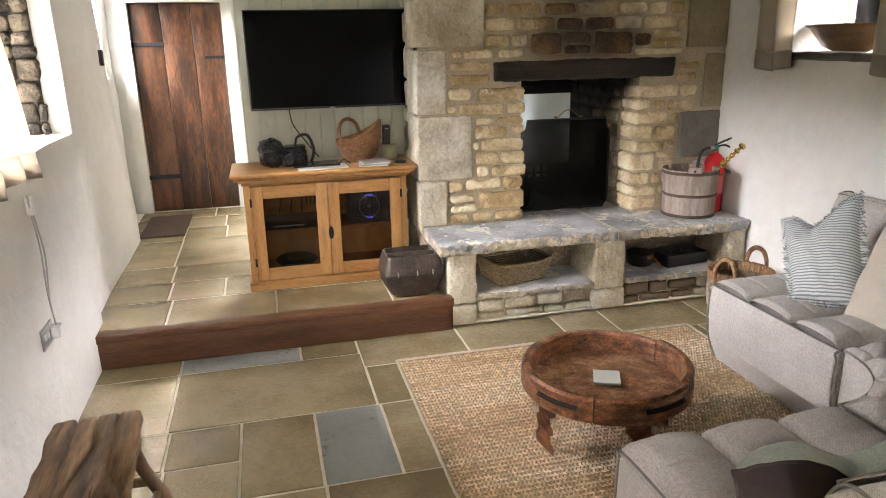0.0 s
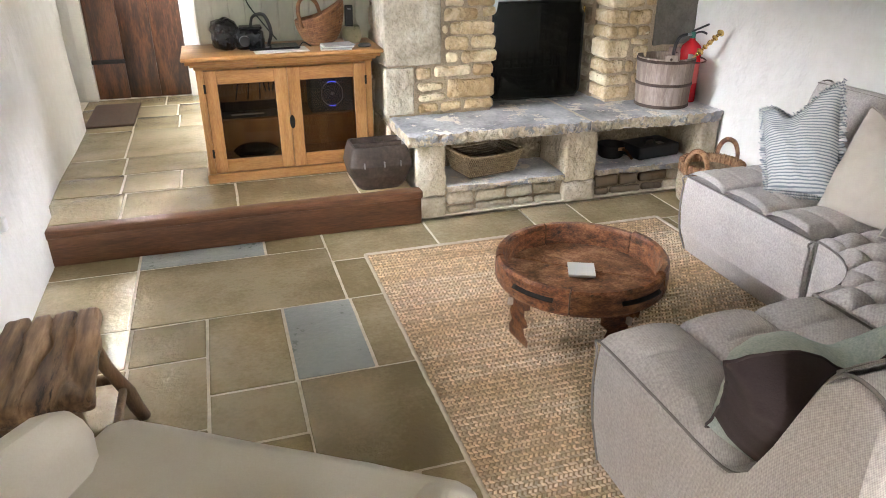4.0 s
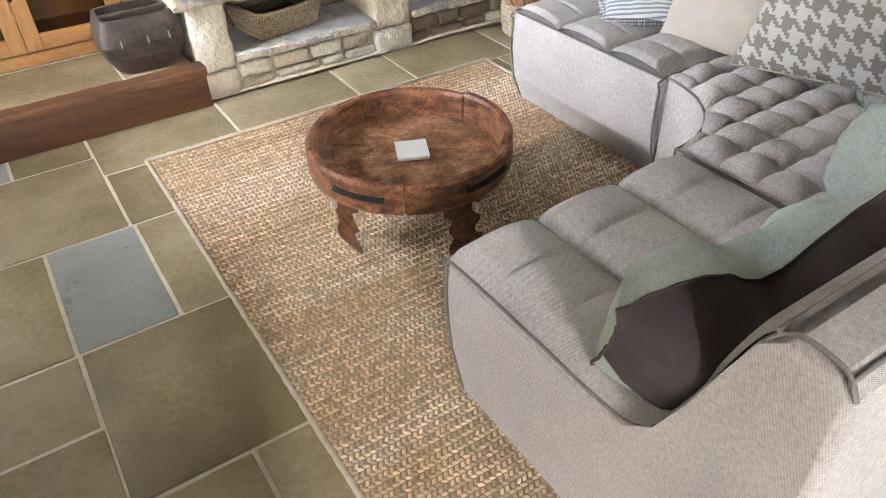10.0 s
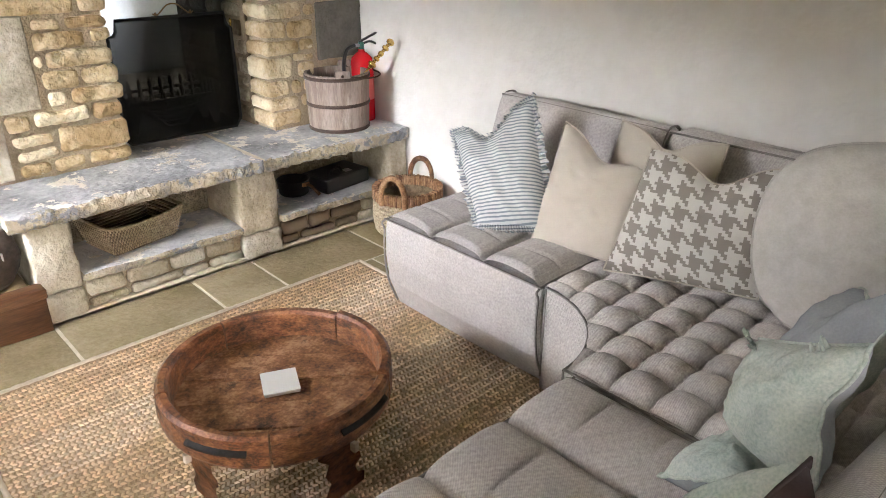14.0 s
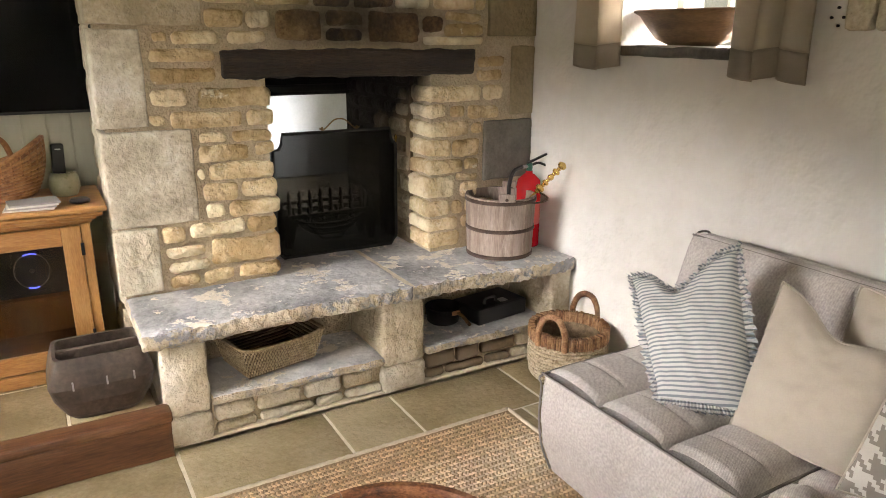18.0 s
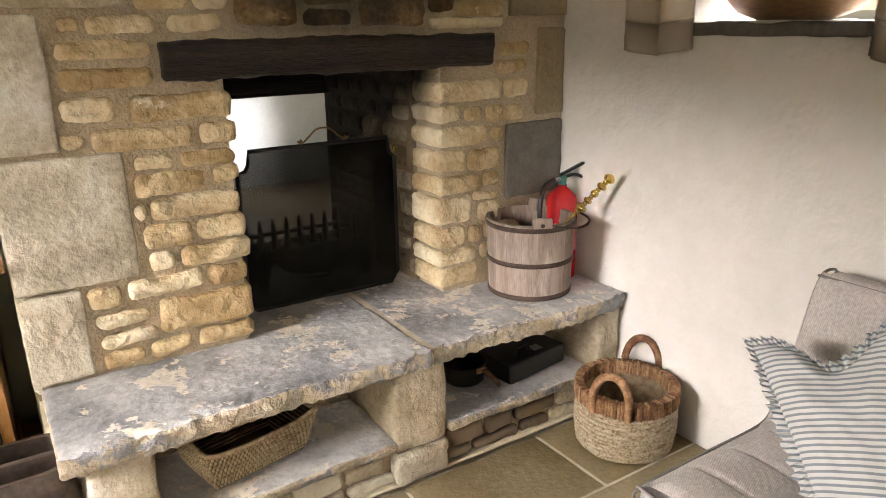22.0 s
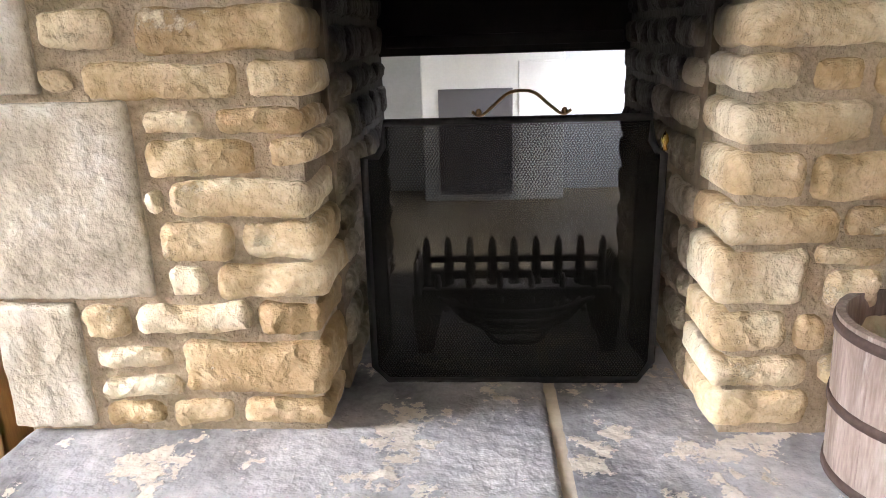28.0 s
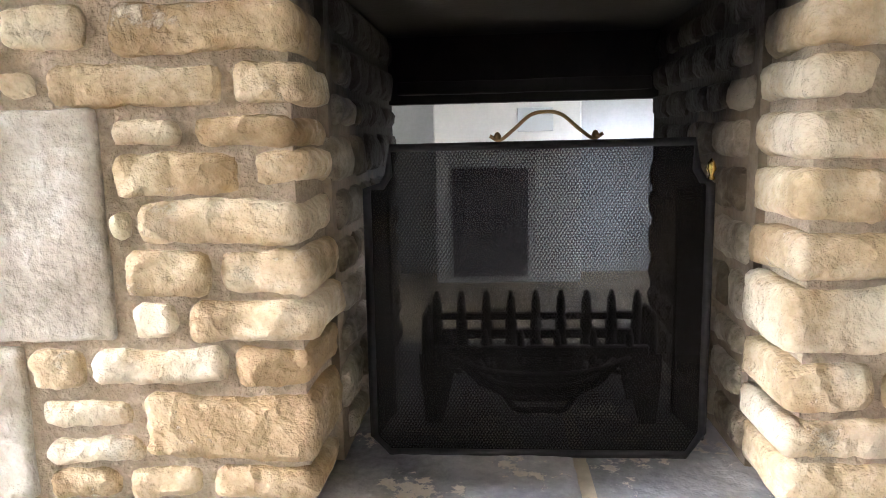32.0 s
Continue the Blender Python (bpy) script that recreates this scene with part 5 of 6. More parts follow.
# ---- things on the hearth ----
HT = 0.498
fscreen = thing("fire_screen", (2.58, 5.06, HT), "black mesh fire screen with a brass lifting handle on the hearth", "fire screen")
outline = [(2.300, 0.500), (2.268, 0.535), (2.272, 1.020), (2.300, 1.024), (2.314, 1.045), (2.318, 1.094), (2.868, 1.094), (2.872, 1.045), (2.884, 1.024), (2.898, 1.018), (2.897, 0.545), (2.868, 0.500)]
part("frame", tube([(x, 5.06, z) for x, z in outline], 0.0085, 6, closed=True), IRON, fscreen)
b = bmesh.new()
b.faces.new([b.verts.new((x, 5.06, z)) for x, z in outline])
bmesh.ops.triangulate(b, faces=b.faces[:])
bmesh.ops.solidify(b, geom=b.faces[:], thickness=0.0008)
part("mesh_panel", b, MESHM, fscreen, "fine black wire mesh")
for s, x0 in ((-1, 2.268), (1, 2.897)):
    wing = bmesh.new()
    pts = [(x0, 5.062, 0.53), (x0 + s * -0.02, 5.20, 0.53), (x0 + s * -0.02, 5.20, 1.0), (x0, 5.062, 1.02)]
    wing.faces.new([wing.verts.new(p) for p in pts])
    bmesh.ops.solidify(wing, geom=wing.faces[:], thickness=0.0008)
    part("side_wing", wing, MESHM, fscreen)
    part("wing_frame", tube(pts, 0.005, 6, closed=True), IRON, fscreen)
part("handle", tube(curve_pts([(2.502, 5.06, 1.112), (2.520, 5.06, 1.104), (2.545, 5.06, 1.122), (2.575, 5.06, 1.147), (2.603, 5.06, 1.153), (2.632, 5.06, 1.147), (2.662, 5.06, 1.122), (2.688, 5.06, 1.104), (2.706, 5.06, 1.112)], 8), 0.0035, 8), BRONZE, fscreen, "slim bronze handle")
for x in (2.516, 2.692):
    part("rivet", lathe([(0, 0), (0.006, 0.002), (0.007, 0.008), (0.004, 0.014), (0, 0.016)], (x, 5.06, 1.103), 10), BRONZE, fscreen)
part("knob", lathe([(0, 0), (0.007, 0.004), (0.004, 0.012), (0.009, 0.022), (0.006, 0.034), (0, 0.042)], (2.898, 5.058, 1.022), 12), BRASS, fscreen, "small brass finial")

grate = thing("fire_basket", (2.58, 5.30, HT), "black iron fire basket with upright spikes behind the screen", "fire grate")
for y, x0, x1, z in ((5.22, 2.37, 2.83, 0.645), (5.36, 2.37, 2.83, 0.645)):
    part("rail", block(x0, x1, y - 0.009, y + 0.009, z, z + 0.024, 0.003), IRON, grate)
part("upper_rail", block(2.36, 2.84, 5.352, 5.368, 0.69, 0.708, 0.003), IRON, grate)
for i in range(9):
    x = 2.372 + i * 0.0575
    part("spike", lathe([(0.015, 0), (0.014, 0.05), (0.0095, 0.11), (0.005, 0.128), (0, 0.13)], (x, 5.36, 0.630), 8), IRON, grate)
for i in range(6):
    x = 2.41 + i * 0.076
    part("front_bar", lathe([(0.009, 0), (0.008, 0.06), (0.004, 0.076), (0, 0.078)], (x, 5.22, 0.628), 8), IRON, grate)
for x in (2.355, 2.845):
    for i in range(3):
        part("side_spike", lathe([(0.010, 0), (0.008, 0.085), (0, 0.1)], (x, 5.25 + 0.04 * i, 0.64), 8), IRON, grate)
    s = 1 if x < 2.6 else -1
    for y in (5.22, 5.36):
        b = bmesh.new()
        prof = [(0, 0), (0.035, 0), (0.048, 0.05), (0.062, 0.11), (0.085, 0.15), (-0.012, 0.155), (-0.008, 0.08)]
        b.faces.new([b.verts.new((x + s * u, y - 0.010, HT + w)) for u, w in prof])
        bmesh.ops.solidify(b, geom=b.faces[:], thickness=0.02)
        part("leg", b, IRON, grate)
for i in range(4):
    z = 0.63 - 0.026 * i
    c = 0.19 - 0.03 * i
    part("belly_bar", tube(curve_pts([(2.60 - c, 5.215, 0.645 - 0.004 * i), (2.60 - 0.6 * c, 5.20, z - 0.01), (2.60, 5.195, z - 0.018), (2.60 + 0.6 * c, 5.20, z - 0.01), (2.60 + c, 5.215, 0.645 - 0.004 * i)], 6), 0.007, 6), IRON, grate)
b = bmesh.new()
b.faces.new([b.verts.new((2.60 + u, 5.23, w)) for u, w in ((-0.20, 0.65), (0.20, 0.65), (0.13, 0.575), (0.07, 0.548), (-0.07, 0.548), (-0.13, 0.575))])
bmesh.ops.solidify(b, geom=b.faces[:], thickness=0.012)
part("fire_plate", b, IRON, grate)
for i in range(5):
    part("grid_bar", block(2.42 + i * 0.085, 2.434 + i * 0.085, 5.23, 5.36, 0.60, 0.612, 0.002), IRON, grate)

bucket = thing("wooden_bucket", (3.29, 4.665, HT), "weathered wooden bucket with iron hoops on the hearth slab", "bucket")
BX, BY, BZ, BH = 3.292, 4.690, 0.492, 0.300
for k in range(18):
    b = bmesh.new()
    a0, a1 = 2 * math.pi * (k + 0.006) / 18, 2 * math.pi * (k + 0.994) / 18
    vs = [[b.verts.new((r * math.cos(a), r * math.sin(a), z)) for r, z in ((0.162, 0), (0.174, BH), (0.159, BH), (0.147, 0))] for a in (a0, (a0 + a1) / 2, a1)]
    for p, q in zip(vs, vs[1:]):
        for j in range(4):
            b.faces.new((p[j], p[(j + 1) % 4], q[(j + 1) % 4], q[j]))
    b.faces.new(vs[0])
    b.faces.new(vs[-1][::-1])
    piece("stave", b, BUCKET, (BX, BY, BZ), bucket)
for z, r in ((0.004, 0.1635), (0.135, 0.1688), (0.275, 0.1745)):
    part("hoop", lathe([(r - 0.004, z), (r + 0.003, z), (r + 0.002, z + 0.017), (r - 0.004, z + 0.017)], (BX, BY, BZ), 40), HOOP, bucket, "thin rusty hoop")
part("bottom", lathe([(0, 0.01), (0.149, 0.01), (0.150, 0.03), (0, 0.03)], (BX, BY, BZ), 32), BUCKET, bucket)
for a in (-115, 40):
    m = pose(BX, BY, BZ + BH - 0.01, 0, 0, a)
    part("ear", rock(0.016, 0.075, 0.06, (1, 5, 3), 0.008, 0.003, 20, a, m @ pose(0.165, 0, 0.012)), BUCKET, bucket)
    part("rivet", lathe([(0, 0), (0.008, 0), (0.006, 0.008), (0, 0.010)], n=10, m=m @ pose(0.176, 0, 0.014, 0, 90)), HOOP, bucket)
part("bail", tube(curve_pts([(BX - 0.06, BY - 0.15, BZ + 0.30), (BX + 0.06, BY - 0.20, BZ + 0.285), (BX + 0.20, BY - 0.12, BZ + 0.275), (BX + 0.235, BY + 0.0, BZ + 0.28), (BX + 0.12, BY + 0.10, BZ + 0.30)], 8), 0.005, 6), HOOP, bucket, "thin iron swing handle")

ext = thing("fire_extinguisher", (3.475, 4.74, HT), "red fire extinguisher with a black hose standing behind the bucket", "fire extinguisher")
EX, EY = 3.497, 4.737
part("cylinder", lathe([(0, 0), (0.062, 0), (0.064, 0.01), (0.064, 0.31), (0.056, 0.345), (0.03, 0.37), (0.018, 0.378), (0.018, 0.39), (0, 0.39)], (EX, EY, 0.490), 28), RED, ext)
part("label", lathe([(0.0645, 0.12), (0.0645, 0.24)], (EX, EY, 0.490), 28), PAPERRED, ext, "faded printed label")
part("valve", lathe([(0.016, 0.385), (0.017, 0.42), (0.012, 0.43), (0, 0.43)], (EX, EY, 0.490), 14), GREENV, ext, "green and silver valve")
part("lever", block(-0.012, 0.105, -0.010, 0.010, 0, 0.010, 0.003, m=pose(EX, EY, 0.918, 0, -24, -18)), BLACK, ext)
part("carry_handle", tube(curve_pts([(EX, EY, 0.905), (EX + 0.05, EY - 0.015, 0.918), (EX + 0.105, EY - 0.03, 0.893)], 6), 0.007, 6), BLACK, ext)
part("hose_ferrule", tube([(EX - 0.012, EY, 0.902), (EX - 0.055, EY - 0.006, 0.905)], 0.009, 8), STEEL, ext)
part("hose", tube(curve_pts([(EX - 0.05, EY - 0.006, 0.905), (EX - 0.11, EY - 0.02, 0.890), (EX - 0.145, EY - 0.035, 0.835), (EX - 0.15, EY - 0.04, 0.75), (EX - 0.13, EY - 0.03, 0.62)], 8), 0.0105, 8), BLACK, ext)

tongs = thing("brass_poker", (3.36, 4.64, 0.80), "turned brass fire poker leaning out of the wooden bucket", "poker")
p0, p1 = Vector((3.24, 4.74, 0.53)), Vector((3.535, 4.455, 0.995))
ax = (p1 - p0)
m = Matrix.Translation(p0) @ ax.to_track_quat("Z", "Y").to_matrix().to_4x4()
L = ax.length
part("shaft", lathe([(0, 0), (0.006, 0), (0.006, L * 0.62), (0, L * 0.62)], n=8, m=m), BRASS, tongs)
prof = [(0.006, L * 0.60)]
for k, (rr_, ln) in enumerate(((0.010, 0.012), (0.018, 0.030), (0.008, 0.012), (0.013, 0.022), (0.008, 0.010), (0.012, 0.03), (0.008, 0.01), (0.015, 0.026), (0.009, 0.01), (0.017, 0.034))):
    z0 = prof[-1][1]
    prof += [(rr_ * 1.1, z0 + ln * 0.2), (rr_ * 1.35, z0 + ln * 0.5), (rr_ * 1.1, z0 + ln * 0.8), (0.007, z0 + ln)]
prof.append((0, prof[-1][1] + 0.002))
part("turned_handle", lathe(prof, n=14, m=m), BRASS, tongs)

# ---- log basket on the floor ----
log = thing("log_basket", (3.34, 4.24, 0.0), "round seagrass basket with a brown woven rim and two handles", "basket")
LX, LY = 3.386, 4.232
for k in range(11):
    z = 0.012 + k * 0.0165
    r = 0.170 + 0.010 * math.sin(k / 10 * 2.6)
    part("rope_coil", tube([(LX + r * math.cos(a), LY + r * math.sin(a), z + 0.002 * math.sin(5 * a + k)) for a in [2 * math.pi * j / 36 for j in range(36)]], 0.0098, 6, closed=True), SEAGRASS, log)
# the inner shade of the basket is put into the lining's darker colour
part("lining", lathe([(0.162, 0.01), (0.168, 0.19), (0.160, 0.196), (0.156, 0.19), (0.150, 0.02), (0, 0.02)], (LX, LY, 0), 32), TRAYG, log, "woven inside, coloured darker for its shade")
for k in range(104):
    a = 2 * math.pi * k / 104
    c, s = math.cos(a), math.sin(a)
    b = rock(0.034, 0.0108, 0.060 + 0.004 * math.sin(k * 2.3), (2, 1, 3), 0.005, 0.0012, 40, k)
    piece("rim_wrap", b, HYACINTH, (LX + 0.173 * c, LY + 0.173 * s, 0.214 + 0.002 * math.sin(k * 1.7)), log, rz=math.degrees(a))
for a in (205, 25):
    m = pose(LX, LY, 0.235, 0, 0, a)
    pts = [m @ Vector(p) for p in curve_pts([(0.180, -0.066, -0.05), (0.182, -0.064, 0.03), (0.182, -0.038, 0.088), (0.182, 0.0, 0.106), (0.182, 0.038, 0.088), (0.182, 0.064, 0.03), (0.180, 0.066, -0.05)], 12)]
    part("handle", tube(pts, [0.0128 + 0.0030 * (k % 2) for k in range(len(pts))], 9), HYACINTH, log, "rope-wrapped loop handle")

# ---- things in the niches ----
tray = thing("seagrass_tray", (2.08, 4.66, 0.182), "rectangular flared seagrass tray basket in the stone niche", "basket")
mt = pose(2.085, 4.655, 0.184, 0, 0, 12)


def tray_at(u, f, out=0.0):
    """A place on the flared side; u runs round it from 0 to 4, one for each side; f: height from 0 to 1."""
    hx, hy = 0.150 + 0.038 * f + out, 0.100 + 0.032 * f + out
    side, k = int(u) % 4, u - int(u)
    x, y = ((-hx + 2 * hx * k, -hy), (hx, -hy + 2 * hy * k), (hx - 2 * hx * k, hy), (-hx, hy - 2 * hy * k))[side]
    return mt @ Vector((x, y, 0.010 + 0.116 * f + 0.020 * f * abs(x / hx) ** 4))


for k in range(10):
    f = k / 9
    ring = [tray_at(q / 14, f) for q in range(56)]
    part("weave_strand", tube(ring, 0.0062 if k < 9 else 0.0085, 6, closed=True), TRAYG if k < 9 else TRAYL, tray)
for k in range(9):
    b = bmesh.new()
    for side, count in enumerate((26, 18, 26, 18)):
        for c in range(count):
            u0 = side + (c + 0.28 + 0.44 * (k % 2)) / count
            pts = [tray_at(min(u0 + d / count, side + 0.999), (k + h) / 9, 0.0055 + bow) for d, h, bow in ((-0.12, 0.02, -0.002), (0.0, 0.5, 0.003), (0.12, 0.98, -0.002))]
            one = tube(pts, [0.0036, 0.0046, 0.0036], 5)
            me = bpy.data.meshes.new("strand")
            one.to_mesh(me)
            one.free()
            b.from_mesh(me)
            bpy.data.meshes.remove(me)
    part("twined_band", b, TRAYL, tray, "pale twined seagrass", smooth=True)
part("floor", block(-0.15, 0.15, -0.10, 0.10, 0.0, 0.008, m=mt), TRAYG, tray)
pan = thing("iron_saucepan", (2.962, 4.68, 0.182), "small dark brown iron saucepan with a pale-ended handle in the niche", "pan")
part("pan", lathe([(0, 0.002), (0.070, 0.002), (0.078, 0.010), (0.086, 0.078), (0.089, 0.083), (0.085, 0.085), (0.081, 0.080), (0.073, 0.014), (0, 0.010)], (2.962, 4.68, 0.182), 32), IRON, pan)
part("handle", tube(curve_pts([(2.985, 4.602, 0.250), (3.002, 4.575, 0.245), (3.020, 4.545, 0.215), (3.027, 4.530, 0.200)], 5), 0.0085, 8), HYACINTH, pan, "brown iron handle")
part("rivet_plate", block(2.962, 3.008, 4.588, 4.598, 0.240, 0.262, 0.004), COPPER, pan, "pale worn plate where the handle joins")
toolbox = thing("tool_case", (3.22, 4.62, 0.182), "flat black plastic tool case with a white label in the niche", "case")
part("case", block(3.06, 3.38, 4.55, 4.76, 0.184, 0.265, 0.010, 2, m=pose(3.22, 4.65, 0, 0, 0, 8) @ pose(-3.22, -4.65, 0)), BLACK, toolbox)
part("grip", tube(curve_pts([(3.15, 4.60, 0.265), (3.16, 4.60, 0.292), (3.21, 4.605, 0.294), (3.23, 4.61, 0.265)], 5), 0.008, 6), BLACK, toolbox)
part("label", block(3.24, 3.285, 4.585, 4.63, 0.2655, 0.267), PAPER, toolbox, "small white label")

# ---- modular sofa ----
def puff(u, v, nu=3, nv=3):
    """The quilted rise of a seat: deep seams along the depth, fine ones across."""
    a = abs(math.sin(math.pi * nu * u))
    c = abs(math.sin(math.pi * nv * v))
    return (0.050 * a ** 0.40 - 0.016 * (1 - c) ** 8 * a - 0.016 * (1 - a) ** 9) * min(1, 6 * min(u, 1 - u, v + 0.02) ** 0.7) + 0.003 * noise.noise(Vector((u * 7, v * 7, 1)))


SIDE = [(0.070, 0.022), (0.018, 0.14), (0.0, 0.26), (0.004, 0.37), (0.014, 0.415), (0.30, 0.420), (0.50, 0.418), (0.59, 0.432), (0.65, 0.49), (0.695, 0.60), (0.735, 0.72), (0.765, 0.80), (0.80, 0.83), (0.86, 0.825), (0.885, 0.79),
        (0.895, 0.50), (0.885, 0.20), (0.86, 0.022)]


def sofa_unit(x, y, rz, w, label, scale_d=1.0):
    m = pose(x, y, 0, 0, 0, rz)
    th = thing("sofa_unit", (x, y, 0), label, "sofa", "sofa units")
    b = bmesh.new()
    cx, cz = 0.45, 0.32
    rings = []
    for lx, ins in ((0.0, 0.018), (0.006, 0.008), (0.02, 0.0), (w / 3, -0.004), (2 * w / 3, -0.004), (w - 0.02, 0.0), (w - 0.006, 0.008), (w, 0.018)):
        ring = []
        for d, z in SIDE:
            dv = Vector((cx - d, cz - z)).normalized() * ins
            ring.append(b.verts.new(m @ Vector((lx, (d + dv.x) * scale_d, z + dv.y))))
        rings.append(ring)
    n = len(SIDE)
    for p, q in zip(rings, rings[1:]):
        for k in range(n):
            b.faces.new((p[k], p[(k + 1) % n], q[(k + 1) % n], q[k]))
    for ring in (rings[0][::-1], rings[-1]):
        f = b.faces.new(ring)
        f.smooth = False
    part("body", b, SOFA, th)
    seat = grid_sheet(0.006, w - 0.006, 0.014, 0.60, 0.008, lambda u, v: m @ Vector((u, v * scale_d, 0.418 + puff(u / w, v / 0.66, 3, 4) * (1 - 0.6 * max(0, (v - 0.48) / 0.12) ** 2) + 0.016 * max(0, (v - 0.50) / 0.10) ** 2)))
    part("seat", seat, SOFA, th, "quilted seat with deep stitched channels")
    bp = curve_pts([(0.545, 0.424, 0), (0.60, 0.440, 0), (0.655, 0.500, 0), (0.698, 0.605, 0), (0.737, 0.725, 0), (0.764, 0.800, 0), (0.790, 0.834, 0)], 6)

    def lean(u, v):
        k = v * (len(bp) - 1)
        i = min(int(k), len(bp) - 2)
        p = bp[i].lerp(bp[i + 1], k - i)
        swell = (0.004 + 0.022 * math.sin(math.pi * v) ** 0.7) * min(1, 14 * min(u, w - u) / w) ** 0.5
        return m @ Vector((u, (p.x - swell) * scale_d, p.y + 0.35 * swell))

    back = grid_sheet(0.006, w - 0.006, 0.0, 1.0, 0.03, lean)
    part("backrest", back, SOFA, th, "soft padded backrest")
    for lx in (0.006, w - 0.006):
        pts = [m @ Vector((lx, p[0] * scale_d, p[1] + 0.003)) for p in curve_pts([(d, z, 0) for d, z in SIDE[:15]], 4)]
        part("piping", tube(pts, 0.0042, 6), PIPING, th)
    part("piping", tube([m @ Vector((lx, 0.010 * scale_d, 0.420)) for lx in np.linspace(0, w, 14)], 0.0042, 6), PIPING, th)
    part("piping", tube([m @ Vector((lx, 0.775 * scale_d, 0.826)) for lx in np.linspace(0, w, 14)], 0.0042, 6), PIPING, th)
    part("piping", tube([m @ Vector((lx, 0.872 * scale_d, 0.818)) for lx in np.linspace(0, w, 14)], 0.0042, 6), PIPING, th)
    for lx, d in ((0.06, 0.10), (w - 0.06, 0.10), (0.06, 0.80), (w - 0.06, 0.80)):
        part("foot", lathe([(0, 0.012), (0.02, 0.012), (0.02, 0.024), (0, 0.024)], n=10, m=m @ pose(lx, d * scale_d, 0)), BLACK, th)
    return th


sofa_unit(2.42, 2.42, 180, 0.815, "grey linen armless sofa unit with quilted seat and piped edges", 1.02)
sofa_unit(2.735, 3.62, -90, 0.828, "grey linen armless sofa unit with quilted seat against the plastered wall", 0.90)

corner = thing("sofa_unit", (3.0, 2.1, 0), "grey linen corner sofa unit with a diamond-tufted seat and curved front", "sofa", "sofa units")
CXC, CYC, R0 = 2.425, 2.785, 0.335


def fan(u, v):
    """u turns from the east unit to the south one, v runs from the curved front to the backs."""
    th = -u * math.pi / 2
    c, s = math.cos(th), math.sin(th)
    far = min((3.36 - CXC) / max(c, 1e-4), (CYC - 1.72) / max(-s, 1e-4))
    r = R0 + (far - R0) * v
    return CXC + r * c, CYC + r * s


def tuft(u, v):
    """Diamond puffs, buttoned at their corners."""
    x, y = fan(u, v)
    a, c = abs(math.sin(math.pi * x / 0.122)), abs(math.sin(math.pi * y / 0.122))
    return 0.046 * (a * c) ** 0.40 * min(1, 7 * min(u + 0.03, 1.03 - u, v + 0.015) ** 0.8)


b = bmesh.new()
N = 130
vs = [[b.verts.new((*fan(i / N, j / N), 0.418 + tuft(i / N, j / N))) for i in range(N + 1)] for j in range(N + 1)]
for j in range(N):
    for i in range(N):
        b.faces.new((vs[j][i], vs[j][i + 1], vs[j + 1][i + 1], vs[j + 1][i]))
for f in b.faces:
    f.smooth = True
part("seat", b, SOFA, corner, "diamond-tufted corner seat")
b = bmesh.new()
edge = [fan(i / 20, 0.0) for i in range(21)] + [(2.425, 1.50), (3.545, 1.50), (3.545, 2.785)]
lo, hi = [b.verts.new((x, y, 0.022)) for x, y in edge], [b.verts.new((x, y, 0.417)) for x, y in edge]
for k in range(len(edge)):
    j = (k + 1) % len(edge)
    f = b.faces.new((lo[k], lo[j], hi[j], hi[k]))
    f.smooth = k < 20
b.faces.new(hi)
b.faces.new(lo[::-1])
part("body", b, SOFA, corner)
part("piping", tube([(*fan(i / 30, 0.0), 0.421) for i in range(31)], 0.0042, 6), PIPING, corner)
part("piping", tube([(*fan(0.0, j / 10), 0.423) for j in range(11)], 0.0042, 6), PIPING, corner)
part("piping", tube([(*fan(1.0, j / 10), 0.423) for j in range(11)], 0.0042, 6), PIPING, corner)
for pt in ((2.425, 2.45), (2.76, 2.785)):
    part("piping", tube([(*pt, 0.07), (*pt, 0.42)], 0.0042, 6), PIPING, corner)
for nm, x0, x1, y0, y1 in (("backrest", 3.34, 3.545, 1.50, 2.78), ("backrest", 2.428, 3.34, 1.50, 1.72)):
    bb = rock(x1 - x0, y1 - y0, 0.43, (8, 8, 8), 0.04, 0.004, 5, x0, chips=0.0)
    for v in bb.verts:
        t = (v.co.z + 0.215) / 0.43
        if x0 > 3:
            v.co.x += 0.05 * t if v.co.x < 0 else 0
        else:
            v.co.y -= 0.06 * t if v.co.y > 0 else 0
    bmesh.ops.transform(bb, matrix=pose((x0 + x1) / 2, (y0 + y1) / 2, 0.405 + 0.215), verts=bb.verts)
    part(nm, bb, SOFA, corner, "", True)
part("piping", tube([(3.405, 1.72, 0.832), (3.405, 2.77, 0.832)], 0.0042, 6), PIPING, corner)
part("piping", tube([(2.43, 1.652, 0.832), (3.40, 1.652, 0.832)], 0.0042, 6), PIPING, corner)


# ---- cushions ----
def on_seat(x, y, z, rz, lean, roll=0.0):
    return pose(x, y, z, 0, 0, rz) @ pose(0, 0, 0, -lean, 0, 0) @ pose(0, 0, 0, 0, roll, 0)


def placed(x, y, z, right, up):
    """A cushion's frame: its middle, its width's direction and the way its top points."""
    r = Vector(right).normalized()
    u = Vector(up)
    u = (u - r * u.dot(r)).normalized()
    f = u.cross(r)
    return Matrix(((r.x, f.x, u.x, x), (r.y, f.y, u.y, y), (r.z, f.z, u.z, z), (0, 0, 0, 1)))


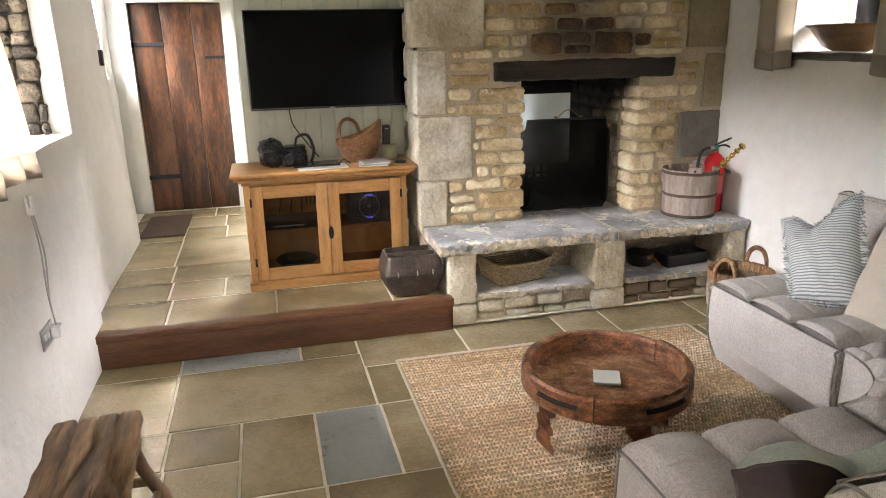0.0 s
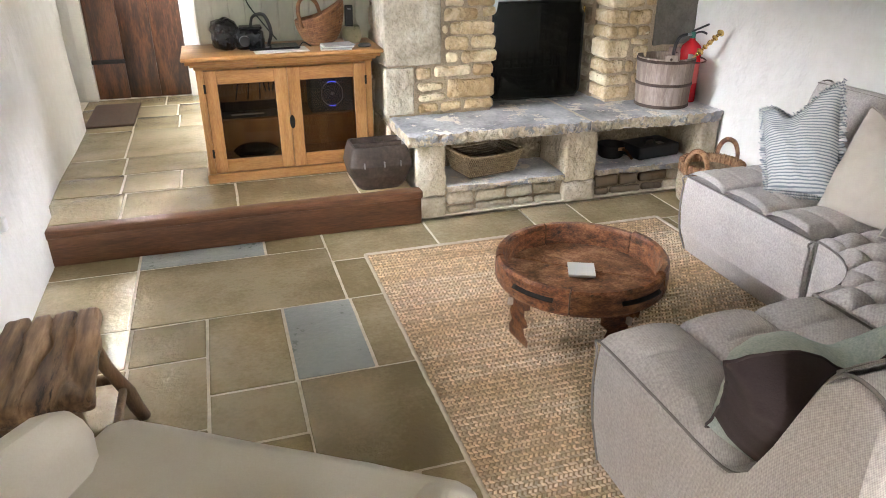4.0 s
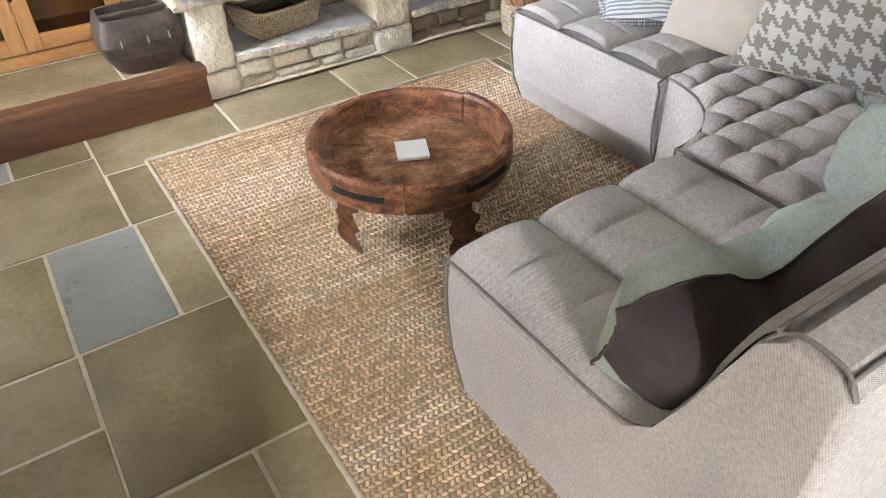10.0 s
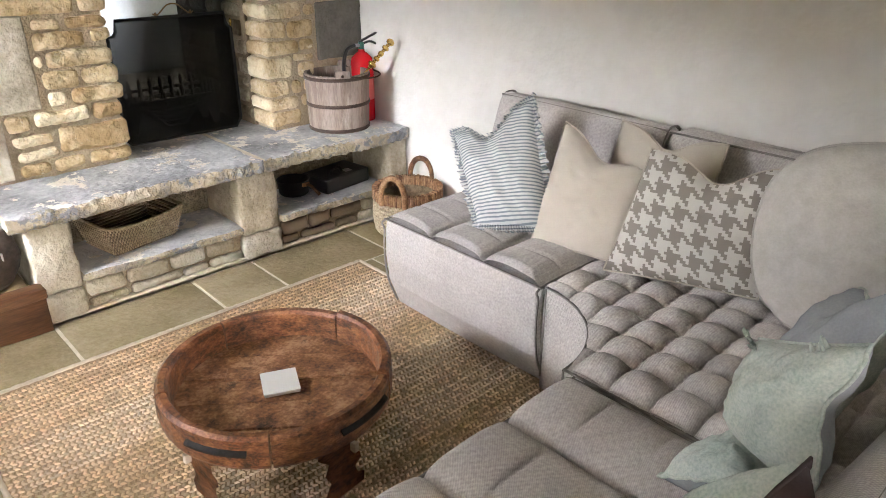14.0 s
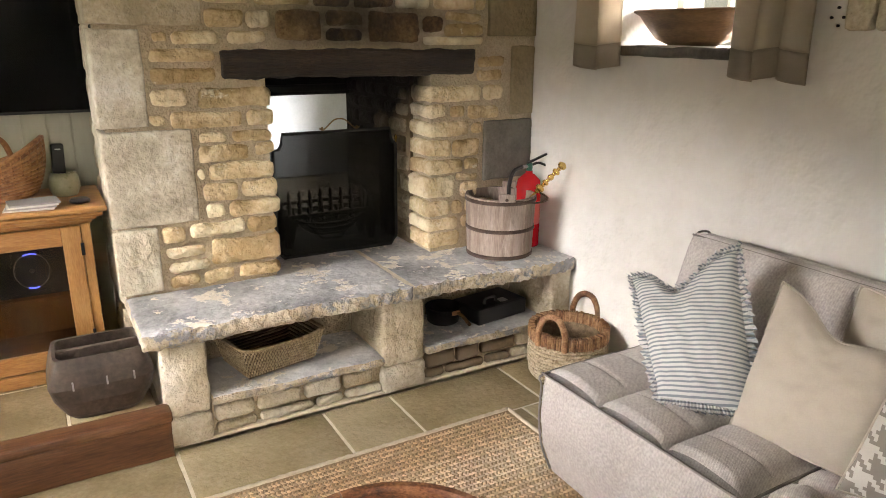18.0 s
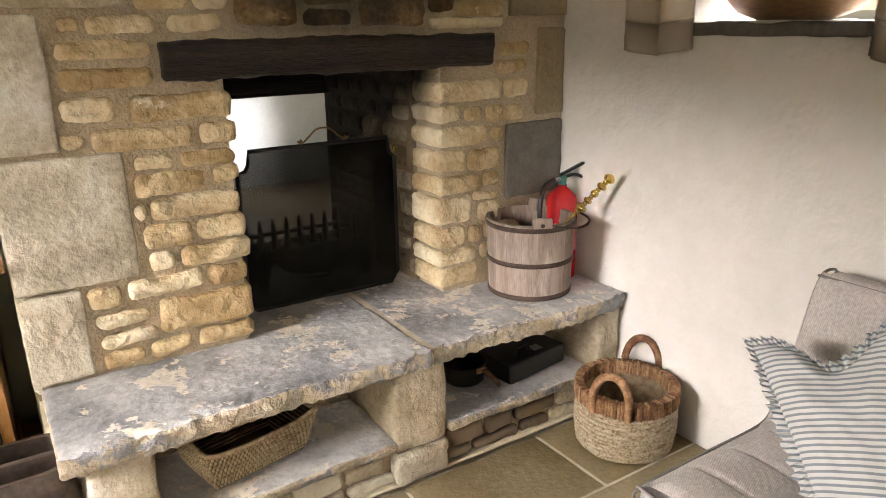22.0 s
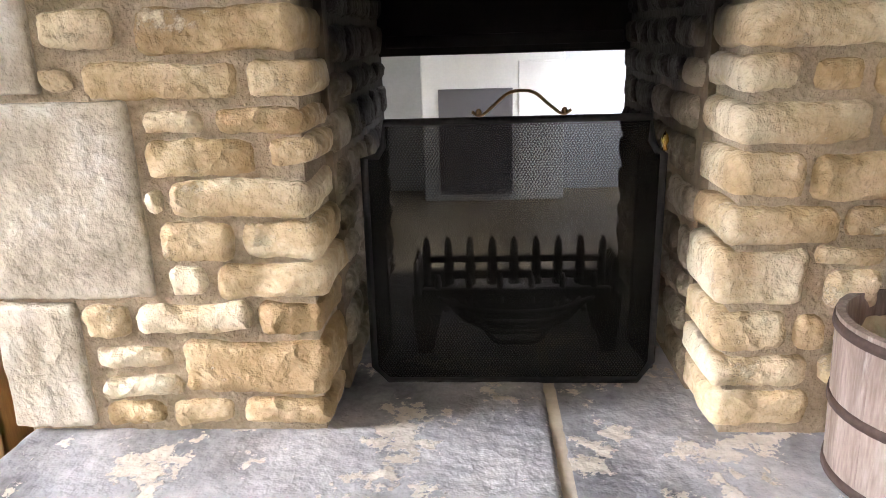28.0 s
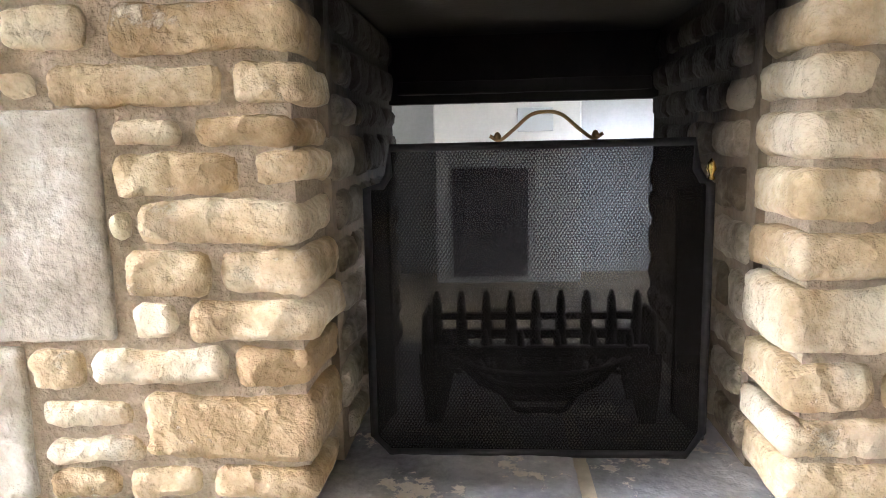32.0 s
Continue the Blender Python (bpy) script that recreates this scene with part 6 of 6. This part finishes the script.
def pillow(name, w, h, t, m, front, back_mat, label, chop=0.0, ears=0.04, frill=None, rounded=0.0, seed=1.0, pipe=None, slump=0.0, corners=None, belly=1.0, tip=None, chop_at=0.0):
    """A filled cushion of two faces; chop: how deep its top is dented; corners: top left, top right, bottom left, bottom right in the world."""
    th = tagged(new(name), label, "cushion", "cushions on the sofa")
    if corners:
        tl, tr, bl, br = [Vector(c) for c in corners]
        mid = (tl + tr + bl + br) / 4
        m = placed(*mid, tr - tl + br - bl, tl + tr - bl - br)
        tl, tr, bl, br = [m.inverted() @ c for c in (tl, tr, bl, br)]
    th.matrix_basis = m
    N = 36

    def at(i, j, s):
        u, v = 2 * i / N - 1, 2 * j / N - 1
        if rounded:
            k = 1 - rounded * (u * u * v * v) * 0.5
        else:
            k = 1 - ears * (2 - abs(u) ** 2 - abs(v) ** 2) * (abs(u) ** 2 + abs(v) ** 2 > 0)
        bulge = ((1 - abs(u) ** 2.6) * (1 - abs(v) ** 2.6)) ** 0.55
        x, z = u * w / 2 * (1 - (0 if rounded else ears) * (1 - v * v)) * (k if rounded else 1), v * h / 2 * (1 - (0 if rounded else ears) * (1 - u * u)) * (k if rounded else 1)
        d = chop * math.exp(-((u - chop_at) / 0.42) ** 2) * max(0.0, (v + 0.3) / 1.3) ** 1.5
        skew = 0.0
        if corners:
            a, c = (u * (1 - ears * (1 - v * v)) + 1) / 2, (v * (1 - ears * (1 - u * u)) + 1) / 2
            q = bl.lerp(br, a).lerp(tl.lerp(tr, a), c)
            x, z, skew = q.x, q.z, q.y
        z -= d
        x += slump * (v + 1) ** 2
        yb = s * t / 2 * bulge * (belly if s < 0 else 1.0) * (1 - 0.25 * d / max(chop, 1e-6) * (chop > 0))
        nz = noise.noise(Vector((u * 2.3 + seed, v * 2.3, s + seed)))
        return Vector((x, skew + yb + 0.014 * nz * bulge + 0.006 * noise.noise(Vector((u * 6, v * 6 + seed, s))), z))

    for s, mt, nm in ((-1, front, "front_panel"), (1, back_mat, "back_panel")):
        b = bmesh.new()
        vs = [[b.verts.new(at(i, j, s)) for i in range(N + 1)] for j in range(N + 1)]
        for j in range(N):
            for i in range(N):
                b.faces.new((vs[j][i], vs[j][i + 1], vs[j + 1][i + 1], vs[j + 1][i]))
        for f in b.faces:
            f.smooth = True
        ob = part(nm, b, mt)
        ob.parent = th
        if tip and s < 0:
            ob.data.materials.append(tip)
            for p in ob.data.polygons:
                if p.index % N < 6 and p.index // N < 7:
                    p.material_index = 1
    rim = [(i, 0) for i in range(N)] + [(N, j) for j in range(N)] + [(N - i, N) for i in range(N)] + [(0, N - j) for j in range(N)]
    if frill:
        b = bmesh.new()
        inner, outer = [], []
        for k in range(len(rim) * 4):
            a, f = rim[(k // 4) % len(rim)], (k % 4) / 4
            c = rim[(k // 4 + 1) % len(rim)]
            p = at(*a, 0) * (1 - f) + at(*c, 0) * f
            d = Vector((p.x, 0, p.z)).normalized()
            inner.append(b.verts.new(p))
            outer.append(b.verts.new(p + d * 0.028 + Vector((0, 0.012 * math.sin(k * 1.25), 0)) + d * 0.005 * math.sin(k * 0.7)))
        for k in range(len(inner)):
            j = (k + 1) % len(inner)
            f = b.faces.new((inner[k], inner[j], outer[j], outer[k]))
            f.smooth = True
        ob = part("frill", b, frill)
        ob["label"] = "gathered frill edge"
        ob.parent = th
    else:
        ob = part("seam", tube([at(*a, 0) for a in rim], 0.004, 6, closed=True), pipe or back_mat)
        ob.parent = th
    return th


pillow("cushion", 0.46, 0.45, 0.17, None, STRIPES, STRIPES, "blue and white ticking stripe cushion with a frilled edge", 0.09, 0.03, STRIPES, seed=2,
       corners=((3.10, 3.585, 0.715), (3.17, 3.235, 0.905), (2.885, 3.225, 0.475), (3.04, 2.99, 0.485)))
pillow("cushion", 0.47, 0.47, 0.16, None, IVORY, IVORY, "plain ivory cotton cushion leaning on the sofa back", 0.05, 0.02, seed=5,
       corners=((3.166, 3.060, 0.856), (3.15, 2.66, 0.750), (2.985, 3.040, 0.440), (3.00, 2.66, 0.470)))
pillow("cushion", 0.42, 0.40, 0.14, on_seat(3.27, 2.72, 0.665, -92, 16, 0), IVORY, IVORY, "plain ivory cushion tucked behind others on the sofa", 0.06, 0.03, seed=6)
pillow("cushion", 0.48, 0.48, 0.17, None, HOUND, IVORY, "taupe and white dogtooth woven cushion", 0.075, 0.03, seed=8,
       corners=((3.09, 2.655, 0.862), (3.22, 2.225, 0.862), (2.940, 2.690, 0.462), (3.075, 2.225, 0.485)))
pillow("cushion", 0.66, 0.58, 0.20, on_seat(3.21, 1.98, 0.70, -62, 24, 0), FELT, FELT, "large round-cornered pale grey felt cushion in the sofa corner", 0.0, 0.0, rounded=0.5, seed=11)
pillow("cushion", 0.42, 0.40, 0.17, None, DUCKGREY, DUCK, "faded grey-blue cotton cushion leaning on the backrest", 0.08, 0.05, seed=15,
       corners=((2.78, 1.90, 0.76), (2.56, 1.74, 0.90), (2.70, 2.02, 0.47), (2.40, 1.90, 0.47)))
pillow("cushion", 0.41, 0.41, 0.15, None, DUCKGREY, DUCK, "duck-egg blue patched cushion with a torn fringe", 0.04, 0.05, seed=13,
       corners=((2.13, 1.735, 0.66), (2.21, 1.73, 0.935), (2.36, 1.97, 0.56), (2.31, 1.93, 0.81)))
pillow("cushion", 0.36, 0.26, 0.13, None, DUCKGREY, DUCK, "small faded grey cotton cushion lying on the seat", 0.05, 0.05, seed=16,
       corners=((2.16, 1.85, 0.60), (2.33, 1.80, 0.60), (2.20, 2.03, 0.475), (2.40, 1.93, 0.475)))
pillow("cushion", 0.48, 0.44, 0.25, None, AUBERG, DUCK, "pale green and aubergine linen cushion slumped on the seat", 0.13, 0.09, seed=17, pipe=AUBERG, belly=1.7, tip=DUCK, chop_at=0.28,
       corners=((1.560, 1.850, 0.715), (2.005, 1.720, 0.845), (1.640, 1.955, 0.450), (2.06, 1.78, 0.45)))

fray_at = Vector((2.305, 1.935, 0.815))
fray = thing("frayed_patch", tuple(fray_at), "torn duck-egg cotton patch with a frayed edge on a cushion", "patch")
rf = random.Random(21)
for k in range(26):
    f = k / 25
    p = fray_at.lerp(Vector((2.215, 1.775, 0.905)), f) + Vector((-0.012, 0.012, -0.055 * math.sin(math.pi * f)))
    d = Vector((rf.uniform(-0.014, 0.004), rf.uniform(-0.004, 0.014), 0.016 + rf.uniform(-0.004, 0.010)))
    part("thread", tube([p, p + 0.6 * d, p + d + Vector((rf.uniform(-0.005, 0.005), rf.uniform(-0.005, 0.005), 0))], [0.0045, 0.0038, 0.0022], 5), DUCK, fray)

# ---- jute rug ----
rug = thing("jute_rug", (2.1, 2.9, 0.0), "natural jute rug of braided rows with a pale bound edge", "rug")
RX0, RX1, RY0, RY1 = 1.235, 2.93, 1.66, 4.065
part("backing", block(RX0, RX1, RY0, RY1, 0.0, 0.006), JUTE, rug)
verts, faces = [], []
rj = random.Random(3)
pitch, along = 0.0140, 0.0165
rows_n = int((RY1 - RY0 - 0.02) / pitch)
for k in range(rows_n):
    yc = RY0 + 0.014 + k * pitch
    s = 1 if k % 2 else -1
    nx = int((RX1 - RX0 - 0.02) / along)
    for i in range(nx):
        xc = RX0 + 0.016 + (i + 0.5 * (k % 2 == 0) * 0.4) * along + rj.uniform(-0.0015, 0.0015)
        a = s * 0.62 + rj.uniform(-0.12, 0.12)
        ca, sa, L, W, H = math.cos(a), math.sin(a), 0.0122, 0.0074, 0.0056 + rj.uniform(-0.001, 0.0016)
        n0 = len(verts)
        for du, dv, dz in ((-L, 0, 0.004), (-0.25 * L, -W, 0.005), (L, 0, 0.004), (0.25 * L, W, 0.005), (0, 0, 0.006 + H), (-0.55 * L, 0, 0.005 + 0.8 * H), (0.55 * L, 0, 0.005 + 0.8 * H)):
            verts.append((xc + du * ca - dv * sa, yc + du * sa + dv * ca, dz))
        faces += [(n0, n0 + 1, n0 + 5), (n0 + 1, n0 + 4, n0 + 5), (n0 + 1, n0 + 2, n0 + 6), (n0 + 1, n0 + 6, n0 + 4), (n0 + 2, n0 + 3, n0 + 6), (n0 + 3, n0 + 4, n0 + 6), (n0 + 3, n0 + 5, n0 + 4), (n0 + 3, n0, n0 + 5)]
me = bpy.data.meshes.new("braid")
me.from_pydata(verts, [], faces)
me.materials.append(BRAID)
braid = new("braid", me)
braid["kind"] = "stuff"
adopt(braid, rug)
for pts in ([(RX0, RY0, 0.006), (RX0, RY1, 0.006)], [(RX1, RY0, 0.006), (RX1, RY1, 0.006)], [(RX0, RY0, 0.006), (RX1, RY0, 0.006)], [(RX0, RY1, 0.006), (RX1, RY1, 0.006)]):
    n = 90
    line = [Vector(pts[0]).lerp(Vector(pts[1]), k / n) + Vector((0.003 * noise.noise(Vector((k * 0.7, pts[0][0], 0))), 0.003 * noise.noise(Vector((k * 0.7, 5, pts[0][1]))), 0.001)) for k in range(n + 1)]
    part("bound_edge", tube(line, [0.0080 + 0.0018 * (k % 2) for k in range(n + 1)], 6), EDGE, rug, "pale bound edge")

# ---- round table ----
table = thing("low_round_table", (1.925, 3.11, 0.012), "worn reddish-brown round wooden mill table with carved feet", "table")
TX, TY, TR = 1.927, 3.115, 0.335
for k in range(5):
    a0, a1 = math.radians(72 * k + 20.6), math.radians(72 * k + 91.4)
    b = bmesh.new()
    rise = 0.012 if k == 4 else 0.0
    vs = []
    for j in range(11):
        a = a0 + (a1 - a0) * j / 10
        vs.append([b.verts.new((TX + (r + 0.002 * noise.noise(Vector((a * 3, z * 30, 0)))) * math.cos(a), TY + r * math.sin(a), z)) for r, z in
                   ((TR, 0.243), (TR + 0.004, 0.252), (TR + 0.006, 0.28), (TR + 0.004, 0.334 + rise), (TR - 0.006, 0.343 + rise), (TR - 0.024, 0.342 + rise), (TR - 0.031, 0.331 + rise), (TR - 0.036, 0.243))])
    for p, q in zip(vs, vs[1:]):
        for j in range(8):
            b.faces.new((p[j], p[(j + 1) % 8], q[(j + 1) % 8], q[j]))
    b.faces.new(vs[0])
    b.faces.new(vs[-1][::-1])
    part("rim_segment", b, TABLE, table, "thick curved rim timber")
for k in range(5):
    x0, x1 = -0.305 + k * 0.122, -0.305 + (k + 1) * 0.122 - 0.006
    b = bmesh.new()
    top, bot = [], []
    for j in range(13):
        x = x0 + (x1 - x0) * j / 12
        y = math.sqrt(max(0.0004, 0.305 ** 2 - x * x))
        top.append((x, y))
    ring = top + [(x, -y) for x, y in top[::-1]]
    hi, lo = [b.verts.new((x, y, 0.252)) for x, y in ring], [b.verts.new((x, y, 0.230)) for x, y in ring]
    b.faces.new(hi)
    b.faces.new(lo[::-1])
    for j in range(len(ring)):
        i2 = (j + 1) % len(ring)
        b.faces.new((lo[j], lo[i2], hi[i2], hi[j]))
    bmesh.ops.transform(b, matrix=pose(TX, TY, 0.003 * (k % 2), 0, 0, 52), verts=b.verts)
    part("tray_board", b, TABLETOP, table, "worn tray board")
part("cross_batten", block(-0.22, 0.22, -0.035, 0.035, 0.2515, 0.2575, 0.002, m=pose(TX, TY, 0, 0, 0, -38) @ pose(0.05, 0.08, 0)), TABLETOP, table)
foot_prof = [(0.0, 0.0), (0.105, 0.0), (0.108, 0.028), (0.088, 0.040), (0.080, 0.062), (0.100, 0.078), (0.098, 0.096), (0.082, 0.108), (0.080, 0.130), (0.110, 0.150), (0.120, 0.205), (-0.02, 0.205), (-0.02, 0.15), (0.008, 0.12), (-0.004, 0.09), (0.010, 0.06), (-0.006, 0.03)]
for k, a in enumerate((187, 277, 7, 97)):
    b = bmesh.new()
    b.faces.new([b.verts.new((0, 1.3 * u - 0.065, w * 1.17)) for u, w in foot_prof])
    bmesh.ops.solidify(b, geom=b.faces[:], thickness=0.072)
    bmesh.ops.transform(b, matrix=pose(TX, TY, 0.013, 0, 0, a) @ pose(0.275, 0, 0), verts=b.verts)
    part("foot", b, TABLE, table, "carved scalloped foot")
    part("peg", rock(0.02, 0.016, 0.030, (1, 1, 2), 0.003, 0.003, 20, k, pose(TX, TY, 0.013, 0, 0, a) @ pose(0.318, 0.005, 0.19)), PALEPEG, table, "pale wooden peg")
for a0, a1 in ((196, 226), (268, 300), (20, 45)):
    pts = [(TX + (TR + 0.008) * math.cos(math.radians(a)), TY + (TR + 0.008) * math.sin(math.radians(a)), 0.300) for a in np.linspace(a0, a1, 10)]
    part("iron_strap", tube(pts, 0.011, 6, flat=0.35), IRON, table, "black iron strap")
bk = thing("white_booklet", (1.99, 3.18, 0.228), "small square pale booklet lying in the round table", "book")
part("pages", block(-0.052, 0.052, -0.056, 0.056, 0, 0.010, 0.001, m=pose(1.937, 3.122, 0.2585, 0, 0, -24)), PAPER, bk)
part("cover", block(-0.054, 0.054, -0.058, 0.058, 0.010, 0.0125, 0.001, m=pose(1.937, 3.122, 0.2585, 0, 0, -24)), BOOKC, bk, "pale grey-green cover")

# ---- rustic stool ----
stool = thing("rustic_stool", (0.08, 2.77, 0.0), "gnarled weathered elm stool with splayed pegged legs", "stool")
b = rock(0.275, 0.50, 0.060, (46, 44, 3), 0.018, 0.0, 1, 3)
for v in b.verts:
    g = noise.noise(Vector((v.co.x * 24, v.co.y * 3.2, 2)))
    v.co.z += (0.006 * g + 0.004 * noise.noise(Vector((v.co.x * 60, v.co.y * 7, 5)))) * (1 if v.co.z > 0 else 0.5)
    v.co.z -= 0.020 * max(0.0, 1 - 8 * abs(noise.noise(Vector((v.co.x * 15 + 3, v.co.y * 2.4, 9))))) * (v.co.z > 0)
    v.co.x += 0.010 * noise.noise(Vector((v.co.y * 9, 1, v.co.z * 10)))
    v.co.y += 0.012 * noise.noise(Vector((v.co.x * 12, 7, v.co.z * 10)))
bmesh.ops.transform(b, matrix=pose(0.078, 2.765, 0.425, 0, 0, 4), verts=b.verts)
part("seat", b, STOOLW, stool, "cracked gnarled plank seat")
feet = {}
for i, (sx, sy) in enumerate(((1, 1), (-1, 1), (1, -1), (-1, -1))):
    top, bot = Vector((0.078 + sx * 0.075, 2.765 + sy * 0.16, 0.405)), Vector((0.078 + sx * (0.175 if sx > 0 else 0.13), 2.765 + sy * 0.27, 0.0))
    pts = [top.lerp(bot, k / 6) + Vector((0.004 * math.sin(k * 2 + i), 0.003 * math.cos(k * 1.7), 0)) for k in range(7)]
    part("leg", tube(pts, [0.018, 0.020, 0.022, 0.022, 0.024, 0.025, 0.022], 10), LEGW, stool)
    feet[sx, sy] = (top, bot)
for sx in (1, -1):
    p, q = feet[sx, 1][0].lerp(feet[sx, 1][1], 0.62), feet[sx, -1][0].lerp(feet[sx, -1][1], 0.62)
    part("stretcher", rock((p - q).length + 0.03, 0.022, 0.030, (6, 1, 1), 0.006, 0.003, 9, sx, Matrix.Translation((p + q) / 2) @ (p - q).to_track_quat("X", "Z").to_matrix().to_4x4()), LEGW, stool)
for sy in (1, -1):
    p, q = feet[1, sy][0].lerp(feet[1, sy][1], 0.5), feet[-1, sy][0].lerp(feet[-1, sy][1], 0.5)
    part("stretcher", rock((p - q).length + 0.03, 0.022, 0.030, (6, 1, 1), 0.006, 0.003, 9, sy + 4, Matrix.Translation((p + q) / 2) @ (p - q).to_track_quat("X", "Z").to_matrix().to_4x4()), LEGW, stool)

# ---- cream armchair ----
arm = thing("armchair", (0.55, 1.95, 0.0), "cream cotton armchair with low rounded arms, facing the hearth", "armchair")
AM = pose(0.683, 2.205, 0, 0, 0, -32.1)
part("seat_cushion", wobble(rock(0.93, 0.66, 0.17, (16, 12, 6), 0.055, 0.004, 4, 1, AM @ pose(0, -0.32, 0.365), chips=0.0), 0.004, 5), CREAM, arm, "plump cream seat cushion", True)
part("base", rock(0.90, 0.78, 0.20, (10, 10, 4), 0.03, 0.003, 4, 2, AM @ pose(0, -0.42, 0.19), chips=0.0), CREAM, arm, "", True)
for s in (-1, 1):
    b = rock(0.15, 0.62, 0.36, (8, 12, 10), 0.072, 0.004, 4, s, chips=0.0)
    for v in b.verts:
        f = (v.co.y + 0.31) / 0.62
        v.co.z -= 0.02 * max(0, f - 0.6) / 0.4 * (v.co.z > 0)
    bmesh.ops.transform(b, matrix=AM @ pose(s * 0.435, -0.445, 0.425), verts=b.verts)
    part("arm", b, CREAM, arm, "low rounded arm", True)
part("backrest", rock(0.96, 0.20, 0.52, (14, 6, 12), 0.085, 0.005, 4, 5, AM @ pose(0, -0.83, 0.50, 8), chips=0.0), CREAM, arm, "", True)
for sx in (-0.38, 0.38):
    for sy in (-0.06, -0.76):
        part("leg", lathe([(0, 0), (0.016, 0), (0.024, 0.1), (0, 0.1)], n=10, m=AM @ pose(sx, sy, 0)), LEGW, arm)

# ---- the room beyond the hearth ----
setting("ceiling_beyond", block(1.504, 4.6, 6.324, 9.2, CEIL, CEIL + 0.15), PLASTER, "white ceiling of the room beyond", "ceiling")
setting("floor_beyond", block(1.6, 4.4, 5.86, 9.2, 0.05, 0.10), FLAG, "stone floor of the room beyond", "floor")
setting("wall_beyond_north", block(1.6, 4.4, 9.0, 9.15, 0.0, CEIL), surf("dove_grey_emulsion", [(0.40, 0.43, 0.44), (0.47, 0.50, 0.51)], 3, 0.7, 0.1), "dove grey wall of the room beyond", "wall")
setting("wall_beyond_west", block(1.45, 1.6, 5.866, 9.15, 0.0, CEIL), PLASTER, "pale side wall of the room beyond", "wall")
setting("wall_beyond_east", wall_with_holes("y", 5.866, 9.15, 0.0, CEIL, 4.4, 4.55, [(6.9, 8.0, 1.15, 1.85)]), PLASTER, "window wall of the room beyond", "wall")
dresser = thing("painted_cupboard", (2.55, 8.8, 0.1), "grey-blue painted cupboard with a dark panel in the room beyond", "cupboard")
part("body", block(2.10, 3.1, 8.62, 8.99, 0.10, 1.55, 0.01), KITGREY, dresser)
part("panel", block(2.22, 2.74, 8.60, 8.622, 0.15, 0.90, 0.005), KITDARK, dresser, "dark oven panel")
part("drawer_front", block(2.67, 2.91, 8.60, 8.622, 1.14, 1.30, 0.005), KITBLUE, dresser, "pale blue panel")
part("door", block(2.78, 3.06, 8.605, 8.622, 0.2, 1.08, 0.005), KITGREY, dresser)
